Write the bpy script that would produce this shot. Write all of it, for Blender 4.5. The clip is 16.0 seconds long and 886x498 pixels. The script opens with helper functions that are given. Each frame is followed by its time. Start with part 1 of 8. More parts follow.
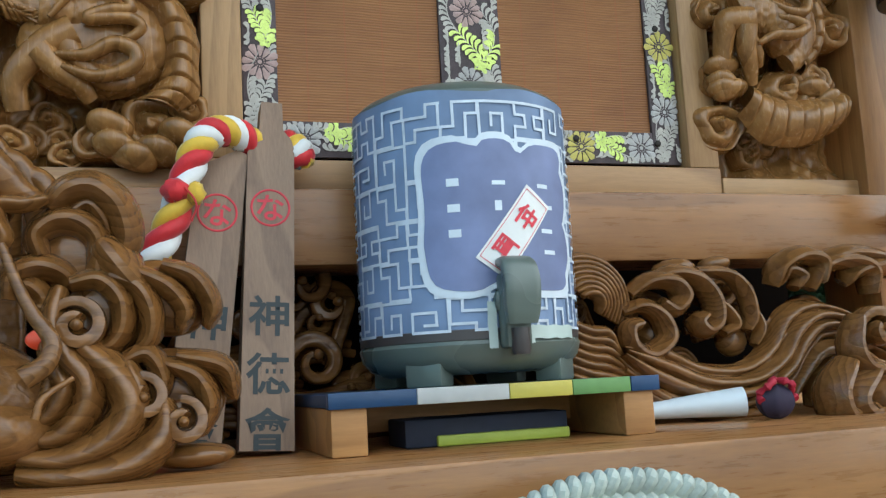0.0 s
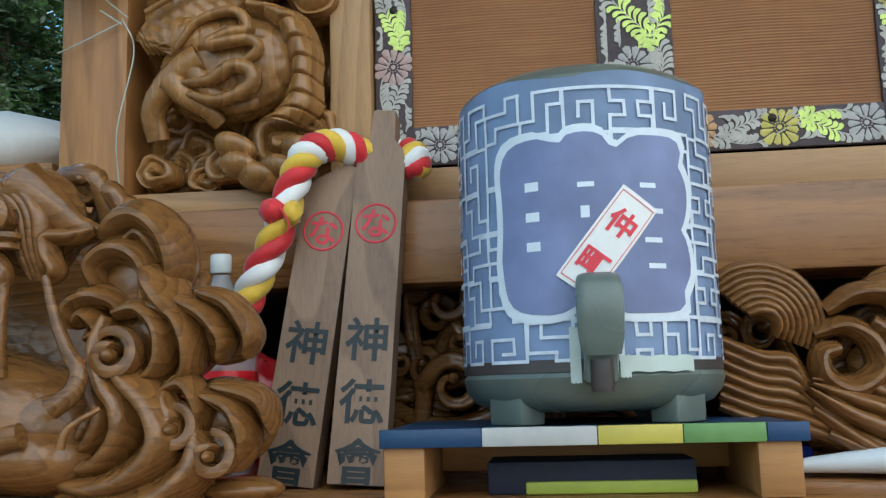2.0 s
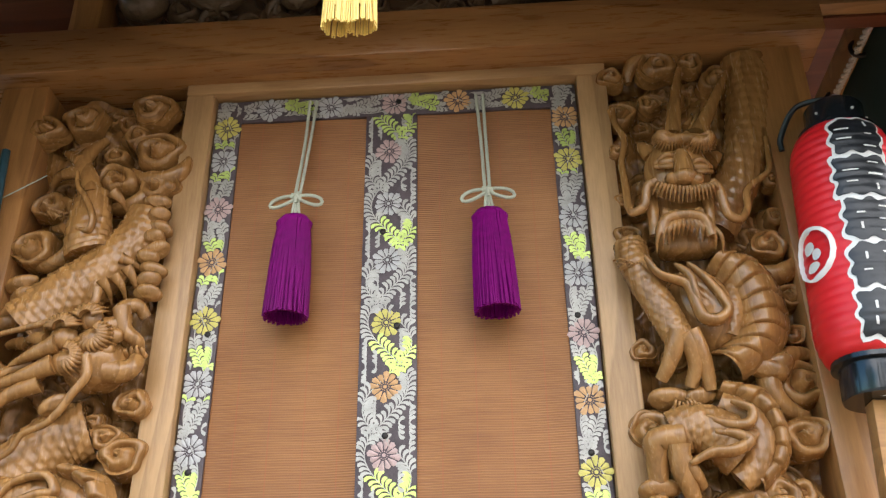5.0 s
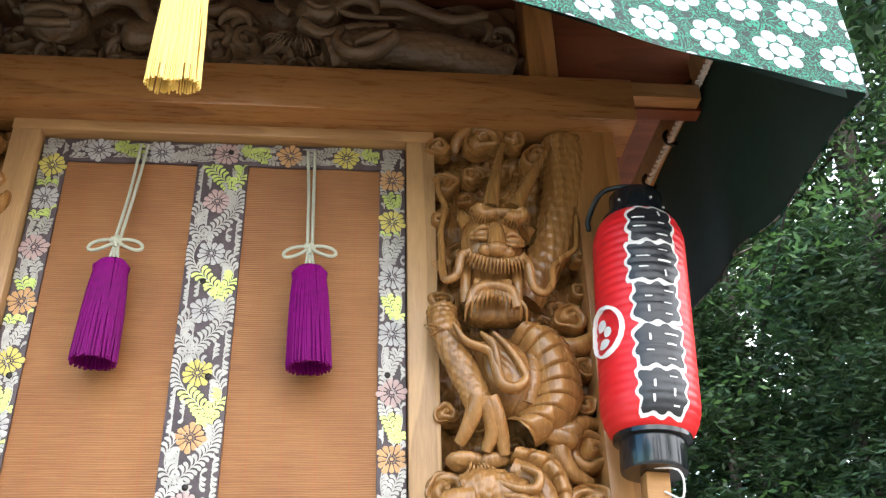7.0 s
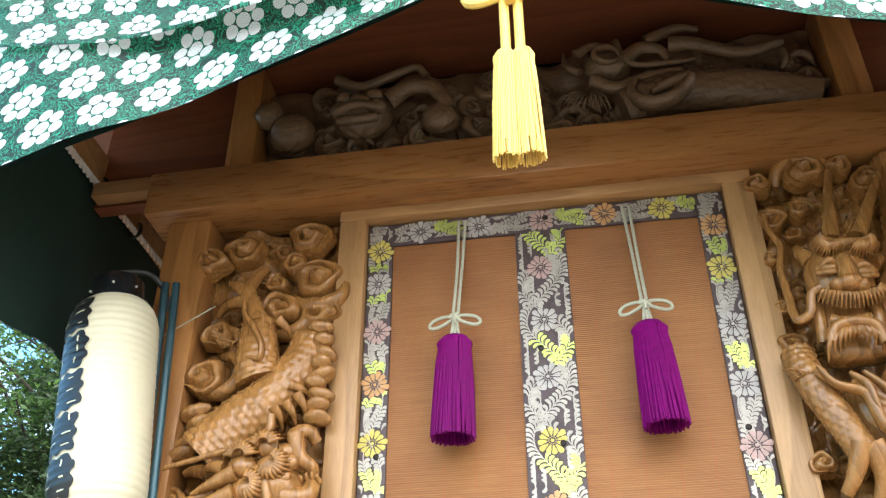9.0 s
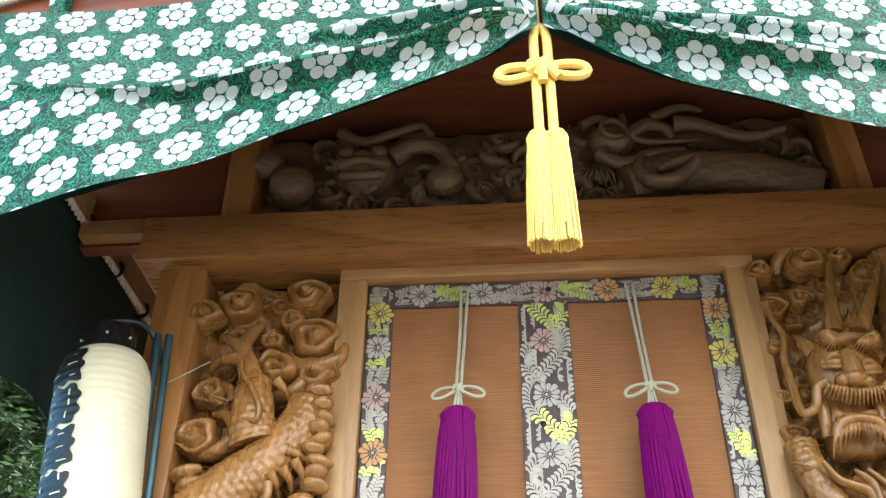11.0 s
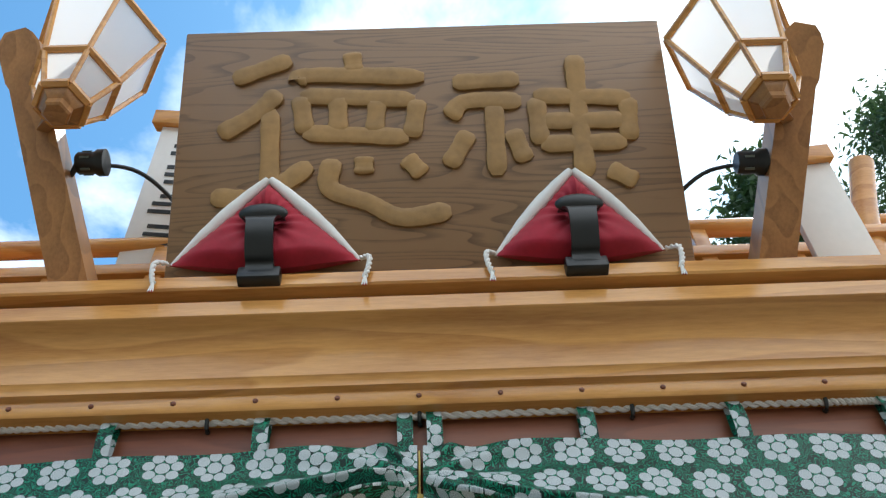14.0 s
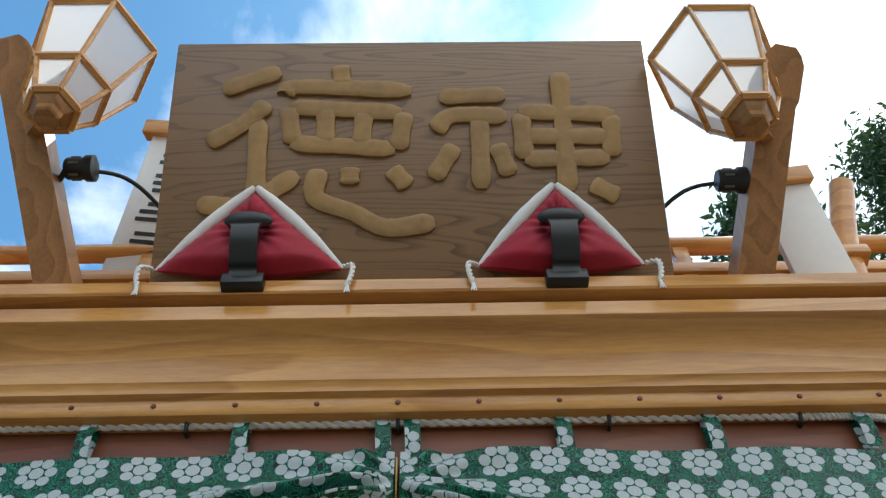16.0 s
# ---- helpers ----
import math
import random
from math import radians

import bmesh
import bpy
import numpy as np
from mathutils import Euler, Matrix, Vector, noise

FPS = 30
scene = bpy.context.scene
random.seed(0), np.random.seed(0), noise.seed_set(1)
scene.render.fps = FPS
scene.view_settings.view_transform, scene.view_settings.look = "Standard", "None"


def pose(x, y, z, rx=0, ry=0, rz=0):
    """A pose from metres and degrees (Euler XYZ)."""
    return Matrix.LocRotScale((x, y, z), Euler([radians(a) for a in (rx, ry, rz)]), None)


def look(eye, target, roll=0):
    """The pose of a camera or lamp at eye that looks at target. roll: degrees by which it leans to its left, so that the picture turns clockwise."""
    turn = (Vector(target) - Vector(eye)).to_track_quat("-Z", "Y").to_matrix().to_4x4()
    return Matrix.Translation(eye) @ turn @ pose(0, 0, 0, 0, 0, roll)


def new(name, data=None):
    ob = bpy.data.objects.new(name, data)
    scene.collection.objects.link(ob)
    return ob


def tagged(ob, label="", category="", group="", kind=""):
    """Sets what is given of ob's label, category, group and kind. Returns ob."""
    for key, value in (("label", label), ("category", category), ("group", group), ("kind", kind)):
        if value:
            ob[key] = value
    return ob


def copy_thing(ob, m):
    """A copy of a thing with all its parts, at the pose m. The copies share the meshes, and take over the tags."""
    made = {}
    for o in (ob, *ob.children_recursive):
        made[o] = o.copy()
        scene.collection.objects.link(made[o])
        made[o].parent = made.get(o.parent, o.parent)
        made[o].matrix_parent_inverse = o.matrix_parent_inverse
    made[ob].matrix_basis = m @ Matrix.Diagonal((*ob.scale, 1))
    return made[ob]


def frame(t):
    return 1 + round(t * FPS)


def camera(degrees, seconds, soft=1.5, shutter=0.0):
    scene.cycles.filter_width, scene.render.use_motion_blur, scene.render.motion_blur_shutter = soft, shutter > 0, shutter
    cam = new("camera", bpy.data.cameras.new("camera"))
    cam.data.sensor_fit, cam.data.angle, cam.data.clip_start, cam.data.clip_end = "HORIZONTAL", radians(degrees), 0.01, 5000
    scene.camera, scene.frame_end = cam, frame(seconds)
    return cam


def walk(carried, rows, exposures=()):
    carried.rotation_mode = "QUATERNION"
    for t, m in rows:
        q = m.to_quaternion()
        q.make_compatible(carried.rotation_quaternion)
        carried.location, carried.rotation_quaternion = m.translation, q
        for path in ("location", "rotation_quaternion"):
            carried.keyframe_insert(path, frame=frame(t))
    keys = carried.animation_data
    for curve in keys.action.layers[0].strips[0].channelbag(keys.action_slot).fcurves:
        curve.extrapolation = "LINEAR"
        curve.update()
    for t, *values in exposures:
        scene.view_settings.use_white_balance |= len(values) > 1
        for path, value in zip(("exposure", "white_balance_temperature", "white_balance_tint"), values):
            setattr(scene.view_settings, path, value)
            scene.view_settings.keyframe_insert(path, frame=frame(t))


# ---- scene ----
cam = camera(50.0, 16.0, soft=1.3)
PATH = [
    (0, (-0.592, -1.541, 1.371), (0.038, 0.339, 1.637), -3.1),
    (0.5, (-0.347, -1.41, 1.36), (-0.24, 0.56, 1.686), -2.7),
    (1, (-0.15, -1.369, 1.399), (-0.509, 0.572, 1.719), -0.3),
    (1.5, (-0.141, -1.371, 1.394), (-0.577, 0.562, 1.667), -1.7),
    (2, (-0.157, -1.432, 1.405), (-0.368, 0.536, 1.692), -1.5),
    (2.5, (-0.082, -1.515, 1.455), (-0.115, 0.44, 1.873), -1.9),
    (3, (0.035, -1.595, 1.493), (-0.072, 0.326, 2.037), -1.6),
    (3.5, (0.107, -1.652, 1.500), (-0.020, 0.206, 2.229), -1.35),
    (4, (0.146, -1.698, 1.487), (-0.002, 0.105, 2.365), -1.23),
    (4.2, (0.166, -1.704, 1.490), (0.026, 0.096, 2.385), -1.1),
    (6.3, (0.282, -1.794, 1.517), (0.317, -0.094, 2.57), -1.0),
    (6.5, (0.297, -1.798, 1.515), (0.411, -0.1, 2.566), -1.4),
    (7, (0.302, -1.813, 1.517), (0.484, -0.103, 2.538), -1.7),
    (7.5, (0.259, -1.787, 1.516), (0.394, -0.071, 2.534), -2.3),
    (8, (0.231, -1.802, 1.546), (0.312, -0.126, 2.634), -1.6),
    (8.5, (0.177, -1.807, 1.545), (0.135, -0.171, 2.694), -2.2),
    (9, (0.079, -1.811, 1.539), (-0.202, -0.18, 2.662), -0.1),
    (9.2, (0.011, -1.826, 1.533), (-0.327, -0.188, 2.63), 0.4),
    (11.3, (-0.079, -1.872, 1.639), (-0.184, -0.287, 2.854), 0.4),
    (11.5, (-0.068, -1.884, 1.651), (-0.154, -0.327, 2.904), 0.2),
    (12, (-0.04, -1.93, 1.7), (-0.054, -0.445, 3.04), -0.5),
    (12.5, (0.012, -1.977, 1.74), (0.02, -0.589, 3.18), -1.9),
    (13, (0.029, -2.024, 1.773), (0.041, -0.694, 3.267), -2.4),
    (13.5, (0.031, -2.061, 1.794), (0.063, -0.822, 3.364), -3.5),
    (14, (0.034, -2.086, 1.802), (0.062, -0.941, 3.441), -3.0),
    (14.5, (0.048, -2.091, 1.791), (0.076, -0.994, 3.463), -3.0),
    (15, (0.042, -2.097, 1.784), (0.059, -1.039, 3.481), -3.2),
    (15.5, (0.045, -2.086, 1.779), (0.07, -1.023, 3.473), -2.7),
    (16, (0.059, -2.071, 1.76), (0.102, -0.969, 3.429), -2.6),
]
walk(cam, [(t, look(eye, target, roll)) for t, eye, target, roll in PATH],
     [(0, 0.6, 5950, 1), (1.6, 0.65, 5900, 1), (2.5, 0.25, 6050, 2), (3.2, 0.25, 6150, 4), (4.2, 0.9, 6450, 11), (6.5, 1.9, 6400, 11), (9.0, 1.95, 6600, 10), (11.4, 1.8, 6450, 9), (12.5, 1.35, 6300, 8), (13.5, 0.55, 6300, 7), (14.3, 0.15, 6250, 6), (16.0, 0.0, 6250, 6)])

# ---- daylight: high sun from behind the float, broken cloud ----
SUN = Vector((0.34, 0.30, 0.89)).normalized()
sun = new("sun", bpy.data.lights.new("sun", "SUN"))
sun.data.energy, sun.data.angle, sun.data.color = 3.6, radians(0.6), (1.0, 0.95, 0.87)
sun.matrix_world = look(tuple(SUN * 20), (0, 0, 0))


def node(nt, kind, **kw):
    n = nt.nodes.new(kind)
    for k, v in kw.items():
        if k.startswith("i_"):
            key = k[2:]
            n.inputs[int(key) if key.isdigit() else key.replace("_", " ")].default_value = v
        else:
            setattr(n, k, v)
    return n


def math_(nt, op, a, b=None, c=None):
    n = nt.nodes.new("ShaderNodeMath")
    n.operation = op
    for i, x in enumerate((a, b, c)):
        if x is None:
            continue
        if isinstance(x, (int, float)):
            n.inputs[i].default_value = x
        else:
            nt.links.new(x, n.inputs[i])
    return n.outputs[0]


def ramp(nt, fac, stops, interp="LINEAR"):
    n = nt.nodes.new("ShaderNodeValToRGB")
    n.color_ramp.interpolation = interp
    els = n.color_ramp.elements
    while len(els) < len(stops):
        els.new(0.5)
    for e, (p, c) in zip(els, stops):
        e.position, e.color = p, (*c, 1) if len(c) == 3 else c
    nt.links.new(fac, n.inputs[0])
    return n.outputs[0]


def mix(nt, fac, a, b, blend="MIX"):
    n = nt.nodes.new("ShaderNodeMix")
    n.data_type, n.blend_type = "RGBA", blend
    for sock, x in ((n.inputs[0], fac), (n.inputs[6], a), (n.inputs[7], b)):
        if isinstance(x, (int, float)):
            sock.default_value = x
        elif isinstance(x, tuple):
            sock.default_value = (*x, 1)
        else:
            nt.links.new(x, sock)
    return n.outputs[2]


world = bpy.data.worlds.new("world")
scene.world = world
world.use_nodes = True
wt = world.node_tree
wt.nodes.clear()
sky = node(wt, "ShaderNodeTexSky", sky_type="NISHITA", sun_disc=False, sun_elevation=math.asin(SUN.z),
           sun_rotation=math.atan2(SUN.x, SUN.y), air_density=1.2, dust_density=0.8, ozone_density=1.5)
wco = node(wt, "ShaderNodeTexCoord")
wmap = node(wt, "ShaderNodeMapping")
wmap.inputs["Scale"].default_value = (1.0, 1.0, 1.6)
wmap.inputs["Location"].default_value = (0.38, 0.1, 0.0)
wt.links.new(wco.outputs["Generated"], wmap.inputs[0])
wn = node(wt, "ShaderNodeTexNoise", i_Scale=2.6, i_Detail=7.0, i_Roughness=0.55, i_Distortion=0.3)
wt.links.new(wmap.outputs[0], wn.inputs["Vector"])
wsep = node(wt, "ShaderNodeSeparateXYZ")
wt.links.new(wco.outputs["Generated"], wsep.inputs[0])
# extra cloud behind the viewer, out of sight, added to brighten the float's front
lean = math_(wt, "MULTIPLY", math_(wt, "MAXIMUM", math_(wt, "MULTIPLY", wsep.outputs[1], -1.0), 0.0), 0.16)
cover = math_(wt, "ADD", math_(wt, "ADD", wn.outputs[0], lean), math_(wt, "MULTIPLY", wsep.outputs[0], 0.22))
cloud = ramp(wt, cover, [(0.45, (0, 0, 0)), (0.54, (0.45, 0.45, 0.45)), (0.66, (1, 1, 1))])
blue = mix(wt, 1.0, sky.outputs[0], (0.80, 1.30, 1.45), "MULTIPLY")
wmix = mix(wt, cloud, blue, (14.0, 14.3, 14.8))
wbg = node(wt, "ShaderNodeBackground", i_Strength=0.13)
wt.links.new(wmix, wbg.inputs[0])
wout = node(wt, "ShaderNodeOutputWorld")
wt.links.new(wbg.outputs[0], wout.inputs[0])


# ---- materials ----
def base_mat(name, rough=0.5, metal=0.0, color=(0.5, 0.5, 0.5), spec=0.5):
    m = bpy.data.materials.new(name)
    m.use_nodes = True
    b = m.node_tree.nodes["Principled BSDF"]
    b.inputs["Base Color"].default_value = (*color, 1)
    b.inputs["Roughness"].default_value, b.inputs["Metallic"].default_value = rough, metal
    b.inputs["Specular IOR Level"].default_value = spec
    return m, m.node_tree, b


def add_bump(nt, b, height, strength=0.2, distance=0.002):
    n = node(nt, "ShaderNodeBump", i_Strength=strength, i_Distance=distance)
    nt.links.new(height, n.inputs["Height"])
    nt.links.new(n.outputs[0], b.inputs["Normal"])


def wood(name, dark, light, axis=0, rough=0.42, rings=9.0, grain=1.0, contrast=1.0, swirl=3.0, spec=0.5, cut=0.0):
    """Planed or carved wood with long grain along one axis, growth bands, pores and a little wear."""
    m, nt, b = base_mat(name, rough, spec=spec)
    co = node(nt, "ShaderNodeTexCoord")
    info = node(nt, "ShaderNodeObjectInfo")
    off = node(nt, "ShaderNodeVectorMath", operation="ADD")
    nt.links.new(co.outputs["Object"], off.inputs[0])
    nt.links.new(math_(nt, "MULTIPLY", info.outputs["Random"], 7.0), off.inputs[1])
    sc = [9.0, 9.0, 9.0]
    sc[axis] = 0.9
    mp = node(nt, "ShaderNodeMapping")
    mp.inputs["Scale"].default_value = sc
    nt.links.new(off.outputs[0], mp.inputs[0])
    big = node(nt, "ShaderNodeTexNoise", i_Scale=0.55, i_Detail=2.0, i_Roughness=0.5)
    nt.links.new(mp.outputs[0], big.inputs["Vector"])
    ring = math_(nt, "FRACT", math_(nt, "MULTIPLY", big.outputs[0], rings * swirl / 3.0))
    late = ramp(nt, ring, [(0.0, (0.1, 0.1, 0.1)), (0.62, (0.75, 0.75, 0.75)), (0.93, (1, 1, 1)), (1.0, (0.15, 0.15, 0.15))])
    fine = node(nt, "ShaderNodeTexNoise", i_Scale=14.0 * grain, i_Detail=5.0, i_Roughness=0.65)
    nt.links.new(mp.outputs[0], fine.inputs["Vector"])
    blot = node(nt, "ShaderNodeTexNoise", i_Scale=2.2, i_Detail=3.0)
    nt.links.new(off.outputs[0], blot.inputs["Vector"])
    f1 = math_(nt, "MULTIPLY", late, 0.38 * contrast)
    f2 = math_(nt, "MULTIPLY_ADD", fine.outputs[0], 0.75, f1)
    f3 = math_(nt, "MULTIPLY_ADD", blot.outputs[0], 0.45, f2)
    col = ramp(nt, math_(nt, "MULTIPLY", f3, 0.82), [(0.22, dark), (0.85, light)])
    nt.links.new(col, b.inputs["Base Color"])
    rr = math_(nt, "MULTIPLY_ADD", fine.outputs[0], 0.25, rough - 0.1)
    nt.links.new(rr, b.inputs["Roughness"])
    height = math_(nt, "ADD", fine.outputs[0], math_(nt, "MULTIPLY", late, 0.4))
    if cut:     # chisel facets
        vo = node(nt, "ShaderNodeTexVoronoi", i_Scale=95.0)
        vo.feature = "SMOOTH_F1"
        nt.links.new(off.outputs[0], vo.inputs["Vector"])
        height = math_(nt, "MULTIPLY_ADD", vo.outputs["Distance"], cut, math_(nt, "MULTIPLY", height, 0.5))
        add_bump(nt, b, height, 0.45, 0.003)
    else:
        add_bump(nt, b, height, 0.18, 0.0012)
    return m


def stuff(name, color, rough=0.6, var=0.25, scale=40.0, bump=0.15, metal=0.0, dist=0.001, spec=0.5, sheen=0.0):
    """A nearly plain surface with fine and coarse unevenness."""
    m, nt, b = base_mat(name, rough, metal, color, spec)
    co = node(nt, "ShaderNodeTexCoord")
    n1 = node(nt, "ShaderNodeTexNoise", i_Scale=scale, i_Detail=4.0)
    n2 = node(nt, "ShaderNodeTexNoise", i_Scale=scale * 0.12, i_Detail=3.0)
    for n in (n1, n2):
        nt.links.new(co.outputs["Object"], n.inputs["Vector"])
    f = math_(nt, "MULTIPLY_ADD", n2.outputs[0], 0.6, math_(nt, "MULTIPLY", n1.outputs[0], 0.4))
    lo = tuple(c * (1 - var) for c in color)
    hi = tuple(min(1, c * (1 + var)) for c in color)
    nt.links.new(ramp(nt, f, [(0.3, lo), (0.7, hi)]), b.inputs["Base Color"])
    nt.links.new(math_(nt, "MULTIPLY_ADD", n2.outputs[0], 0.2, rough - 0.1), b.inputs["Roughness"])
    if bump:
        add_bump(nt, b, n1.outputs[0], bump, dist)
    if sheen:
        b.inputs["Sheen Weight"].default_value = sheen
    return m


M_beam = wood("keyaki_beam", (0.115, 0.043, 0.011), (0.36, 0.165, 0.053), 0, 0.27)
M_post = wood("keyaki_post", (0.155, 0.060, 0.016), (0.42, 0.195, 0.060), 2, 0.38)
M_jamb = wood("pale_jamb", (0.20, 0.10, 0.038), (0.47, 0.275, 0.12), 2, 0.4, grain=1.4)
M_rail = wood("pale_rail", (0.20, 0.095, 0.035), (0.44, 0.25, 0.105), 0, 0.4, grain=1.4)
M_corn = wood("hinoki_cornice", (0.34, 0.125, 0.030), (0.66, 0.33, 0.095), 0, 0.14)
M_redwood = wood("red_board", (0.085, 0.022, 0.009), (0.19, 0.058, 0.024), 0, 0.42)
M_carve = wood("carved_keyaki", (0.100, 0.041, 0.010), (0.37, 0.180, 0.055), 2, 0.22, rings=16, contrast=0.9, cut=0.7)
M_carve_h = wood("carved_keyaki_lying", (0.052, 0.020, 0.0052), (0.245, 0.110, 0.031), 0, 0.17, rings=34, contrast=0.85, cut=0.9)
M_carve_old = wood("aged_carving", (0.05, 0.029, 0.015), (0.235, 0.145, 0.075), 0, 0.42, rings=8, contrast=0.6, cut=1.6)
M_sign = wood("dark_sign_board", (0.042, 0.020, 0.009), (0.25, 0.138, 0.062), 0, 0.36, rings=34, contrast=2.2)
M_gold = stuff("gilt_lettering", (0.33, 0.185, 0.060), 0.5, 0.3, 45, 0.35, 0.15)
M_stick = wood("plum_stick", (0.12, 0.065, 0.038), (0.29, 0.185, 0.115), 2, 0.5, grain=2.0)
M_pine = wood("raw_pine", (0.19, 0.075, 0.020), (0.44, 0.215, 0.066), 0, 0.55)
# near-black that stands in for deep shade behind carvings; also the staff head's pupil
M_dark = stuff("shade_and_pupil_black", (0.006, 0.0045, 0.0035), 0.95, 0.2, 20, 0, spec=0.05)
M_black = stuff("black_iron", (0.010, 0.012, 0.012), 0.38, 0.3, 60, 0.1)
M_white = stuff("white_cotton", (0.80, 0.79, 0.76), 0.8, 0.06, 120, 0.2)
M_rope = stuff("white_rope", (0.72, 0.70, 0.66), 0.8, 0.1, 160, 0.3)
M_red = stuff("red_cord", (0.58, 0.012, 0.018), 0.6, 0.2, 120, 0.3, sheen=0.3)
M_yel = stuff("yellow_cord", (0.72, 0.46, 0.035), 0.6, 0.15, 120, 0.3, sheen=0.3)
M_pcord = stuff("pale_green_cord", (0.42, 0.43, 0.33), 0.7, 0.15, 200, 0.3)
M_purple = stuff("purple_silk", (0.165, 0.001, 0.118), 0.6, 0.3, 90, 0.2, spec=0.12)
M_gum = stuff("yellow_silk", (0.84, 0.60, 0.15), 0.5, 0.15, 90, 0.2)
M_grey = stuff("grey_green_plastic", (0.115, 0.14, 0.12), 0.28, 0.12, 30, 0.04)
M_greyd = stuff("dark_grey_plastic", (0.06, 0.05, 0.048), 0.4, 0.15, 30, 0.04)
M_ground = stuff("gravel_ground", (0.140, 0.127, 0.107), 0.9, 0.3, 30, 0.5, dist=0.01)


# ---- geometry helpers ----
class Geo:
    def __init__(self):
        self.v, self.f = [], []

    def add(self, vs, fs):
        o = len(self.v)
        self.v.extend(tuple(p) for p in vs)
        self.f.extend(tuple(i + o for i in q) for q in fs)
        return self

    def grid(self, fn, nu, nv, close_u=False, close_v=False):
        vs = [fn(i / nu, j / nv) for i in range(nu + (not close_u)) for j in range(nv + (not close_v))]
        cu, cv = nu + (not close_u), nv + (not close_v)
        fs = [(i * cv + j, (i + 1) % cu * cv + j, (i + 1) % cu * cv + (j + 1) % cv, i * cv + (j + 1) % cv)
              for i in range(nu) for j in range(nv)]
        return self.add(vs, fs)

    def box(self, x0, x1, y0, y1, z0, z1, bev=0.003, m=None):
        b = min(bev, (x1 - x0) * 0.3, (y1 - y0) * 0.3, (z1 - z0) * 0.3)
        bm = bmesh.new()
        bmesh.ops.create_cube(bm, size=1.0)
        for v in bm.verts:
            v.co = ((x0 + x1) / 2 + v.co.x * (x1 - x0), (y0 + y1) / 2 + v.co.y * (y1 - y0), (z0 + z1) / 2 + v.co.z * (z1 - z0))
        if b > 0:
            bmesh.ops.bevel(bm, geom=bm.edges[:], offset=b, segments=2, affect="EDGES", profile=0.5)
        if m is not None:
            bm.transform(m)
        bm.verts.index_update()
        self.add([v.co[:] for v in bm.verts], [[v.index for v in f.verts] for f in bm.faces])
        bm.free()
        return self

    def tube(self, pts, radii, n=10, flat=1.0, side=(0, -1, 0), bump=None, caps=True, twist=0.0):
        """A swept round bar; flat squeezes it along the direction side; bump(u, a) scales the radius."""
        pts = [Vector(p) for p in pts]
        k = len(pts)
        if isinstance(radii, (int, float)):
            radii = [radii] * k
        side = Vector(side)
        vs = []
        for i, p in enumerate(pts):
            d = (pts[min(i + 1, k - 1)] - pts[max(i - 1, 0)]).normalized()
            s = side - d * side.dot(d)
            if s.length < 1e-4:
                s = d.orthogonal()
            s.normalize()
            w = d.cross(s)
            for j in range(n):
                a = 2 * math.pi * j / n + twist * i
                r = radii[i] * (bump(i / (k - 1), a) if bump else 1.0)
                vs.append(p + w * (math.cos(a) * r) + s * (math.sin(a) * r * flat))
        fs = [(i * n + j, i * n + (j + 1) % n, (i + 1) * n + (j + 1) % n, (i + 1) * n + j) for i in range(k - 1) for j in range(n)]
        if caps:
            fs += [tuple(range(n))[::-1], tuple(range((k - 1) * n, k * n))]
        return self.add(vs, fs)

    def lathe(self, prof, n=32, c=(0, 0, 0), caps=True):
        vs = [(c[0] + r * math.cos(2 * math.pi * j / n), c[1] + r * math.sin(2 * math.pi * j / n), c[2] + z) for r, z in prof for j in range(n)]
        k = len(prof)
        fs = [(i * n + j, i * n + (j + 1) % n, (i + 1) * n + (j + 1) % n, (i + 1) * n + j) for i in range(k - 1) for j in range(n)]
        if caps:
            fs += [tuple(range(n))[::-1], tuple(range((k - 1) * n, k * n))]
        return self.add(vs, fs)

    def ball(self, c, r, n=12, m=12, rot=None, bump=None):
        rx, ry, rz = (r, r, r) if isinstance(r, (int, float)) else r
        vs = []
        for i in range(m + 1):
            t = math.pi * min(max(i / m, 0.012), 0.988)
            for j in range(n):
                a = 2 * math.pi * j / n
                p = Vector((rx * math.sin(t) * math.cos(a), ry * math.sin(t) * math.sin(a), rz * math.cos(t)))
                if bump:
                    p *= bump(t, a)
                if rot is not None:
                    p = rot @ p
                vs.append(p + Vector(c))
        fs = [(i * n + j, (i + 1) * n + j, (i + 1) * n + (j + 1) % n, i * n + (j + 1) % n) for i in range(m) for j in range(n)]
        fs += [tuple(range(n)), tuple(range(m * n, (m + 1) * n))[::-1]]
        return self.add(vs, fs)

    def prism(self, poly, y0, y1, m=None):
        """An outline in x and z, given thickness in y."""
        n = len(poly)
        vs = [Vector((x, y0, z)) for x, z in poly] + [Vector((x, y1, z)) for x, z in poly]
        if m is not None:
            vs = [m @ v for v in vs]
        fs = [tuple(range(n)), tuple(range(n, 2 * n))[::-1]] + [(i, i + n, (i + 1) % n + n, (i + 1) % n) for i in range(n)]
        return self.add(vs, fs)

    def mesh(self, name, material, smooth=True, angle=40):
        me = bpy.data.meshes.new(name)
        me.from_pydata([tuple(p) for p in self.v], [], self.f)
        bm = bmesh.new()
        bm.from_mesh(me)
        bmesh.ops.recalc_face_normals(bm, faces=bm.faces)
        if smooth:
            for f in bm.faces:
                f.smooth = True
            lim = radians(angle)
            for e in bm.edges:
                if len(e.link_faces) == 2 and e.calc_face_angle(0) > lim:
                    e.smooth = False
        bm.to_mesh(me)
        bm.free()
        me.materials.append(material)
        return me


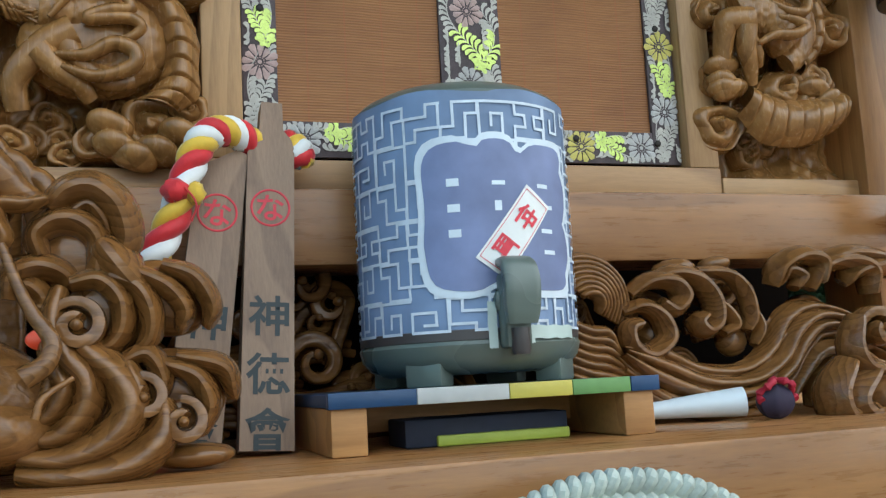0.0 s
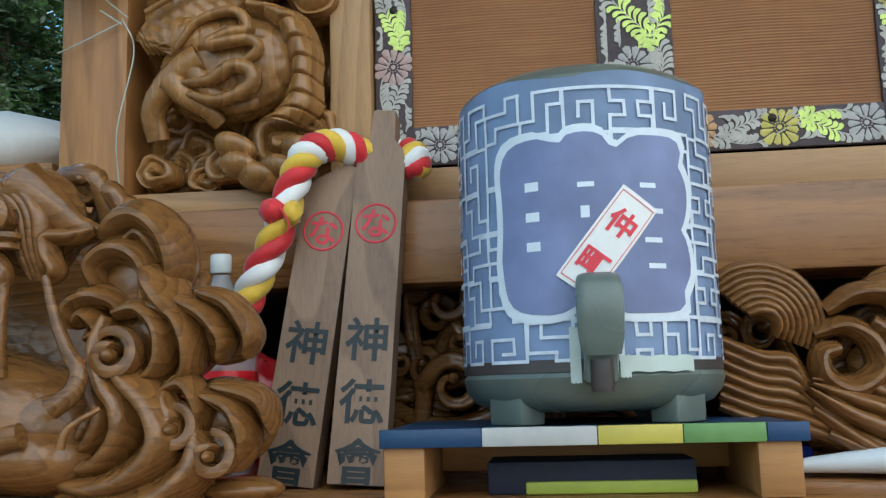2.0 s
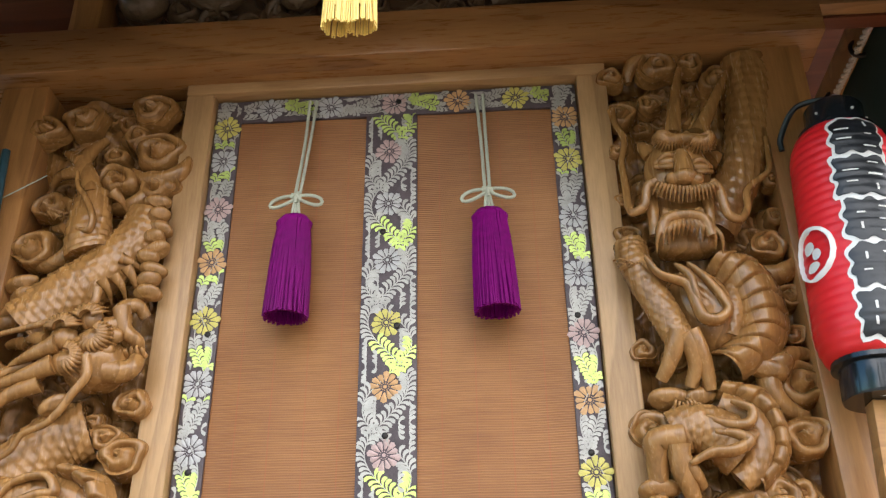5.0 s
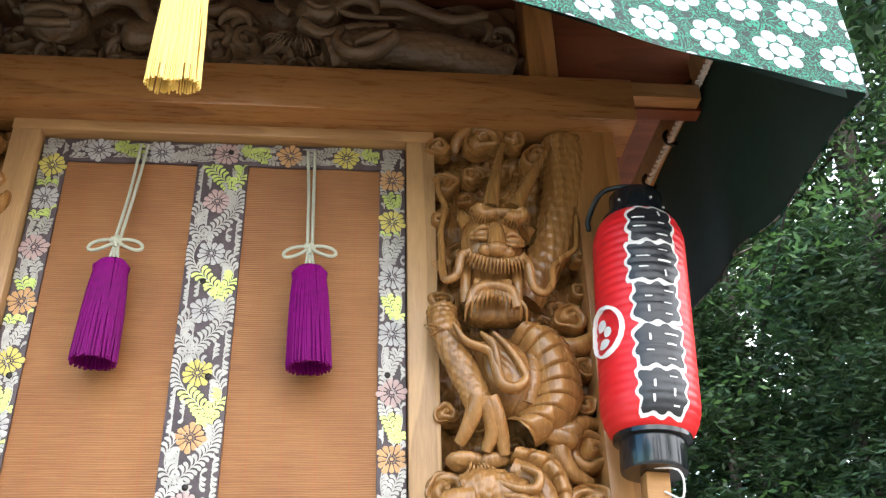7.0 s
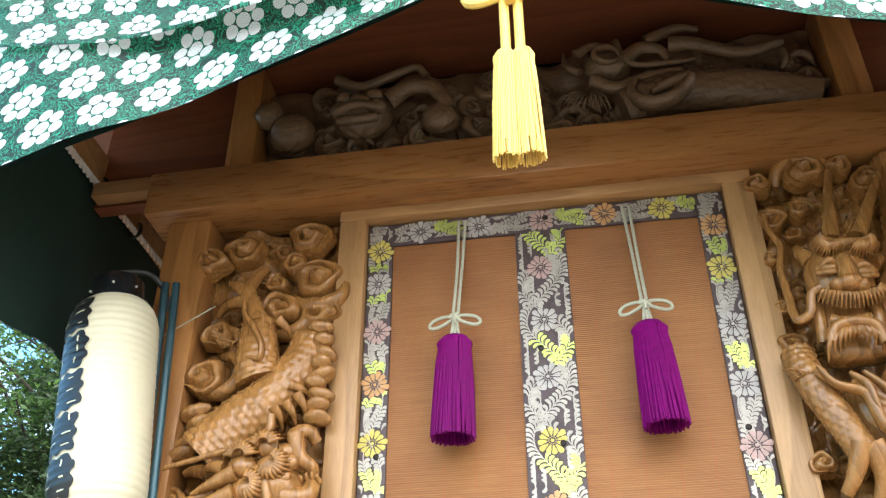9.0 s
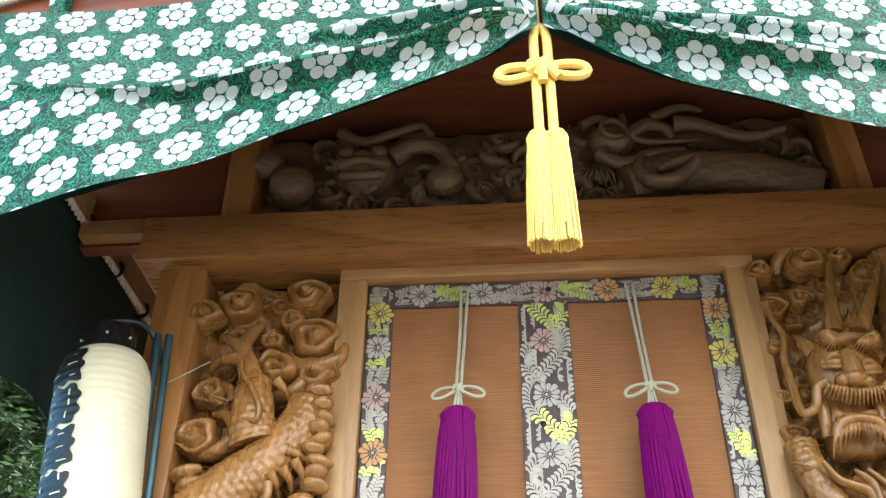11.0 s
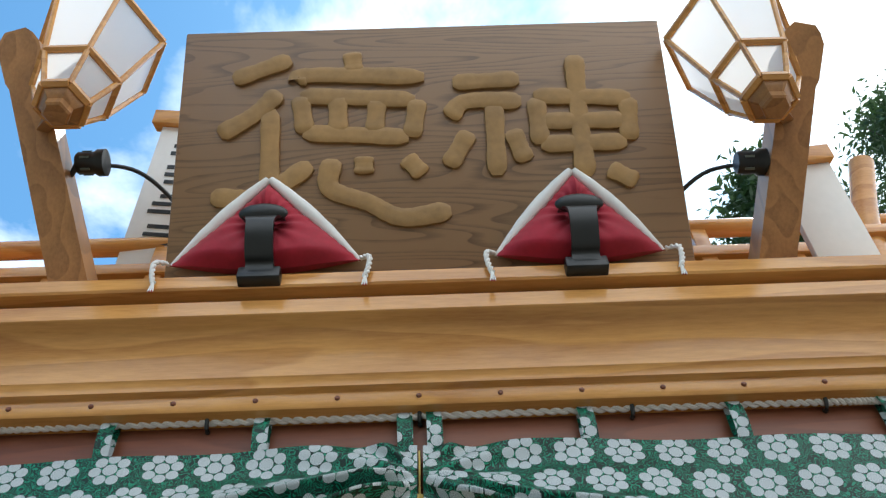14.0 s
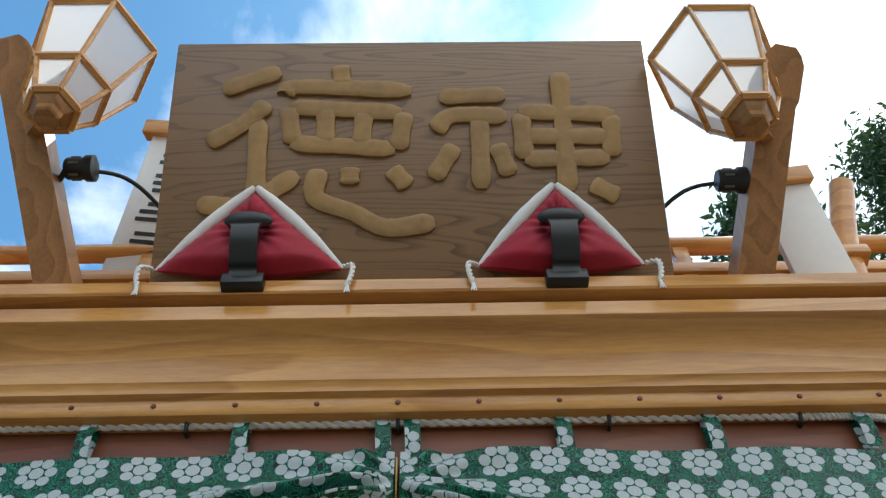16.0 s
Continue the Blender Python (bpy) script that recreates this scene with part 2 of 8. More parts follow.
def part(name, geo, material, parent=None, label="", smooth=True, angle=40):
    ob = new(name, geo.mesh(name, material, smooth, angle) if isinstance(geo, Geo) else geo)
    if parent is not None:
        ob.parent = parent
        root = parent
        while root.parent:
            root = root.parent
        ob.matrix_parent_inverse = parent.matrix_basis.inverted() if parent.parent is None else Matrix()
    if label:
        ob["label"] = label
    return ob


def thing(name, label, category, group="", base=(0, 0, 0)):
    ob = new(name)
    ob.empty_display_size = 0.05
    ob.location = base
    return tagged(ob, label, category, group)


def setting(name, geo, material, label="", smooth=True):
    return tagged(part(name, geo, material, None, label, smooth), kind="structure")


def spline(pts, n):
    """Catmull-Rom through the points."""
    P = [Vector(p) for p in pts]
    P = [P[0] * 2 - P[1]] + P + [P[-1] * 2 - P[-2]]
    out = []
    segs = len(P) - 3
    for i in range(n + 1):
        u = i / n * segs
        k = min(int(u), segs - 1)
        t = u - k
        a, b, c, d = P[k:k + 4]
        out.append(0.5 * (2 * b + (c - a) * t + (2 * a - 5 * b + 4 * c - d) * t * t + (3 * b - a - 3 * c + d) * t ** 3))
    return out


def lettering(text, size, depth=0.0, weight=0.0):
    """A mesh of built-in font letters, centred, in x and y."""
    cu = bpy.data.curves.new("lettering", "FONT")
    cu.body, cu.size, cu.align_x, cu.align_y = text, size, "CENTER", "CENTER"
    cu.offset, cu.extrude, cu.resolution_u = weight, depth, 3
    ob = bpy.data.objects.new("lettering", cu)
    scene.collection.objects.link(ob)
    bpy.context.view_layer.update()
    me = bpy.data.meshes.new_from_object(ob.evaluated_get(bpy.context.evaluated_depsgraph_get()))
    bpy.data.objects.remove(ob)
    bpy.data.curves.remove(cu)
    xs = [v.co.x for v in me.vertices] or [0]
    ys = [v.co.y for v in me.vertices] or [0]
    me.transform(Matrix.Translation((-(min(xs) + max(xs)) / 2, -(min(ys) + max(ys)) / 2, 0)))
    return me

# ---- the large structure ----
setting("ground", Geo().grid(lambda u, v: ((u - 0.5) * 600, (v - 0.5) * 600, 0), 12, 12), M_ground, "pale gravel ground")
# body of the float below the deck, and its inner walls
setting("float_base", Geo().box(-1.25, 1.25, -0.47, 2.0, 0.45, 1.16, 0.01), M_beam, "planked wooden base of the festival float")
setting("deck_ledge", Geo().box(-1.4, 1.4, -0.50, 1.9, 1.16, 1.275, 0.006), M_beam, "thick planed wooden ledge with long grain")
setting("lower_beam", Geo().box(-1.02, 1.02, -0.09, 0.06, 1.552, 1.675, 0.006), M_beam, "planed wooden beam under the blind")
# the shade behind the ledge carvings is put into this wall's colour
setting("wall_back", Geo().box(-0.88, 0.88, 0.32, 0.36, 1.27, 3.5, 0), M_dark, "inner wall coloured near-black to stand for shade")
for s, nm in ((-1, "post_left"), (1, "post_right")):
    setting(nm, Geo().box(min(s * 0.795, s * 0.905), max(s * 0.795, s * 0.905), -0.06, 0.10, 1.275, 2.90, 0.006), M_post, "square planed corner post")
    setting("jamb_left" if s < 0 else "jamb_right", Geo().box(min(s * 0.413, s * 0.478), max(s * 0.413, s * 0.478), -0.03, 0.05, 1.735, 2.882, 0.004), M_jamb, "pale planed door jamb")
    setting("panel_backing_left" if s < 0 else "panel_backing_right", Geo().box(min(s * 0.478, s * 0.795), max(s * 0.478, s * 0.795), 0.115, 0.14, 1.70, 2.90, 0), M_carve, "board behind the carving")
    setting("bottom_rail_left" if s < 0 else "bottom_rail_right", Geo().box(min(s * 0.478, s * 0.795), max(s * 0.478, s * 0.795), -0.035, 0.02, 1.675, 1.715, 0.003), M_rail)
    setting("side_beam_left" if s < 0 else "side_beam_right", Geo().box(min(s * 0.80, s * 0.90), max(s * 0.80, s * 0.90), 0.10, 1.8, 2.78, 2.9, 0.004), M_beam)
setting("bottom_rail", Geo().box(-0.478, 0.478, -0.032, 0.05, 1.675, 1.735, 0.004), M_rail, "pale bottom rail of the blind frame")
setting("top_rail", Geo().box(-0.478, 0.478, -0.035, 0.05, 2.87, 2.91, 0.004), M_rail, "pale top rail of the blind frame")
setting("upper_beam", Geo().box(-0.95, 0.95, -0.11, 0.04, 2.898, 3.022, 0.005), M_beam, "planed wooden lintel beam")
for s in (-1, 1):
    setting("frieze_post_left" if s < 0 else "frieze_post_right", Geo().box(min(s * 0.715, s * 0.79), max(s * 0.715, s * 0.79), -0.05, 0.05, 3.022, 3.5, 0.004), M_post)
    setting("frieze_side_left" if s < 0 else "frieze_side_right", Geo().box(min(s * 0.79, s * 1.16), max(s * 0.79, s * 1.16), 0.0, 0.04, 3.022, 3.5, 0), M_redwood)
    # eave along the side, with its edge board
    setting("side_eave_left" if s < 0 else "side_eave_right", Geo().box(min(s * 1.15, s * 1.22), max(s * 1.15, s * 1.22), -0.57, 1.6, 3.10, 3.19, 0.004), M_rail)
    setting("side_bracket_left" if s < 0 else "side_bracket_right", Geo().box(min(s * 0.85, s * 1.15), max(s * 0.85, s * 1.15), -0.04, 0.04, 3.03, 3.075, 0.003), M_rail)
# frieze backing; its near-black colour carries the shade between the carved figures
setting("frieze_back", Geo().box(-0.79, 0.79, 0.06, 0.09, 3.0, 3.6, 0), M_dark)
setting("soffit", Geo().box(-1.2, 1.2, -0.56, 1.6, 3.40, 3.43, 0), M_redwood, "reddish boarded eave soffit")
setting("soffit_board", Geo().box(-1.22, 1.22, -0.565, -0.53, 3.19, 3.40, 0.002), M_redwood, "reddish board behind the curtain rope")


def cornice():
    prof = [(-0.53, 3.315), (-0.615, 3.315), (-0.62, 3.32), (-0.625, 3.352), (-0.642, 3.356), (-0.648, 3.378), (-0.653, 3.382),
            (-0.656, 3.40), (-0.664, 3.425), (-0.678, 3.455), (-0.695, 3.478), (-0.712, 3.49), (-0.735, 3.493), (-0.74, 3.497), (-0.74, 3.545),
            (-0.735, 3.55), (-0.66, 3.552), (-0.66, 3.572), (-0.755, 3.572), (-0.76, 3.577), (-0.76, 3.618), (-0.755, 3.623), (-0.40, 3.625), (-0.40, 3.43)]
    g = Geo()
    n = len(prof)
    vs = [(x, y, z) for x in (-1.9, 1.9) for y, z in prof]
    g.add(vs, [(i, (i + 1) % n, n + (i + 1) % n, n + i) for i in range(n)] + [tuple(range(n))[::-1], tuple(range(n, 2 * n))])
    return g


setting("eave_cornice", cornice(), M_corn, "pale moulded wooden eave cornice")
setting("roof_deck", Geo().box(-1.6, 1.6, -0.42, 1.6, 3.43, 3.61, 0), M_redwood)
for s in (-1, 1):
    setting("balustrade_rail_left" if s < 0 else "balustrade_rail_right",
            Geo().tube([(s * 0.5, -0.55, 4.06), (s * 1.75, -0.55, 4.06)], 0.028, 14), M_corn, "round balustrade rail")
setting("balustrade_mid_rail", Geo().box(-1.75, 1.75, -0.575, -0.53, 3.90, 3.945, 0.004), M_corn)
setting("balustrade_panel", Geo().box(-1.75, 1.75, -0.52, -0.50, 3.70, 3.90, 0), M_redwood)
setting("balustrade_sill", Geo().box(-1.75, 1.75, -0.66, -0.45, 3.625, 3.70, 0.004), M_corn)

# ---- woven blind with brocade bands ----
def reed_mat():
    m, nt, b = base_mat("reed_blind", 0.5)
    co = node(nt, "ShaderNodeTexCoord")
    sep = node(nt, "ShaderNodeSeparateXYZ")
    nt.links.new(co.outputs["Object"], sep.inputs[0])
    z = sep.outputs[2]
    wob = node(nt, "ShaderNodeTexNoise", i_Scale=3.0, i_Detail=2.0)
    nt.links.new(co.outputs["Object"], wob.inputs["Vector"])
    zz = math_(nt, "MULTIPLY_ADD", wob.outputs[0], 0.004, z)
    reed = math_(nt, "SINE", math_(nt, "MULTIPLY", zz, 2 * math.pi / 0.0048))
    mp = node(nt, "ShaderNodeMapping")
    mp.inputs["Scale"].default_value = (9.0, 1.0, 230.0)
    nt.links.new(co.outputs["Object"], mp.inputs[0])
    n1 = node(nt, "ShaderNodeTexNoise", i_Scale=1.0, i_Detail=4.0)
    nt.links.new(mp.outputs[0], n1.inputs["Vector"])
    n2 = node(nt, "ShaderNodeTexNoise", i_Scale=5.0, i_Detail=3.0)
    nt.links.new(co.outputs["Object"], n2.inputs["Vector"])
    f = math_(nt, "MULTIPLY_ADD", n2.outputs[0], 0.5, math_(nt, "MULTIPLY_ADD", reed, 0.09, math_(nt, "MULTIPLY", n1.outputs[0], 0.42)))
    col = ramp(nt, f, [(0.15, (0.17, 0.058, 0.015)), (0.5, (0.30, 0.122, 0.034)), (0.8, (0.43, 0.195, 0.062))])
    th = math_(nt, "LESS_THAN", math_(nt, "ABSOLUTE", math_(nt, "SUBTRACT", math_(nt, "FRACT", math_(nt, "MULTIPLY", sep.outputs[0], 15.0)), 0.5)), 0.022)
    col = mix(nt, math_(nt, "MULTIPLY", th, 0.3), col, (0.36, 0.09, 0.03))
    nt.links.new(col, b.inputs["Base Color"])
    add_bump(nt, b, math_(nt, "MULTIPLY_ADD", n1.outputs[0], 0.4, reed), 0.38, 0.0012)
    return m


M_reed = reed_mat()
M_broc = stuff("brocade_ground", (0.078, 0.056, 0.060), 0.6, 0.4, 300, 0.3)
M_leaf = stuff("gold_green_thread", (0.50, 0.60, 0.16), 0.36, 0.25, 400, 0.2, 0.45)
M_scroll = stuff("grey_thread", (0.40, 0.375, 0.33), 0.42, 0.25, 400, 0.2, 0.25)
FLOWER = {"s": stuff("silver_thread", (0.42, 0.40, 0.38), 0.5, 0.2, 400, 0.3), "y": stuff("mustard_thread", (0.55, 0.47, 0.11), 0.5, 0.25, 400, 0.3),
          "o": stuff("orange_thread", (0.52, 0.29, 0.12), 0.5, 0.25, 400, 0.3), "p": stuff("mauve_thread", (0.44, 0.30, 0.27), 0.5, 0.2, 400, 0.3)}


def flower_geo(r=0.0300, n=12):
    g = Geo()
    for k in range(n):
        a = 2 * math.pi * k / n
        w = math.pi / n * 0.90
        rr = r * (0.93 + 0.09 * (k % 3))
        pts = [(0.34 * rr, a - w * 0.55), (0.34 * rr, a + w * 0.55), (0.72 * rr, a + w), (0.92 * rr, a + w * 0.86), (rr, a), (0.92 * rr, a - w * 0.86), (0.72 * rr, a - w)]
        m = len(pts)
        g.add([(q * math.cos(t), -0.0016, q * math.sin(t)) for q, t in pts] + [(0.6 * rr * math.cos(a), -0.0028, 0.6 * rr * math.sin(a))],
              [(i, (i + 1) % m, m) for i in range(m)])
        q = 0.25 * r
        c = Vector((q * math.cos(a), -0.0022, q * math.sin(a)))
        g.add([c + Vector((d * 0.0014, 0, e * 0.0014)) for d, e in ((1, 0), (0, 1), (-1, 0), (0, -1))], [(0, 1, 2, 3)])
    g.add([(0.13 * r * math.cos(2 * math.pi * k / 8), -0.002, 0.13 * r * math.sin(2 * math.pi * k / 8)) for k in range(8)], [tuple(range(8))])
    return g


def leaf(g, p, a, length, w, bend=0.5, y=-0.0015):
    """A comma-shaped leaf in the plane of the blind: thin stalk, round hooked head."""
    n = 7
    left, right = [], []
    x, z = p
    for i in range(n + 1):
        t = i / n
        ang = a + bend * t * t
        if i:
            x += length / n * math.cos(ang)
            z += length / n * math.sin(ang)
        ww = w * (0.22 + 0.78 * max(0.0, math.sin(math.pi * min(1, t ** 2.2 * 0.93))) ** 0.8 - 0.2 * (i == n))
        left.append((x - ww * math.sin(ang), y, z + ww * math.cos(ang)))
        right.append((x + ww * math.sin(ang), y, z - ww * math.cos(ang)))
    g.add(left + right, [(i, i + 1, n + 2 + i, n + 1 + i) for i in range(n)])


ME_flower = {k: flower_geo().mesh("flower", m, False) for k, m in FLOWER.items()}
blind = thing("reed_blind", "brown reed blind edged with grey and gold floral brocade bands", "blind", base=(0, 0, 1.745))
for nm, x0, x1 in (("reed_field", -0.354, -0.060), ("reed_field", 0.050, 0.354)):
    part(nm, Geo().grid(lambda u, v: (x0 + (x1 - x0) * u, 0.001 + 0.0025 * math.sin(9 * u + 5 * v) * math.sin(7 * v), 1.80 + 1.01 * v), 30, 60), M_reed, blind)
rng = random.Random(5)
BANDS = [(-0.41, -0.352, 1.745, 2.865, "v", [(1.905, "p"), (2.04, "s"), (2.175, "s"), (2.311, "y"), (2.445, "o"), (2.575, "p"), (2.70, "s"), (2.79, "y")]),
         (0.352, 0.41, 1.745, 2.865, "v", [(1.847, "s"), (1.976, "y"), (2.114, "o"), (2.253, "p"), (2.384, "s"), (2.521, "s"), (2.663, "y"), (2.775, "o")]),
         (-0.063, 0.052, 1.805, 2.806, "v", [(1.885, "s"), (2.02, "p"), (2.155, "o"), (2.291, "y"), (2.433, "s"), (2.57, "s"), (2.705, "p")]),
         (-0.352, 0.352, 1.745, 1.806, "h", [(-0.31, "s"), (-0.16, "o"), (-0.04, "p"), (0.08, "o"), (0.20, "y"), (0.325, "s")]),
         (-0.352, 0.352, 2.805, 2.865, "h", [(-0.285, "s"), (-0.145, "s"), (0.0, "p"), (0.145, "o"), (0.275, "y")])]
for x0, x1, z0, z1, way, flowers in BANDS:
    band = part("brocade_band", Geo().box(x0, x1, -0.006, 0.003, z0, z1, 0.001), M_broc, blind, "dark brocade band woven with flowers and gold leaves")
    scroll = Geo()
    wide = (x1 - x0) if way == "v" else (z1 - z0)
    mid = (x0 + x1) / 2 if way == "v" else (z0 + z1) / 2
    spots = [s for s, _ in flowers]
    for k, (s, c) in enumerate(flowers):
        ob = part("flower", ME_flower[c], None, band)
        ob.location = (mid - (0.004 if wide > 0.1 else 0.0), -0.006, s) if way == "v" else (s, -0.006, mid)
        ob.rotation_euler = (0, rng.uniform(0, 6), 0)
    lo, hi = (z0, z1) if way == "v" else (x0, x1)
    # a vine winds past the flowers, hung with comma leaves, some in gold
    q = wide / 2 - 0.006
    gold = Geo()
    n = int((hi - lo) / 0.004)
    phase = spots[0]
    pitch = (spots[-1] - spots[0]) / (len(spots) - 1)
    vines = [[(lo + 0.004 + (hi - lo - 0.008) * i / n, sg * q * (0.80 if sg > 0 else 0.92) * math.cos(math.pi * (lo + (hi - lo) * i / n - phase + (0.0 if sg > 0 else 0.36 * pitch)) / pitch)) for i in range(n + 1)] for sg in (1, -1)]

    def place(e, p):
        return (mid + e, p) if way == "v" else (p, mid + e)
    for i, ((p, e), (p2, e2)) in ((i, pq) for vine in vines for i, pq in enumerate(zip(vine, vine[1:]))):
        a = math.atan2(p2 - p, e2 - e)
        o = 0.0011
        dx, dp = -math.sin(a) * o, math.cos(a) * o
        ring = [place(e + dx, p + dp), place(e2 + dx, p2 + dp), place(e2 - dx, p2 - dp), place(e - dx, p - dp)]
        scroll.add([(x, -0.0066 - 0.0006 * (e > 0) - 0.000001 * i, z) for x, z in ring], [(0, 1, 2, 3)])
        if i % 2:
            continue
        near = min(abs(p - s) for s in spots)
        shiny = math.sin(2 * math.pi * (p - phase) / (2 * pitch) + 0.8) > 0.25 and near > 0.026
        for sd in (1, -1):
            tip = (e + 0.012 * math.cos(a + sd * 0.9), p + 0.012 * math.sin(a + sd * 0.9))
            if min(math.hypot(tip[0] + (0.004 if wide > 0.1 else 0.0), tip[1] - s) for s in spots) < 0.0315 or abs(tip[0]) > q + 0.004:
                continue
            L = 0.0250 if wide > 0.1 else 0.0185
            xz = place(e, p)
            ang = a + sd * 0.45 if way == "v" else math.pi / 2 - (a + sd * 0.45)
            leaf(gold if shiny else scroll, xz, ang, L * rng.uniform(0.85, 1.15), 0.0041, (sd if way == "v" else -sd) * 1.7, -0.0074 - 0.0022 * rng.random())
    # curled leaves in the bays that the vines leave open
    for i in range(int((hi - lo) / 0.010)):
        for e in ((-0.85 * q, -0.45 * q, 0.45 * q, 0.85 * q) if wide > 0.1 else (-0.8 * q, 0.8 * q)):
            p = lo + 0.008 + 0.010 * i + 0.004 * (e > 0)
            if p > hi - 0.012 or min(math.hypot(e, p - s) for s in spots) < 0.038:
                continue
            if min(math.hypot(e - ve, p - vp) for vine in vines for vp, ve in vine) < 0.0165:
                continue
            up = 1 if (i // 3) % 2 else -1
            leaf(scroll, place(e, p - 0.008 * up), (up * 1.4 if way == "v" else (0.2 if up > 0 else 2.9)), 0.020, 0.0040, -1.5 * (1 if e > 0 else -1) * up, -0.0074 - 0.0022 * rng.random())
    gold.v = [(min(max(x, x0 + 0.001), x1 - 0.001), y, min(max(z, z0 + 0.001), z1 - 0.001)) for x, y, z in gold.v]
    tagged(part("gold_leaf", gold, M_leaf, band, smooth=False), kind="stuff")
    vs = [(min(max(x, x0 + 0.001), x1 - 0.001), y, min(max(z, z0 + 0.001), z1 - 0.001)) for x, y, z in scroll.v]
    scroll.v = vs
    tagged(part("scrollwork", scroll, M_scroll, band, smooth=False), kind="stuff")
M_screw = stuff("dark_screw", (0.02, 0.015, 0.012), 0.4, 0.2, 100, 0.1, 0.5)
SCREW = Geo().lathe([(0.0065, 0), (0.0065, 0.002), (0.004, 0.0035)], 12).mesh("screw", M_screw)
for x, z in ((-0.008, 2.057), (0.375, 2.012), (-0.379, 1.998), (0.012, 2.283), (-0.372, 2.28), (0.372, 2.29), (0.19, 1.79), (0.36, 1.785), (0.01, 2.84), (-0.02, 2.50)):
    ob = part("screw", SCREW, None, blind)
    ob.location, ob.rotation_euler = (x, -0.008, z), (radians(90), 0, 0)


# ---- silk tassels ----
def tassel_body(r0, r1, h, n=170, seed=1):
    """Fine strands gathered under a bound head, ending raggedly round a hollow."""
    rg = random.Random(seed)
    g = Geo()
    for k in range(n):
        a = 2 * math.pi * k / n + rg.uniform(-0.05, 0.05)
        inner = 0.86 if k % 3 == 0 else 1.0
        end = h * rg.uniform(0.975, 1.0)
        out = rg.uniform(0.94, 1.05)
        pts = []
        for v in (0.0, 0.03, 0.09, 0.14, 0.3, 0.55, 0.8, 1.0):
            lobe = 1 + 0.10 * math.cos(2 * a) * (1 - v)
            r = r0 * min(1, math.sin(min(1, (v + 0.012) / 0.09) * math.pi / 2)) if v < 0.1 else r0 * 0.94 + (r1 - r0 * 0.94) * ((v - 0.1) / 0.9) ** 0.75
            r *= inner * lobe * (out if v > 0.5 else 1.0) * (0.95 if v == 0.14 else 1.0)
            aa = a + 0.05 * math.sin(4 * v + k)
            pts.append((r * math.cos(aa), r * 0.85 * math.sin(aa), -v * end))
        g.tube(pts, r1 * 0.055, 5)
    g.lathe([(r0 * 0.4, -0.03 * h), (r0 * 0.74, -0.1 * h), (r1 * 0.74, -0.86 * h), (r1 * 0.3, -0.80 * h)], 20)
    return g


def cord_loops(size, r, g, droop=0.36):
    """A dragonfly bow: centre knot, two side loops."""
    for s in (-1, 1):
        pts = []
        for i in range(17):
            t = 2 * math.pi * i / 16
            x = s * size * (1 - math.cos(t)) / 2
            z = 0.26 * size * math.sin(t) * (0.4 + 0.6 * (1 - math.cos(t)) / 2) - droop * size * (1 - math.cos(t)) / 2 * (1 if s < 0 else 0.7)
            pts.append((x, -r * 0.6, z))
        g.tube(pts, r, 8)
    for k, (dx, dz) in enumerate(((-1, 0.5), (1, -0.5), (-0.4, -1), (0.4, 1))):
        g.tube([(dx * r * 2.6 - dz * r, -r * 1.4, dz * r * 2.2 - 2 * r), (0, -r * 2.6, 0), (-dx * r * 2.6, -r * 1.2, -dz * r * 2.2)], r * 1.05, 8)
    return g


tas = thing("purple_tassel", "purple silk tassel on pale green cord hanging before the blind", "tassel", "tassels before the blind")
g = Geo()
for s in (-1, 1):
    g.tube(spline([(s * 0.008 + 0.004, 0.045, 0.285), (s * 0.0055 + 0.003, 0.03, 0.15), (s * 0.005, 0.0, 0.0)], 12), 0.0036, 8)
part("cord", g, M_pcord, tas)
part("bow_knot", cord_loops(0.055, 0.0038, Geo()), M_pcord, tas, "pale cord tied in a bow")
g = Geo()
for s in (-1, 0, 1):
    g.tube([(s * 0.003, 0, -0.005), (s * 0.009, 0, -0.05)], 0.0032, 8)
part("strand", g, M_pcord, tas)
ob = part("tassel_head", tassel_body(0.033, 0.043, 0.235), M_purple, tas)
ob.location = (0, 0, -0.043)
tas.matrix_basis = pose(-0.196, -0.062, 2.562, 0, 1.5, 0)
copy_thing(tas, pose(0.204, -0.062, 2.557, 0, -2.2, 4))

yt = thing("yellow_tassel", "large bright yellow silk tassel with knotted cord under the curtain", "tassel")
g = Geo()
for s in (-1, 1):
    g.tube(spline([(0, 0.004, 0.13), (s * 0.012, 0, 0.10), (s * 0.013, 0, 0.0), (s * 0.013, 0, -0.16)], 16), 0.0095, 10)
part("cord", g, M_gum, yt)
part("bow_knot", cord_loops(0.085, 0.0095, Geo(), 0.14), M_gum, yt)
part("hanging_string", Geo().tube([(0, 0.004, 0.12), (0, 0.01, 0.26)], 0.0025, 6), M_gum, yt)
for s in (-1, 1):
    ob = part("tassel_head", tassel_body(0.0195, 0.0240, 0.262, 80, 3 + s), M_gum, yt)
    ob.location, ob.rotation_euler = (s * 0.0155, 0, -0.148), (0, radians(-1.0 * s), 0)
yt.matrix_basis = pose(-0.002, -0.59, 2.951)

# ---- drink jug wrapped in printed paper ----
JX, JY, JR = -0.102, -0.18, 0.163


def onjug(s, z, lift=0.0):
    a = s / JR
    return (JX + (JR + lift) * math.sin(a), JY - (JR + lift) * math.cos(a), z)


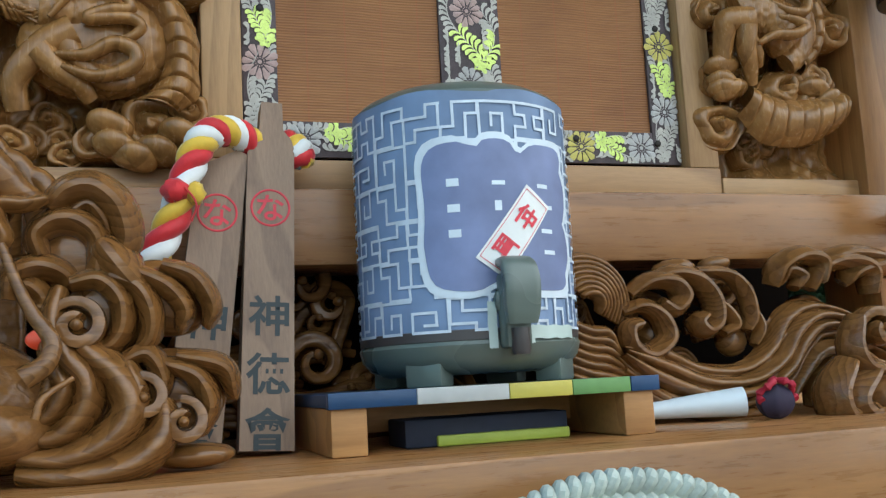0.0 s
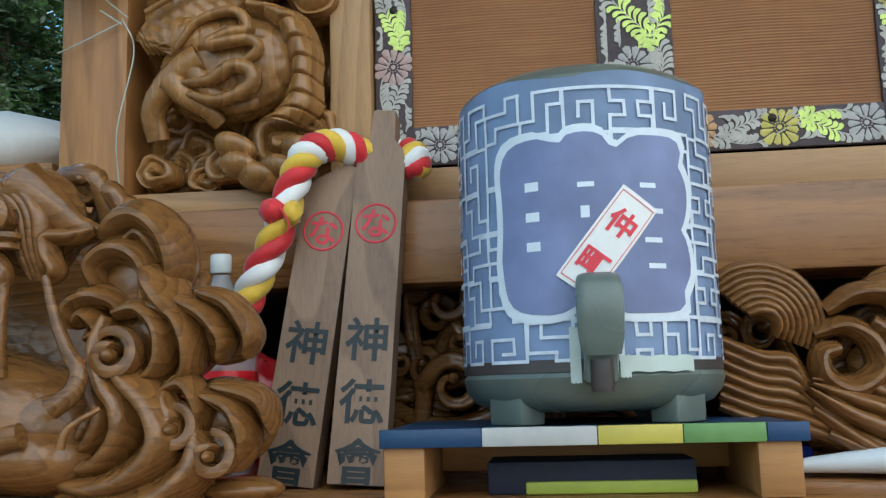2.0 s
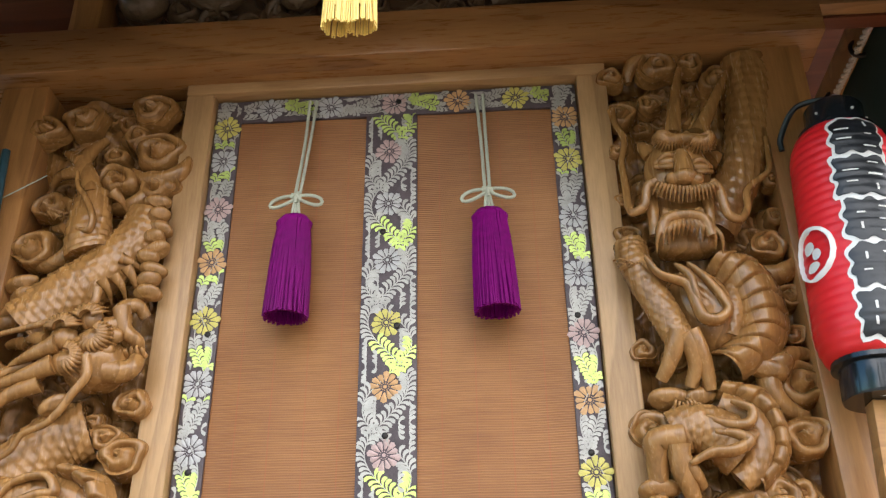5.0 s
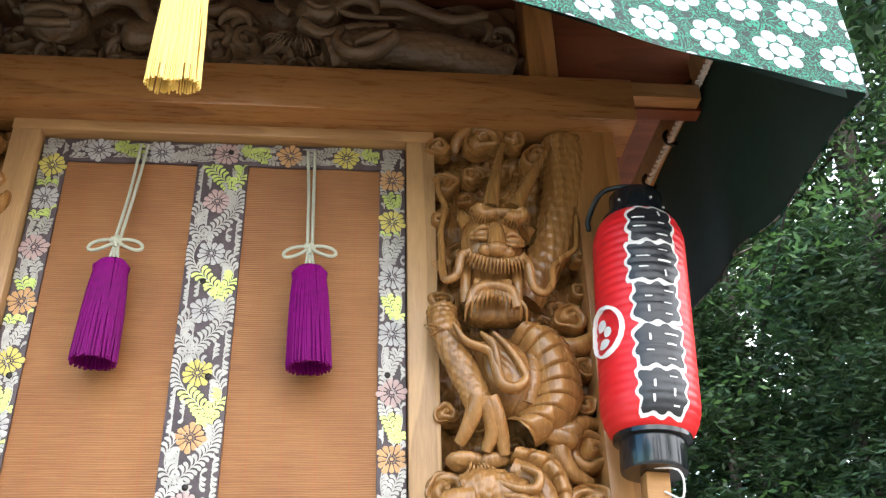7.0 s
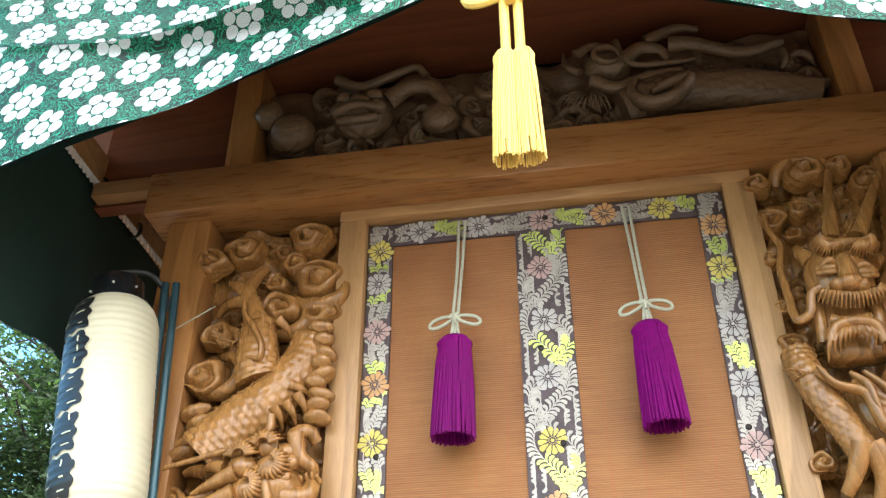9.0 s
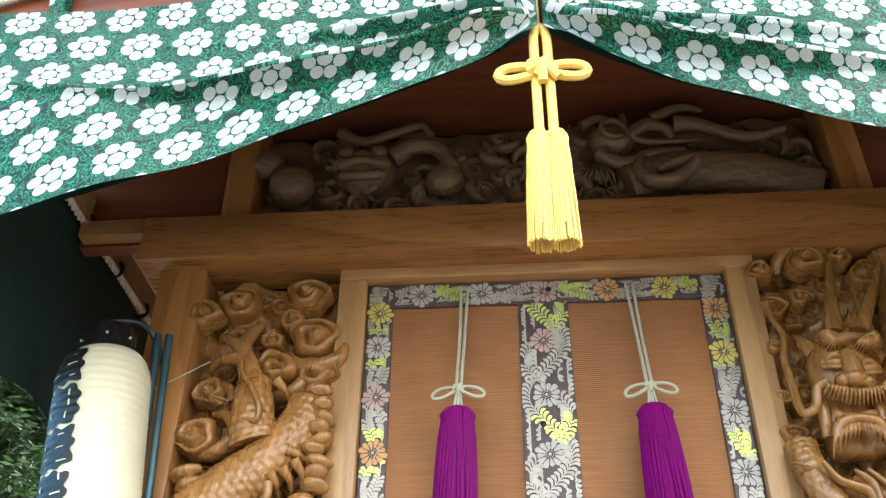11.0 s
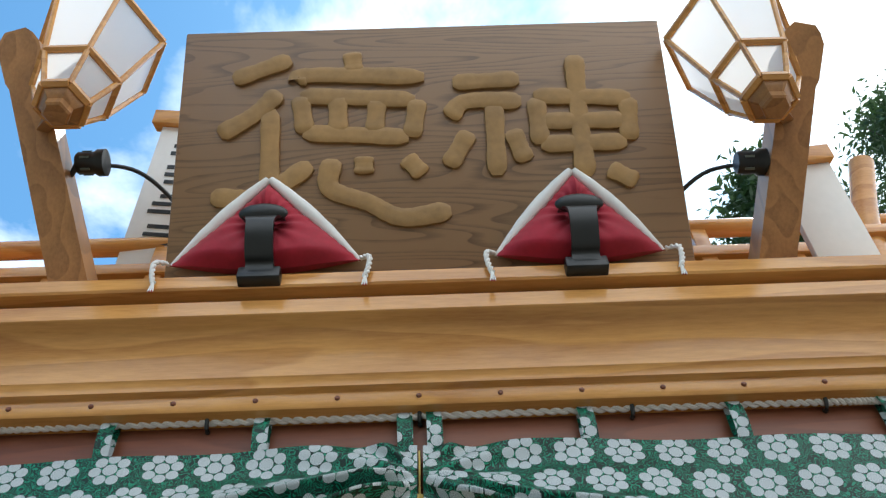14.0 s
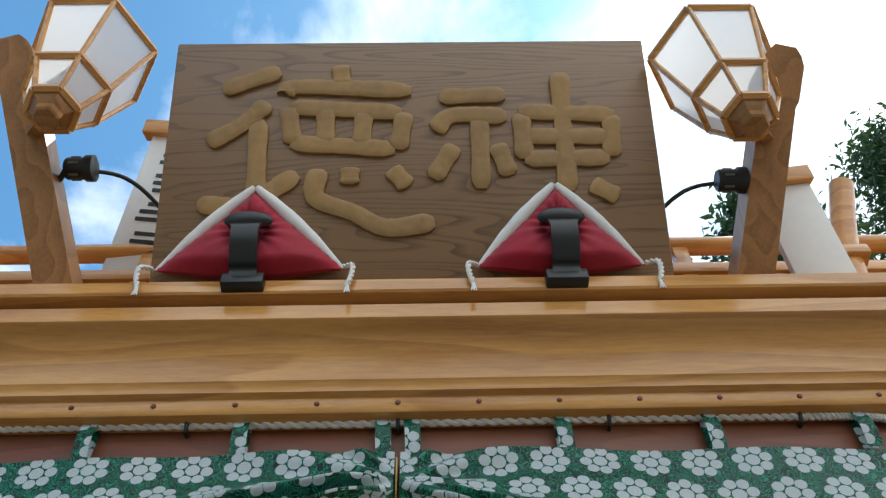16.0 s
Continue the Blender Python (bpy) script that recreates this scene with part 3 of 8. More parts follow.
M_paper = stuff("blue_printed_paper", (0.185, 0.255, 0.40), 0.55, 0.5, 12, 0.15)
M_label = stuff("violet_blue_label", (0.20, 0.235, 0.41), 0.5, 0.45, 14, 0.15)
M_line = stuff("pale_print", (0.62, 0.68, 0.75), 0.6, 0.25, 60, 0.1)
M_lwhite = stuff("paper_white", (0.66, 0.72, 0.78), 0.6, 0.1, 60, 0.1)
M_redink = stuff("red_ink", (0.62, 0.04, 0.06), 0.6, 0.2, 80, 0)
M_tape = stuff("pale_tape", (0.50, 0.58, 0.53), 0.4, 0.1, 40, 0.1)
jug = thing("drink_jug", "grey drink jug wrapped in blue fret-patterned paper, on a pallet", "jug", base=(JX, JY, 1.357))
part("base", Geo().lathe([(0.09, 1.375), (0.125, 1.372), (0.150, 1.382), (0.162, 1.396), (0.166, 1.412), (0.163, 1.418), (0.155, 1.42)], 48, (JX, JY, 0)), M_grey, jug)
part("band", Geo().lathe([(0.158, 1.416), (0.1645, 1.418), (0.1645, 1.432), (0.158, 1.434)], 48, (JX, JY, 0)), M_greyd, jug, "dark band above the base")
part("wrapper", Geo().grid(lambda u, v: onjug(2 * math.pi * JR * u, 1.428 + 0.338 * v + (0.003 * math.sin(37 * u) if v in (0, 1) else 0), 0.0012 * math.sin(23 * u + 9 * v) * math.sin(11 * v)), 96, 16, close_u=True), M_paper, jug, "blue paper printed with a pale fret")
part("lid", Geo().lathe([(0.1605, 1.756), (0.160, 1.768), (0.152, 1.776), (0.130, 1.788), (0.09, 1.800), (0.04, 1.807), (0.01, 1.808)], 48, (JX, JY, 0)), M_grey, jug)
for k in range(4):
    a = radians(45 + 90 * k)
    c = Vector((JX + 0.132 * math.cos(a), JY + 0.132 * math.sin(a), 0))
    m = Matrix.Translation(c) @ Matrix.Rotation(a, 4, "Z")
    part("foot", Geo().box(-0.018, 0.022, -0.028, 0.028, 1.357, 1.396, 0.004, m), M_grey, jug)
# fret of interlocked bars
fret = Geo()


def strip(g, pts, w, lift):
    """A narrow printed line along a path round the jug."""
    for (s0, z0), (s1, z1) in zip(pts, pts[1:]):
        d = Vector((s1 - s0, z1 - z0))
        d.normalize()
        nx, nz = -d.y * w / 2, d.x * w / 2
        s0, z0, s1, z1 = s0 - d.x * w / 2, z0 - d.y * w / 2, s1 + d.x * w / 2, z1 + d.y * w / 2
        k = max(1, int(abs(s1 - s0) / 0.012))
        for i in range(k):
            a, b = i / k, (i + 1) / k
            q = [(s0 + (s1 - s0) * a, z0 + (z1 - z0) * a), (s0 + (s1 - s0) * b, z0 + (z1 - z0) * b)]
            g.add([onjug(q[0][0] + nx, q[0][1] + nz, lift), onjug(q[1][0] + nx, q[1][1] + nz, lift),
                   onjug(q[1][0] - nx, q[1][1] - nz, lift), onjug(q[0][0] - nx, q[0][1] - nz, lift)], [(0, 1, 2, 3)])


U = 0.0172
BAR = [(-1.5, 1.5), (1.5, 1.5), (1.5, 0.5), (0.5, 0.5), (0.5, -0.5), (1.5, -0.5), (1.5, -1.5), (-1.5, -1.5), (-1.5, -0.5), (-0.5, -0.5), (-0.5, 0.5), (-1.5, 0.5), (-1.5, 1.5)]
HOOK = [(-1.5, 1.5), (0.5, 1.5), (0.5, -0.5), (1.5, -0.5), (1.5, -1.5), (-0.5, -1.5), (-0.5, 0.5), (-1.5, 0.5), (-1.5, 1.5)]
KEY = [(1.5, 1.5), (1.5, -1.5), (-1.5, -1.5), (-1.5, 0.5), (0.5, 0.5), (0.5, -0.5), (-0.5, -0.5)]
rg = random.Random(2)
nx_ = round(2 * math.pi * JR / (U * 3.15))
px_ = 2 * math.pi * JR / nx_
for i in range(nx_):
    for j in range(6):
        cs, cz = (i - nx_ / 2 + 0.5) * px_, 1.449 + j * U * 3.18
        kind = rg.choice((BAR, HOOK, HOOK, KEY))
        flip = rg.choice((-1, 1))
        pts = [(x * flip, z) if (i + j) % 2 else (z, x * flip) for x, z in kind]
        pts = [(cs + x * U + rg.uniform(-1, 1) * 0.0008, min(1.763, max(1.431, cz + z * U))) for x, z in pts]
        strip(fret, pts, 0.0040, 0.0022)
tagged(part("fret_print", fret, M_line, jug, smooth=False), kind="stuff")


def blob(rx, rz, cs, cz, lift, lobes):
    g = Geo()
    n = 72

    def f(u, v):
        a = 2 * math.pi * u
        c, s = math.cos(a), math.sin(a)
        k = (abs(c) ** 7 + abs(s) ** 7) ** (-1 / 7)
        if c > 0.25:        # four scallops down one side
            k *= 1 - lobes * 0.13 * (1 - abs(math.sin(4.0 * math.asin(max(-1, min(1, s * k / 1.02))) + 0.3)) ** 0.6)
        else:
            k *= 1 - 0.030 * abs(math.sin(3.5 * a + 0.4))
        k *= 1 - 0.17 * math.exp(-((a - 1.35) / 0.11) ** 2) - 0.10 * math.exp(-((a - 1.95) / 0.08) ** 2) - 0.13 * math.exp(-((a - 4.55) / 0.16) ** 2)
        return onjug(cs + rx * k * c * v, cz + rz * k * s * v, lift)
    return g.grid(f, n, 10, close_u=True)


part("label_border", blob(0.128, 0.117, 0.007, 1.588, 0.0030, 1.0), M_lwhite, jug, "torn white label edge")
part("label", blob(0.118, 0.107, 0.007, 1.588, 0.0036, 1.0), M_label, jug, "violet blue label with a bold cut-out character")
for s, z, w, h in ((-0.067, 1.634, 0.017, 0.011), (-0.067, 1.598, 0.017, 0.011), (-0.067, 1.563, 0.017, 0.011), (-0.004, 1.632, 0.019, 0.006),
                   (0.068, 1.630, 0.020, 0.006), (0.072, 1.566, 0.022, 0.006), (0.075, 1.536, 0.022, 0.006), (-0.006, 1.600, 0.010, 0.014), (0.078, 1.600, 0.016, 0.006)):
    g = Geo().grid(lambda u, v: onjug(s + (u - 0.5) * w, z + (v - 0.5) * h, 0.0042), 3, 1)
    part("character_gap", g, M_lwhite, jug)


def on_slip(x, z, lift):
    a = radians(-38)
    return onjug(0.018 + x * math.cos(a) - z * math.sin(a), 1.564 + x * math.sin(a) + z * math.cos(a), lift)


slip = part("paper_slip", Geo().grid(lambda u, v: on_slip((u - 0.5) * 0.050, (v - 0.5) * 0.130, 0.0055), 8, 12), M_white, jug, "white paper slip lettered in red")
for x0, x1, z0, z1 in ((-0.0220, -0.0212, -0.060, 0.060), (0.0212, 0.0220, -0.060, 0.060), (-0.0220, 0.0220, 0.059, 0.060), (-0.0220, 0.0220, -0.060, -0.059)):
    part("slip_line", Geo().grid(lambda u, v: on_slip(x0 + (x1 - x0) * u, z0 + (z1 - z0) * v, 0.0062), 4, 8), M_redink, slip)
for ch, dz in (("仲", 0.026), ("町", -0.030)):
    me = lettering(ch, 0.034, 0, 0.0009)
    for v in me.vertices:
        v.co = on_slip(v.co.x, v.co.y + dz, 0.0066)
    me.materials.append(M_redink)
    part("lettering", me, None, slip, "red brushed lettering")
# lever tap
tap = part("tap", Geo().box(-0.019, 0.019, -0.034, 0.0, -0.075, 0.028, 0.007, Matrix.Translation((JX + 0.003, JY - JR + 0.003, 1.478))), M_grey, jug, "grey lever tap")
prof = spline([(JX + 0.003, JY - JR - 0.008, 1.520), (JX + 0.003, JY - JR - 0.034, 1.516), (JX + 0.003, JY - JR - 0.046, 1.49), (JX + 0.003, JY - JR - 0.044, 1.455), (JX + 0.003, JY - JR - 0.040, 1.436)], 20)
part("lever", Geo().tube(prof, [0.021 + 0.005 * math.sin(math.pi * i / 20) for i in range(21)], 24, 0.34, (0, -1, 0.2), bump=lambda u, a: (abs(math.cos(a)) ** 4 + abs(math.sin(a)) ** 4) ** (-0.25)), M_grey, tap)
part("spout", Geo().lathe([(0.011, 1.395), (0.013, 1.40), (0.013, 1.43)], 16, (JX + 0.003, JY - JR - 0.03, 0)), M_greyd, tap)
part("tap_collar", Geo().lathe([(0.024, 0), (0.024, 0.01), (0.019, 0.013)], 24).mesh("tap_collar", M_grey), None, tap).matrix_basis = Matrix.Translation((JX + 0.003, JY - JR + 0.001, 1.468)) @ Matrix.Rotation(radians(90), 4, "X")
for s0, s1, z0, z1 in ((0.035, 0.118, 1.416, 1.434), (-0.030, -0.018, 1.405, 1.468), (0.024, 0.036, 1.410, 1.435)):
    part("tape", Geo().grid(lambda u, v: onjug(s0 + (s1 - s0) * u, z0 + (z1 - z0) * v + 0.0008 * math.sin(17 * u), 0.005), 14, 3), M_tape, jug, "strip of pale tape")

# ---- low pallet under the jug ----
TAPE = {"b": stuff("blue_tape", (0.007, 0.042, 0.115), 0.35, 0.2, 40, 0.1), "w": stuff("white_tape", (0.44, 0.44, 0.42), 0.4, 0.15, 40, 0.1),
        "y": stuff("yellow_tape", (0.50, 0.42, 0.07), 0.4, 0.2, 40, 0.1), "g": stuff("green_tape", (0.13, 0.26, 0.075), 0.45, 0.2, 40, 0.1)}
pal = thing("small_pallet", "low pine pallet edged with blue, white, yellow and green tape", "pallet", base=(-0.11, -0.18, 1.275))
part("board", Geo().box(-0.352, 0.122, -0.338, -0.03, 1.338, 1.356, 0.002), stuff("blue_board", (0.008, 0.04, 0.10), 0.4, 0.25, 20, 0.1), pal, "blue taped board")
for x0, x1, c in ((-0.354, -0.236, "b"), (-0.236, -0.106, "w"), (-0.106, -0.012, "y"), (-0.012, 0.078, "g"), (0.078, 0.124, "b")):
    part("edge_tape", Geo().box(x0 + 0.0005, x1 - 0.0005, -0.3405, -0.325, 1.3365, 1.3575, 0.001), TAPE[c], pal)
for x0 in (-0.35, 0.068):
    part("foot", Geo().box(x0, x0 + 0.048, -0.334, -0.05, 1.2755, 1.338, 0.003), M_pine, pal)
part("cross_slat", Geo().box(-0.302, 0.068, -0.16, -0.14, 1.295, 1.338, 0.002), M_pine, pal)
for k, (dx, dz, dz2, c) in enumerate(((0.0, 1.288, 1.312, stuff("navy_cloth", (0.008, 0.012, 0.03), 0.7, 0.3, 60, 0.2)), (0.045, 1.2757, 1.289, stuff("lime_card", (0.36, 0.42, 0.05), 0.5, 0.2, 40, 0)))):
    g = Geo().box(-0.235 + dx, 0.01, -0.27 - 0.006 * k, -0.18, 1.2757, dz2 + 0.002, 0.003)
    tagged(part("folded_cloth" if k == 0 else "card_folder", g, c), ("dark navy folded cloth lying under the pallet", "lime green card folder lying under the pallet")[k], ("cloth", "folder")[k])

# ---- pair of wooden clappers hung on a plaited rope ----
M_ink = stuff("dark_ink", (0.009, 0.019, 0.022), 0.5, 0.3, 60, 0)
for k, (bx, by, tx, ty, h, w, neck) in enumerate(((-0.412, -0.172, -0.378, -0.088, 0.53, 0.076, True), (-0.512, -0.150, -0.452, -0.095, 0.455, 0.078, False))):
    st = thing("wooden_clapper", "long square wooden clapper lettered in dark brush strokes" if neck else "long square wooden clapper with a slanted top", "clapper", "wooden clappers", (bx, by, 1.276))
    zax = (Vector((tx, ty, 1.276 + h)) - Vector((bx, by, 1.276))).normalized()
    yax = zax.cross(Vector((1, 0, 0.0))).normalized()
    xax = yax.cross(zax)
    M = Matrix.Translation((bx, by, 1.279)) @ Matrix((xax, yax, zax)).transposed().to_4x4()
    o = w / 2
    if neck:
        poly = [(-o, 0), (o, 0), (o * 0.92, h - 0.075), (o * 0.80, h - 0.06), (0.018, h - 0.045), (0.016, h), (-0.016, h), (-0.018, h - 0.045), (-o * 0.6, h - 0.065), (-o * 0.92, h - 0.085)]
    else:
        poly = [(-o, 0), (o, 0), (o * 0.92, h - 0.006), (o * 0.5, h), (-o * 0.6, h - 0.028), (-o * 0.92, h - 0.05)]
    part("bar", Geo().prism(poly, -0.021, 0.021, M), M_stick, st, "grey-brown wooden bar", smooth=False)
    zz = (0.192, 0.108, 0.030) if neck else (0.192, 0.108, 0.030)
    for ch, z in zip("神徳會", zz):
        me = lettering(ch, 0.062, 0, 0.0012)
        me.transform(M @ Matrix.Translation((0, -0.0222, z)) @ Matrix.Rotation(radians(90), 4, "X"))
        me.materials.append(M_ink)
        part("lettering", me, None, st, "dark brushed lettering")
    zc = 0.357 if neck else 0.352
    g = Geo()
    g.tube([M @ Vector((0.028 * math.cos(2 * math.pi * i / 32), -0.0218, zc + 0.028 * math.sin(2 * math.pi * i / 32))) for i in range(33)], 0.0016, 6, 0.4, caps=False)
    part("ring_mark", g, M_redink, st, "red painted ring")
    me = lettering("な", 0.046, 0, 0.0006)
    me.transform(M @ Matrix.Translation((0, -0.0222, zc)) @ Matrix.Rotation(radians(90), 4, "X"))
    me.materials.append(M_redink)
    part("mark", me, None, st)


def plait(path, orbit, r, turns, mats, owner, names):
    P = spline(path, 120)
    for k, (mt, nm) in enumerate(zip(mats, names)):
        pts = []
        for i, p in enumerate(P):
            d = (P[min(i + 1, 120)] - P[max(i - 1, 0)]).normalized()
            s = d.cross(Vector((0, 1, 0.2))).normalized()
            w = d.cross(s)
            a = 2 * math.pi * (turns * i / 120 + k / len(mats))
            pts.append(p + s * (orbit * math.cos(a)) + w * (orbit * math.sin(a)))
        part(nm, Geo().tube(pts, [r * (1 + 0.05 * math.sin(0.9 * i)) for i in range(121)], 10), mt, owner)


rope = thing("plaited_rope", "thick red, white and yellow twisted rope looped over the clappers", "rope", base=(-0.51, -0.15, 1.64))
plait([(-0.592, -0.14, 1.49), (-0.562, -0.15, 1.55), (-0.528, -0.152, 1.62), (-0.502, -0.15, 1.70), (-0.478, -0.145, 1.742), (-0.442, -0.125, 1.752), (-0.41, -0.10, 1.742), (-0.38, -0.062, 1.745),
       (-0.35, -0.075, 1.748), (-0.338, -0.10, 1.730), (-0.337, -0.10, 1.715)], 0.0118, 0.0130, 7.5, (M_red, M_white, M_yel), rope, ("red_strand", "white_strand", "yellow_strand"))
g = Geo().ball((-0.527, -0.17, 1.652), (0.02, 0.018, 0.017), 12, 8, None, lambda t, a: 1 + 0.12 * math.sin(5 * a + 3 * t))
part("red_knot", g, M_red, rope)
g = Geo().ball((-0.500, -0.172, 1.648), (0.014, 0.014, 0.016), 12, 8, None, lambda t, a: 1 + 0.15 * math.sin(4 * a + 5 * t))
part("yellow_knot", g, M_yel, rope)
part("thread", Geo().tube(spline([(-0.515, -0.185, 1.655), (-0.50, -0.19, 1.63), (-0.507, -0.187, 1.605)], 10), 0.0015, 6), M_red, rope)

# ---- plastic bottle behind the carving ----
M_pet, nt, b = base_mat("clear_plastic", 0.08, 0, (0.92, 0.95, 0.95))
b.inputs["Transmission Weight"].default_value, b.inputs["IOR"].default_value = 0.7, 1.4
bot = thing("plastic_bottle", "clear plastic bottle with a white cap and red label", "bottle", base=(-0.63, -0.085, 1.276))
part("body", Geo().lathe([(0.045, 1.276), (0.052, 1.285), (0.052, 1.36), (0.048, 1.365), (0.052, 1.37), (0.052, 1.46), (0.049, 1.50), (0.036, 1.535), (0.018, 1.562), (0.014, 1.575)], 28, (-0.63, -0.085, 0)), M_pet, bot)
part("cap", Geo().lathe([(0.0165, 1.578), (0.0172, 1.58), (0.0172, 1.603), (0.0155, 1.606), (0.004, 1.6065)], 28, (-0.63, -0.085, 0)), stuff("cap_white", (0.74, 0.78, 0.75), 0.4, 0.05, 60, 0.05), bot, "white ribbed cap")
part("label", Geo().lathe([(0.0530, 1.37), (0.0535, 1.375), (0.0535, 1.43), (0.0530, 1.435)], 28, (-0.63, -0.085, 0), False), stuff("red_film", (0.7, 0.02, 0.03), 0.3, 0.15, 40, 0.1), bot, "glossy red label")

ob = part("red_bag", Geo().ball((-0.605, -0.03, 1.375), (0.075, 0.04, 0.085), 26, 18, None, lambda t, a: 1 + 0.06 * math.sin(7 * a + 5 * t) + 0.04 * math.sin(11 * t - 3 * a)), stuff("red_plastic", (0.55, 0.012, 0.02), 0.2, 0.3, 20, 0.3))
tagged(ob, "crumpled shiny red plastic bag beside the bottle", "bag")
ob = part("red_tag", Geo().ball((-0.686, -0.372, 1.437), (0.0175, 0.006, 0.0105), 18, 10, None, lambda t, a: (abs(math.cos(a)) ** 4 + abs(math.sin(a)) ** 4) ** (-0.25)), stuff("orange_red_plastic", (0.75, 0.07, 0.02), 0.3, 0.15, 20, 0.1))
tagged(ob, "small orange-red plastic piece tucked behind the carving", "plastic piece")

# ---- plaited straw ring hung on the ledge front ----
ring = thing("straw_ring", "pale plaited ring of straw rope hanging before the ledge", "straw ring", base=(-0.095, -0.6, 0.97))
M_straw = stuff("pale_straw_cord", (0.42, 0.46, 0.40), 0.8, 0.25, 180, 0.5)
for k in range(3):
    pts = []
    for i in range(801):
        a = 2 * math.pi * i / 800
        t = 2 * math.pi * (38 * i / 800 + k / 3)
        R_ = 0.262 + 0.019 * math.sin(t)
        pts.append((-0.095 + R_ * math.cos(a), -0.595 + 0.012 * math.sin(2 * t), 0.97 + R_ * math.sin(a)))
    for q in (-1, 1):      # each strand is a doubled cord
        part("plait_strand", Geo().tube([(x, y - 0.004 * q, z + 0.005 * q) for x, y, z in pts], 0.0082, 8, caps=False), M_straw, ring)
for dx in (-0.05, 0.05):
    part("hanging_loop", Geo().tube([(-0.095 + dx, -0.56, 1.19), (-0.095 + dx, -0.505, 1.20), (-0.095 + dx, -0.498, 1.17)], 0.004, 6), M_straw, ring)

# ---- small clutter at the foot of the carvings ----
ob = part("white_sleeve", Geo().tube(spline([(0.13, -0.11, 1.288), (0.24, -0.15, 1.298), (0.36, -0.20, 1.305)], 14), [0.008 + 0.0016 * i for i in range(15)], 14, 0.8, (0, 0, 1)), stuff("white_plastic", (0.72, 0.78, 0.80), 0.35, 0.05, 30, 0.05))
tagged(ob, "rolled white plastic sleeve lying on the ledge", "roll")
ob = part("snack_packet", Geo().box(0.125, 0.20, -0.06, -0.02, 1.277, 1.315, 0.01), stuff("blue_foil", (0.02, 0.05, 0.36), 0.25, 0.4, 20, 0.3))
tagged(ob, "crumpled shiny blue packet lying on the ledge", "packet")
pch = thing("drawstring_pouch", "small navy pouch with a ruffled red edge on the ledge", "pouch", base=(0.395, -0.23, 1.276))
part("body", Geo().ball((0.395, -0.235, 1.303), (0.033, 0.022, 0.027), 18, 12, None, lambda t, a: 1 + 0.06 * math.sin(6 * a)), stuff("navy_fabric", (0.02, 0.012, 0.03), 0.75, 0.3, 80, 0.3), pch)
pts = [(0.395 + 0.033 * math.cos(a), -0.245 + 0.008 * math.sin(5 * a), 1.305 + 0.032 * math.sin(a)) for a in [math.pi * (i / 24) for i in range(25)]]
part("ruffle", Geo().tube(pts, [0.0055 + 0.002 * math.sin(2.2 * i) for i in range(25)], 8), stuff("red_fabric", (0.36, 0.01, 0.03), 0.7, 0.2, 80, 0.3), pch, "ruffled red edge")

# ---- carved reliefs ----
def ease(t):
    t = min(1, max(0, t))
    return t * t * (3 - 2 * t)


def swirl(g, x, z, r, hand=1, ph=0.0, y=0.0, deep=0.38, turns=1.35):
    """A cloud scroll: a dished lobe with a thick lip that winds up into a raised boss."""
    n, k = 44, 9
    pts, rad = [], []
    for i in range(n + 1):
        t = i / n
        a = ph + hand * 2 * math.pi * turns * t
        q = r * (0.86 - 0.70 * t ** 0.9)
        pts.append((x + q * math.cos(a), y - r * deep * (0.25 + 0.75 * t), z + q * math.sin(a)))
        rad.append(r * (0.10 + 0.13 * math.sin(math.pi * min(1, 0.15 + t)) ** 0.6))
    g.tube(pts, [q * 0.95 for q in rad], k, 2.0)
    g.ball((x, y + r * deep * 0.35, z), (r * 0.92, r * deep * 0.75, r * 0.92), 18, 8, None, lambda t, a: 1 + 0.05 * math.sin(9 * a))
    g.ball((x + 0.06 * r, y - r * deep * 0.95, z), (r * 0.25, r * 0.24, r * 0.25), 12, 8)


def lobes(g, pts, r, y=0.0, deep=0.6, tilt=0.0):
    """Overlapping shell-shaped cloud lobes along a line."""
    for i, (x, z) in enumerate(pts):
        rot = Euler((radians(-28), 0, tilt + 0.3 * math.sin(3.1 * i))).to_matrix()
        w = r * (1 + 0.15 * math.sin(5 * i))
        g.ball((x, y - 0.005 * (i % 3), z), (w, r * deep, r * 0.62), 16, 10, rot, lambda t, a: 1 + 0.07 * math.sin(5 * a + i))
        rim = [Vector((x + w * 0.93 * math.cos(q), y - 0.005 * (i % 3) - r * deep * 0.42, z + r * 0.50 * math.sin(q) - r * 0.18)) for q in [math.pi * (1.02 + 0.96 * j / 12) for j in range(13)]]
        g.tube(rim, [r * 0.10 * (0.5 + math.sin(math.pi * j / 12)) for j in range(13)], 6)


def fan(g, cx, cz, r0, r1, a0, a1, n, y=0.0, high=0.05):
    """Belly plates spread like a fan, each stepping over the next."""
    nu, nv = n * 8, 10

    def f(u, v):
        a = a0 + (a1 - a0) * u
        s = u * n % 1.0 if u < 1 else 1.0
        edge = 1 + 0.04 * math.sin(s * math.pi)
        r = r0 + (r1 * edge - r0) * v
        return (cx + r * math.cos(a), y - high * math.sin(math.pi * (0.1 + 0.82 * v)) ** 0.7 - 0.011 * s ** 1.6 * (0.4 + v), cz + r * math.sin(a))
    g.grid(f, nu, nv)


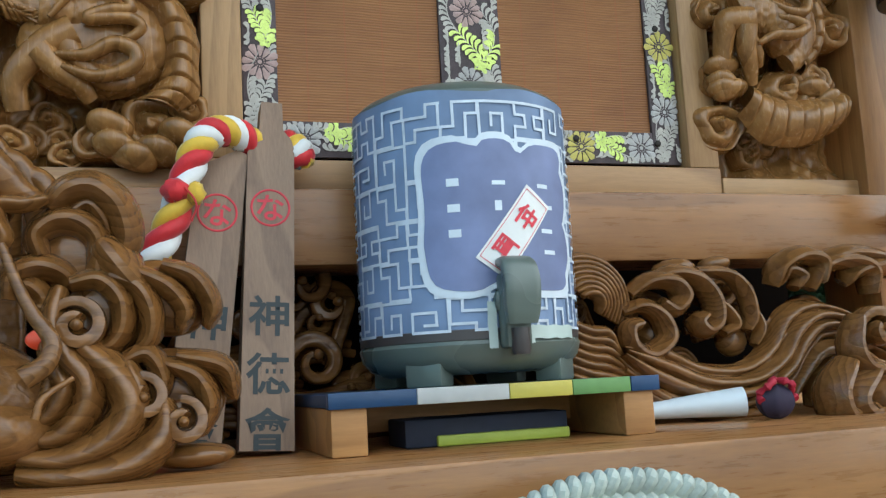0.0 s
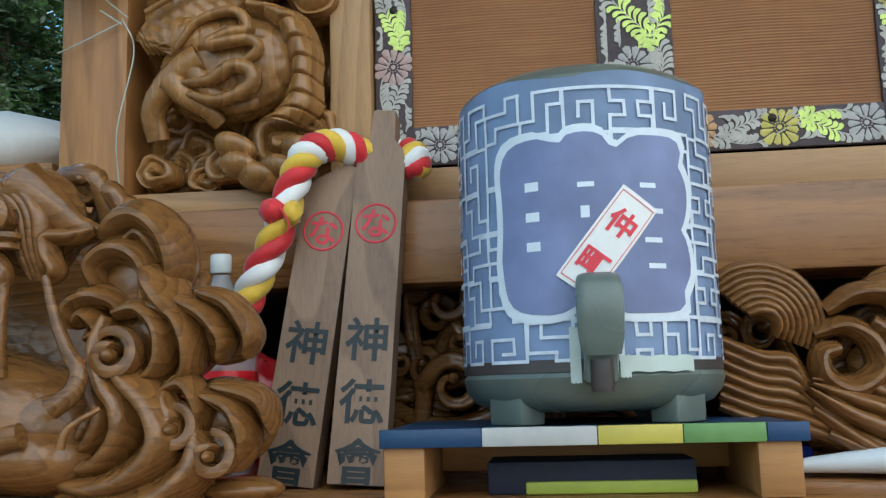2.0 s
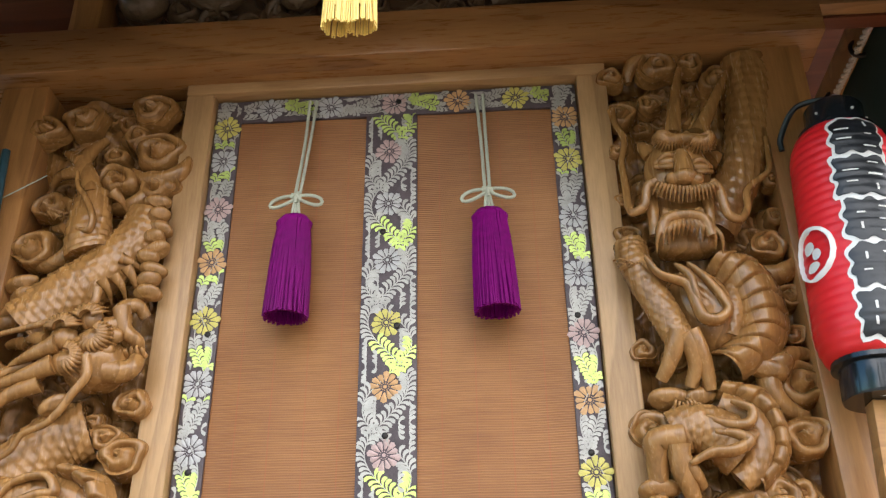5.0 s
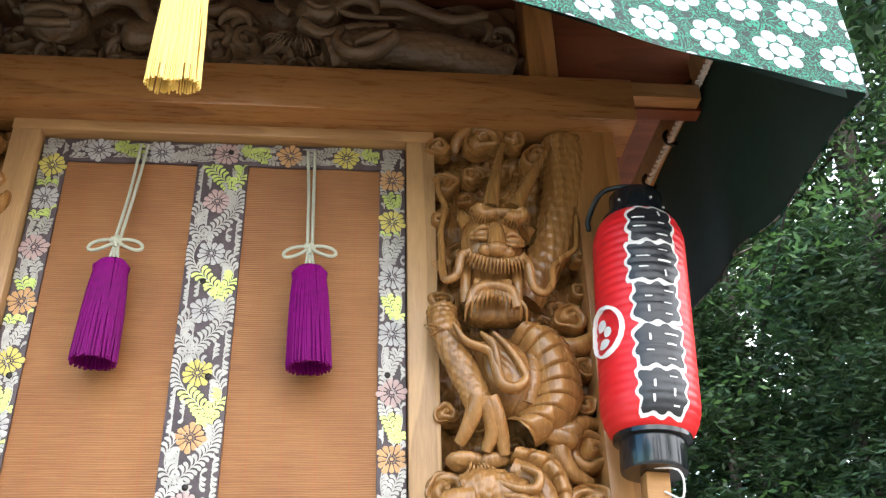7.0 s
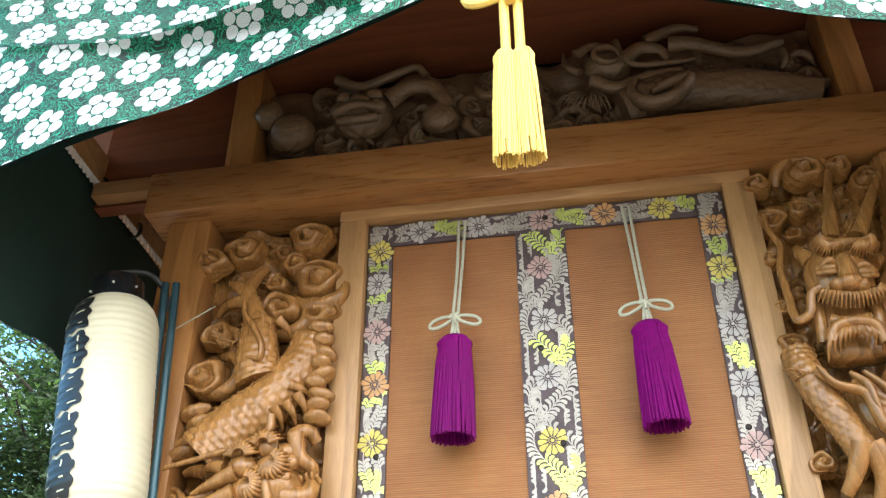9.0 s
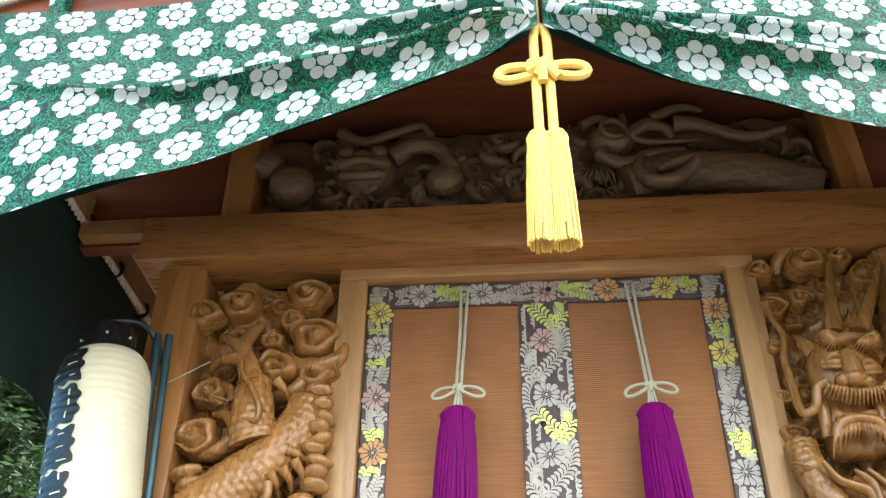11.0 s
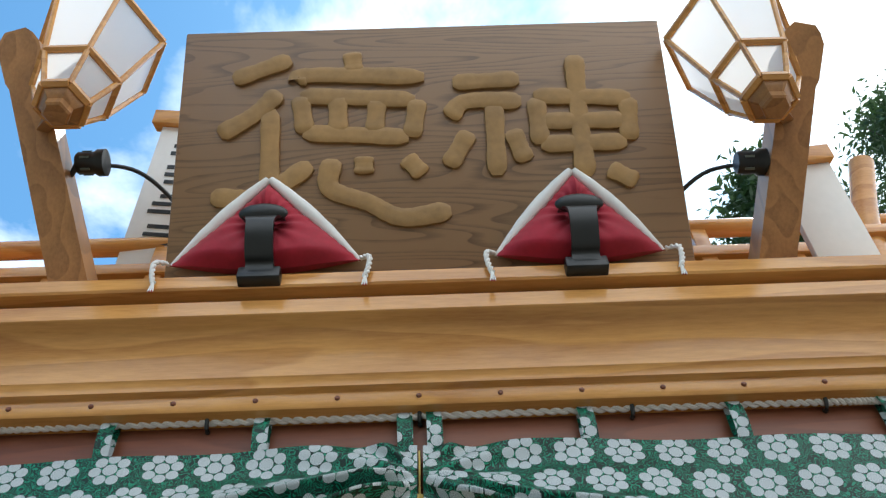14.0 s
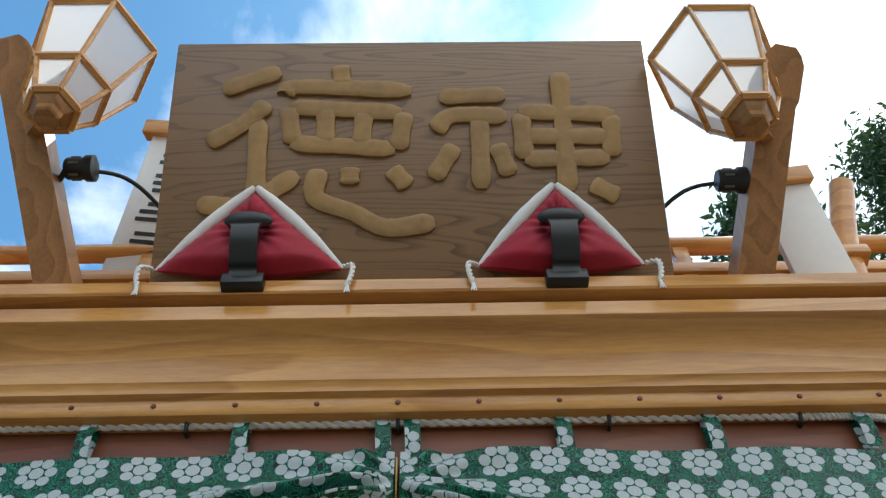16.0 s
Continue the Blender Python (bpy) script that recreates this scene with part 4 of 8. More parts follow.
def scaly(g, path, r0, r1, y_flat=0.8, n=90, rows=26, around=16, fins=True):
    """A scaled serpent body; fins along its back."""

    n, m = max(n, rows * 5), around * 4

    def bump(u, a):
        q = u * rows
        best = 0.0
        for k in (int(q), int(q) - 1):
            c = (a / (2 * math.pi) * around + 0.5 * (k % 2)) % 1.0 - 0.5
            t = q - k
            if t < 0.95 + 0.85 * math.sqrt(max(0, 1 - 4 * c * c)):
                best = max(best, 0.35 + 0.36 * t - 0.5 * c * c)
        return 1 + 0.20 * best - 0.04
    P = spline(path, n)
    rad = [r0 + (r1 - r0) * i / n for i in range(n + 1)]
    g.tube(P, rad, m, y_flat, bump=bump)
    if fins:
        for i in range(4, n - 3, max(5, n // 18)):
            d = (P[i + 1] - P[i - 1]).normalized()
            s = d.cross(Vector((0, -1, 0))).normalized()
            b = P[i] + s * rad[i] * 0.92 + Vector((0, -rad[i] * 0.35, 0))
            g.tube([b - d * 0.004, b + s * rad[i] * 0.30 - d * 0.006, b + s * rad[i] * 0.52 - d * 0.016], [0.010, 0.007, 0.001], 6, 0.5)


def rod(g, pts, r0, r1, n=24, k=8, flat=1.0, wave=0.0):
    P = spline(pts, n)
    g.tube(P, [(r0 + (r1 - r0) * i / n) * (1 + wave * math.sin(1.7 * i)) for i in range(n + 1)], k, flat)


def foot(g, x, z, y, a, size):
    """A clawed foot: three jointed toes and a heel."""
    for k, da in enumerate((-0.55, -0.1, 0.4)):
        c, s = math.cos(a + da), math.sin(a + da)
        L = size * (1 + 0.15 * (k == 1))
        rod(g, [(x, y, z), (x + 0.45 * L * c, y - 0.35 * size, z + 0.45 * L * s), (x + 0.8 * L * c, y - 0.22 * size, z + 0.8 * L * s), (x + 1.15 * L * math.cos(a + da * 0.6), y + 0.05 * size, z + 1.15 * L * math.sin(a + da * 0.6))], size * 0.20, size * 0.035, 16, 8, 1, 0.10)
    g.ball((x, y - 0.1 * size, z), size * 0.26, 10, 8)


def lift(pts, y0, y1=None):
    """Give a line in x and z its depth, running from y0 to y1 and bowing forward."""
    n = len(pts) - 1
    y1 = y0 if y1 is None else y1
    return [(x, y0 + (y1 - y0) * i / n - 0.006 * math.sin(math.pi * i / n), z) for i, (x, z) in enumerate(pts)]


def cloud(g, c, r, hand=1, ph=0.0, y=-0.03, deep=0.75, turns=1.7, squash=0.82):
    """A carved cloud whorl: a spiral terrace that climbs to a round boss, with a lobed rim."""
    x, z = c

    def f(u, v):
        a = 2 * math.pi * u
        q = 1 - v
        s = (hand * (a - ph) / (2 * math.pi) + turns * q) % 1.0
        step = math.sin(math.pi * s) ** 0.7
        rim = r * (1 + 0.10 * math.sin(3 * a + ph) + 0.05 * math.sin(5 * a + 2 * ph))
        h = r * deep * (0.22 * (1 - q ** 2.2) + 0.58 * step * (1 - q) ** 0.12 * ease(q / 0.20) + 0.66 * (1 - ease(q / 0.30))) - 0.03 * ease((q - 0.88) / 0.12)
        return (x + rim * q * math.cos(a), y - h, z + rim * squash * q * math.sin(a))
    g.grid(f, 40, 26, close_u=True)


def crescent(g, c, r, a0, a1, y=-0.02, w=0.34):
    """A raised curving cloud lip round a hollow."""
    x, z = c
    P = [(x + r * math.cos(a0 + (a1 - a0) * i / 26), y - 0.012 * math.sin(math.pi * i / 26), z + 0.85 * r * math.sin(a0 + (a1 - a0) * i / 26)) for i in range(27)]
    g.tube(P, [r * w * (0.18 + 0.82 * math.sin(math.pi * (0.03 + 0.94 * i / 26)) ** 0.6) for i in range(27)], 12, 1.3)


def petal(g, c, w, h, a, y=-0.05):
    """A flat overlapping cloud tongue with a thick front lip."""
    rot = Euler((radians(-35), -a, 0)).to_matrix()
    g.ball((c[0], y, c[1]), (w, h * 1.5, h), 20, 12, rot, lambda t, q: 1 + 0.05 * math.sin(3 * q + 40 * c[1]))


def plates(g, inner, outer, n, y=-0.04, high=0.055):
    """Broad belly plates between an inner and an outer line; each laps the next with a cut groove."""
    A, B = spline(lift(inner, 0), 120), spline(lift(outer, 0), 120)
    nu = n * 14

    def f(u, v):
        k = u * 120
        i = min(119, int(k))
        a, b = A[i].lerp(A[i + 1], k - i), B[i].lerp(B[i + 1], k - i)
        p = a.lerp(b, v)
        s = (u * n + 0.25 * math.sin(math.pi * v)) % 1.0
        groove = math.exp(-(min(s, 1 - s) / 0.07) ** 2)
        return (p.x, y - high * math.sin(math.pi * (0.12 + 0.80 * v)) ** 0.75 - 0.003 * s + 0.007 * groove, p.z)
    g.grid(f, nu, 16)


def pouch(g, rim, y, r, fill=True):
    """A long flame-shaped loop: a tapering rim round a dished, scaled hollow."""
    P = spline(lift(rim, y), 60)
    g.tube(P, [r * (0.45 + 0.75 * math.sin(math.pi * i / 60) ** 0.7) for i in range(61)], 10, 1.5)
    if fill:
        c = sum(P, Vector()) / len(P)

        def f(u, v):
            k = u * 60
            i = min(59, int(k))
            p = P[i].lerp(P[i + 1], k - i)
            q = c.lerp(p, v)
            return (q.x, q.y + 0.016 * (1 - v) + 0.004 - 0.003 * abs(math.sin(9 * v + 14 * u)), q.z)
        g.grid(f, 60, 10)


def fringe(g, c, half, a0, a1, n, length, y, droop=0.0, rows=2):
    """A crest of pointed locks combed out from a curved line."""
    for row in range(rows):
        for k in range(n):
            t = (k + 0.5 * (row % 2)) / max(1, n - 1)
            a = a0 + (a1 - a0) * t
            x = c[0] + half * (2 * t - 1)
            z = c[1] - droop * (2 * t - 1) ** 2 + 0.006 * row
            L = length * (0.85 + 0.25 * math.sin(5.0 * k + row))
            rod(g, [(x, y + 0.006 - 0.006 * row, z), (x + 0.5 * L * math.cos(a), y - 0.010 - 0.006 * row, z + 0.5 * L * math.sin(a)), (x + L * math.cos(a), y + 0.002, z + L * math.sin(a))], half / n * 1.25, 0.0012, 8, 6)


def panel_ground(x0, x1, z0, z1, seed):
    g = Geo()

    def f(u, v):
        x, z = x0 + (x1 - x0) * u, z0 + (z1 - z0) * v
        h = noise.noise(Vector((x * 12, seed, z * 12)))
        return (x, 0.050 - 0.05 * ease(h + 0.45) - 0.012 * noise.noise(Vector((x * 45, seed, z * 45))), z)
    g.grid(f, 70, 200)
    rg = random.Random(seed)
    for k in range(70):
        x, z = rg.uniform(x0 + 0.045, x1 - 0.045), z0 + 0.04 + (z1 - z0 - 0.08) * (k + rg.uniform(0, 1)) / 70
        cloud(g, (x, z), rg.uniform(0.030, 0.044), rg.choice((-1, 1)), rg.uniform(0, 6), 0.022, 0.6)
    return g


def islands(g):
    """The separate bodies of a shape, each as a shape of its own; and the slight ones as one more."""
    up = list(range(len(g.v)))

    def root(i):
        while up[i] != i:
            up[i] = up[up[i]]
            i = up[i]
        return i
    for f in g.f:
        r = root(f[0])
        for i in f[1:]:
            up[root(i)] = r
    faces = {}
    for f in g.f:
        faces.setdefault(root(f[0]), []).append(f)
    large, slight = [], Geo()
    for fs in faces.values():
        ids = sorted({i for f in fs for i in f})
        at = {i: k for k, i in enumerate(ids)}
        g1 = Geo() if len(ids) > 260 else slight
        g1.add([g.v[i] for i in ids], [[at[i] for i in f] for f in fs])
        if g1 is not slight:
            large.append(g1)
    return large, slight


def carve_pieces(name, g, th, material=None):
    """Each body of a carving as a part of its own; its fine locks stay together."""
    large, slight = islands(g)
    for piece in large:
        part(name, piece, material or M_carve_h, th, angle=70)
    if slight.v:
        tagged(part("fine_cutting", slight, material or M_carve_h, th, angle=70), kind="stuff")


def carve_parts(th, ground, clouds, shapes, lips=()):
    part("relief_ground", ground, M_carve, th, angle=60)
    for k, (c, r) in enumerate(clouds):
        g = Geo()
        cloud(g, c, r, 1 if k % 2 else -1, 0.9 * k + 0.4, -0.022 - 0.010 * (k % 3), 0.62)
        part("cloud", g, M_carve, th, angle=60)
    for c, r, a0, a1 in lips:
        g = Geo()
        crescent(g, c, r, a0, a1)
        part("cloud_lip", g, M_carve, th, angle=60)
    for nm, g in shapes:
        if nm in ("cloud_tongue", "scaled_body", "belly_coil"):
            carve_pieces(nm, g, th, M_carve)
        else:
            part(nm, g, M_carve, th, angle=60)


def left_dragon(th):
    px = 0.00125
    clouds = [((-0.526, 2.721), 50 * px), ((-0.510, 2.623), 40 * px), ((-0.601, 2.637), 40 * px), ((-0.621, 2.719), 24 * px), ((-0.743, 2.587), 34 * px), ((-0.759, 2.478), 44 * px),
              ((-0.716, 2.822), 42 * px), ((-0.549, 2.830), 44 * px), ((-0.790, 2.784), 38 * px), ((-0.581, 2.771), 26 * px), ((-0.788, 2.206), 26 * px), ((-0.491, 2.126), 30 * px), ((-0.570, 2.096), 22 * px), ((-0.500, 2.026), 40 * px),
              ((-0.534, 2.061), 26 * px), ((-0.554, 1.782), 0.058), ((-0.755, 1.749), 0.034), ((-0.634, 1.752), 0.040), ((-0.678, 1.737), 0.030), ((-0.496, 1.809), 0.034)]
    lips = [((-0.731, 2.489), 0.056, -2.4, 1.6), ((-0.759, 2.218), 0.060, -1.9, 1.9), ((-0.516, 2.691), 0.062, -2.9, 0.2), ((-0.731, 2.569), 0.040, -1.5, 1.9), ((-0.589, 2.617), 0.052, -2.4, 0.6)]
    tongues = Geo()
    for k, p in enumerate(((-0.496, 2.565), (-0.485, 2.529), (-0.483, 2.501), (-0.487, 2.477), (-0.483, 2.450), (-0.495, 2.430), (-0.483, 2.403), (-0.486, 2.378), (-0.487, 2.353))):
        petal(tongues, p, 0.031 - 0.006 * (k % 2), 0.014, 0.35 * math.sin(2.0 * k), -0.06 - 0.008 * (k % 2))
    for p in ((-0.658, 2.398), (-0.697, 2.382), (-0.748, 2.366), (-0.770, 2.323), (-0.784, 2.299), (-0.764, 2.393)):
        petal(tongues, p, 0.036, 0.014, 0.35, -0.045)
    for p in ((-0.608, 1.742), (-0.581, 1.725), (-0.547, 1.735), (-0.513, 1.763), (-0.617, 1.773)):
        petal(tongues, p, 0.036, 0.018, -0.3, -0.065)
    limb = Geo()
    scaly(limb, lift([(-0.620, 2.448), (-0.630, 2.489), (-0.635, 2.544), (-0.640, 2.593)], -0.06), 0.050, 0.034, 0.85, 40, 9, 12, False)
    rod(limb, lift([(-0.639, 2.579), (-0.657, 2.630), (-0.677, 2.682), (-0.667, 2.723), (-0.648, 2.757)], -0.07, -0.03), 0.030, 0.010, 30, 12)
    rod(limb, lift([(-0.664, 2.645), (-0.699, 2.652), (-0.730, 2.653), (-0.751, 2.642)], -0.07, -0.03), 0.018, 0.008)
    rod(limb, lift([(-0.678, 2.675), (-0.710, 2.703), (-0.739, 2.729)], -0.07, -0.03), 0.016, 0.007)
    pouch(limb, [(-0.662, 2.630), (-0.652, 2.587), (-0.631, 2.557), (-0.607, 2.508), (-0.611, 2.478), (-0.640, 2.486)], -0.105, 0.006, False)
    fringe(limb, (-0.706, 2.549), 0.020, 2.2, 3.7, 6, 0.026, -0.05)
    body = Geo()
    scaly(body, lift([(-0.521, 2.553), (-0.533, 2.495), (-0.563, 2.444), (-0.605, 2.395), (-0.647, 2.359), (-0.688, 2.318), (-0.723, 2.283)], -0.045, -0.055), 0.036, 0.066, 0.8, 90, 20, 16, False)
    for p, q in (((-0.575, 2.374), (-0.563, 2.337)), ((-0.550, 2.382), (-0.534, 2.341)), ((-0.527, 2.399), (-0.510, 2.350)), ((-0.543, 2.421), (-0.506, 2.405)), ((-0.585, 2.582), (-0.562, 2.548))):
        rod(body, lift([p, ((p[0] + q[0]) / 2 + 0.006, (p[1] + q[1]) / 2), q], -0.09, -0.05), 0.013, 0.002, 12, 8, 0.7)
    scaly(body, lift([(-0.577, 2.087), (-0.624, 2.067), (-0.672, 2.026), (-0.708, 1.979), (-0.732, 1.933)], -0.02, -0.03), 0.055, 0.062, 0.7, 60, 13, 16, False)
    head = Geo()
    head.ball((-0.569, -0.07, 2.202), (0.075, 0.058, 0.058), 26, 18, Euler((0, 0.35, 0)).to_matrix(), lambda t, a: 1 + 0.05 * math.sin(5 * a) * math.sin(6 * t))
    for c, r in (((-0.559, 2.234), 0.030), ((-0.619, 2.238), 0.030), ((-0.605, 2.189), 0.032), ((-0.537, 2.211), 0.024), ((-0.570, 2.276), 0.026), ((-0.523, 2.240), 0.022)):
        head.ball((c[0], -0.108, c[1]), (r, r * 0.62, r * 0.80), 18, 14, None, lambda t, a: 1 + 0.05 * math.sin(5 * a + 3 * t))
    for c, a0, a1, n in (((-0.618, 2.252), 0.2, 3.0, 11), ((-0.599, 2.194), -1.4, 1.5, 11), ((-0.554, 2.234), -2.2, 1.2, 13), ((-0.570, 2.271), 0.4, 2.8, 9)):
        for k in range(n):
            a = a0 + (a1 - a0) * k / (n - 1)
            rod(head, [(c[0] + 0.012 * math.cos(a), -0.135, c[1] + 0.012 * math.sin(a)), (c[0] + 0.030 * math.cos(a), -0.132, c[1] + 0.028 * math.sin(a)), (c[0] + 0.043 * math.cos(a + 0.2), -0.105, c[1] + 0.040 * math.sin(a + 0.2))], 0.0065, 0.0015, 8, 6)
    # open jaws towards the blind
    rod(head, lift([(-0.542, 2.260), (-0.515, 2.273), (-0.521, 2.307), (-0.497, 2.318), (-0.483, 2.298)], -0.10, -0.06), 0.022, 0.012, 24, 10)
    rod(head, lift([(-0.516, 2.301), (-0.507, 2.258), (-0.484, 2.238), (-0.483, 2.225)], -0.105, -0.07), 0.018, 0.012, 24, 10)
    rod(head, lift([(-0.533, 2.176), (-0.499, 2.174), (-0.483, 2.190), (-0.483, 2.221)], -0.09, -0.07), 0.026, 0.014, 24, 10)
    fringe(head, (-0.495, 2.207), 0.030, 1.2, 1.9, 6, 0.022, -0.085, 0.0, 1)
    # horns, feelers and mane sweeping back
    rod(head, lift([(-0.625, 2.222), (-0.671, 2.205), (-0.720, 2.191)], -0.12, -0.10), 0.020, 0.005)
    rod(head, lift([(-0.654, 2.240), (-0.695, 2.251), (-0.723, 2.244)], -0.10, -0.06), 0.018, 0.004)
    rod(head, lift([(-0.623, 2.181), (-0.671, 2.163), (-0.725, 2.149), (-0.790, 2.137)], -0.12, -0.10), 0.021, 0.004, 30)
    rod(head, lift([(-0.648, 2.148), (-0.699, 2.127), (-0.733, 2.101), (-0.776, 2.070)], -0.11, -0.10), 0.019, 0.004, 30)
    rod(head, lift([(-0.676, 2.198), (-0.740, 2.174), (-0.779, 2.141)], -0.09, -0.08), 0.015, 0.004, 30)
    rod(head, lift([(-0.567, 2.341), (-0.568, 2.310), (-0.597, 2.290), (-0.647, 2.276), (-0.720, 2.261), (-0.790, 2.249)], -0.115, -0.10), 0.010, 0.005, 50)
    rod(head, lift([(-0.561, 2.195), (-0.554, 2.156), (-0.576, 2.123), (-0.599, 2.088), (-0.624, 2.067), (-0.665, 2.052), (-0.688, 2.021), (-0.753, 1.989)], -0.125, -0.09), 0.010, 0.005, 60)
    petal(head, (-0.622, 2.110), 0.030, 0.014, 0.6, -0.09)
    coil = Geo()
    plates(coil, [(-0.607, 1.985), (-0.562, 1.965), (-0.539, 1.925), (-0.534, 1.884), (-0.549, 1.840), (-0.583, 1.814)], [(-0.578, 2.009), (-0.511, 1.981), (-0.483, 1.922), (-0.483, 1.871), (-0.483, 1.827), (-0.513, 1.801)], 8, -0.03, 0.06)
    coil.ball((-0.633, -0.035, 1.908), (0.115, 0.055, 0.085), 72, 56, Euler((0, -0.15, 0)).to_matrix(), lambda t, a: 1 + 0.030 * max(abs(math.sin(9 * t + 4.5 * a)), abs(math.sin(9 * t - 4.5 * a))) ** 3)
    pouch(coil, [(-0.699, 1.926), (-0.663, 1.965), (-0.606, 1.975), (-0.584, 1.945), (-0.616, 1.939), (-0.646, 1.924), (-0.589, 1.929), (-0.569, 1.916), (-0.590, 1.898), (-0.639, 1.880)], -0.098, 0.0085, False)
    pouch(coil, [(-0.690, 1.870), (-0.648, 1.870), (-0.609, 1.889), (-0.579, 1.878), (-0.584, 1.854), (-0.633, 1.838), (-0.682, 1.852)], -0.095, 0.0105)
    scaly(coil, lift([(-0.709, 1.953), (-0.660, 1.946), (-0.608, 1.954)], -0.07), 0.030, 0.026, 0.7, 40, 9, 12, False)
    rod(coil, lift([(-0.665, 1.913), (-0.701, 1.893), (-0.732, 1.863), (-0.749, 1.833), (-0.745, 1.795)], -0.08, -0.05), 0.026, 0.018, 30, 12)
    rod(coil, lift([(-0.714, 1.880), (-0.686, 1.851), (-0.658, 1.832), (-0.643, 1.813)], -0.085, -0.06), 0.021, 0.013, 24, 12)
    rod(coil, lift([(-0.678, 1.895), (-0.655, 1.863), (-0.619, 1.838), (-0.583, 1.845)], -0.08, -0.06), 0.020, 0.012, 24, 12)
    fringe(coil, (-0.727, 1.933), 0.030, 2.0, 3.5, 8, 0.034, -0.07)
    carve_parts(th, panel_ground(-0.795, -0.478, 1.716, 2.894, 3), clouds, (("cloud_tongue", tongues), ("limb", limb), ("scaled_body", body), ("dragon_head", head), ("belly_coil", coil)), lips)


def right_dragon(th):
    q = 0.00055
    clouds = [((0.500, 2.760), 66 * q), ((0.564, 2.777), 50 * q), ((0.590, 2.872), 88 * q), ((0.723, 2.840), 80 * q), ((0.488, 2.857), 60 * q), ((0.664, 2.879), 60 * q), ((0.483, 2.542), 40 * q), ((0.483, 2.450), 55 * q), ((0.483, 2.652), 36 * q),
              ((0.778, 2.123), 100 * q), ((0.488, 2.199), 52 * q), ((0.757, 2.411), 74 * q), ((0.781, 2.309), 60 * q), ((0.772, 2.221), 50 * q), ((0.790, 2.563), 40 * q), ((0.790, 2.486), 46 * q),
              ((0.483, 2.044), 36 * 0.00122), ((0.688, 1.917), 40 * 0.00122), ((0.733, 1.918), 32 * 0.00122), ((0.630, 1.887), 54 * 0.00122), ((0.754, 2.020), 40 * 0.00122), ((0.483, 1.815), 50 * 0.00122), ((0.483, 1.904), 34 * 0.00122)]
    lips = [((0.589, 2.855), 0.062, 0.1, 3.3), ((0.753, 2.400), 0.062, -3.0, 0.3), ((0.780, 2.123), 0.070, 1.2, 4.6), ((0.631, 1.890), 0.062, -2.6, 1.0), ((0.483, 2.034), 0.040, -0.4, 2.8)]
    tongues = Geo()
    for k, p in enumerate(((0.520, 2.094), (0.574, 2.092), (0.707, 2.142), (0.727, 2.152), (0.483, 1.928), (0.483, 1.897), (0.501, 1.881), (0.483, 1.883), (0.691, 1.892), (0.723, 1.872))):
        petal(tongues, p, 0.040 - 0.008 * (k % 2), 0.016, 0.3 * math.sin(2.3 * k), -0.055)
    body = Geo()
    scaly(body, lift([(0.785, 2.885), (0.786, 2.815), (0.773, 2.740), (0.755, 2.662), (0.730, 2.586), (0.692, 2.513), (0.662, 2.460)], -0.03, -0.02), 0.046, 0.040, 0.8, 90, 20, 14, False)
    plates(body, [(0.620, 2.349), (0.640, 2.320), (0.653, 2.286), (0.655, 2.250), (0.648, 2.215), (0.629, 2.190), (0.602, 2.175)], [(0.664, 2.388), (0.713, 2.378), (0.749, 2.330), (0.762, 2.267), (0.757, 2.211), (0.721, 2.161), (0.659, 2.123)], 9, -0.035, 0.07)
    scaly(body, lift([(0.663, 2.307), (0.659, 2.255), (0.644, 2.205)], -0.075), 0.014, 0.016, 0.8, 40, 9, 8, False)
    body.ball((0.610, -0.045, 2.270), (0.062, 0.060, 0.092), 22, 16, Euler((0, -0.35, 0)).to_matrix())
    head = Geo()
    hx, hz = (0.594, 2.570)
    head.ball((hx, -0.065, hz), (0.068, 0.060, 0.086), 28, 20, None, lambda t, a: 1 + 0.03 * math.sin(6 * a) * math.sin(5 * t))
    head.box(hx - 0.058, hx + 0.058, -0.085, -0.02, hz - 0.185, hz - 0.02, 0.02)
    bx, bz = (0.607, 2.622)
    head.ball((bx, -0.112, bz), (0.052, 0.022, 0.014), 22, 12)
    for sd, c in ((-1, (0.577, 2.621)), (1, (0.637, 2.614))):
        for k in range(15):
            a = -math.pi / 2 + sd * (-0.9 + 2.9 * k / 14)
            rod(head, [(c[0], -0.135, c[1]), (c[0] + 0.020 * math.cos(a), -0.142, c[1] + 0.016 * math.sin(a)), (c[0] + 0.036 * math.cos(a), -0.118, c[1] + 0.030 * math.sin(a))], 0.0068, 0.0012, 8, 6)
    for c in ((0.567, 2.564), (0.628, 2.548)):
        head.ball((c[0], -0.122, c[1]), (0.021, 0.013, 0.011), 16, 10)
        rod(head, [(c[0] - 0.024, -0.115, c[1] + 0.004), (c[0], -0.134, c[1] + 0.013), (c[0] + 0.024, -0.115, c[1] + 0.004)], 0.006, 0.006, 12, 8)
        rod(head, [(c[0] - 0.024, -0.115, c[1] - 0.004), (c[0], -0.130, c[1] - 0.013), (c[0] + 0.024, -0.115, c[1] - 0.004)], 0.006, 0.006, 12, 8)
    n_ = (0.593, 2.521)
    head.ball((n_[0], -0.132, n_[1]), (0.028, 0.024, 0.017), 18, 12)
    for c in ((0.571, 2.520), (0.615, 2.515)):
        head.ball((c[0], -0.130, c[1]), (0.017, 0.018, 0.014), 14, 10)
    rod(head, lift([(0.594, 2.582), (0.594, 2.552), (0.593, 2.528)], -0.122, -0.135), 0.016, 0.022, 12, 12)
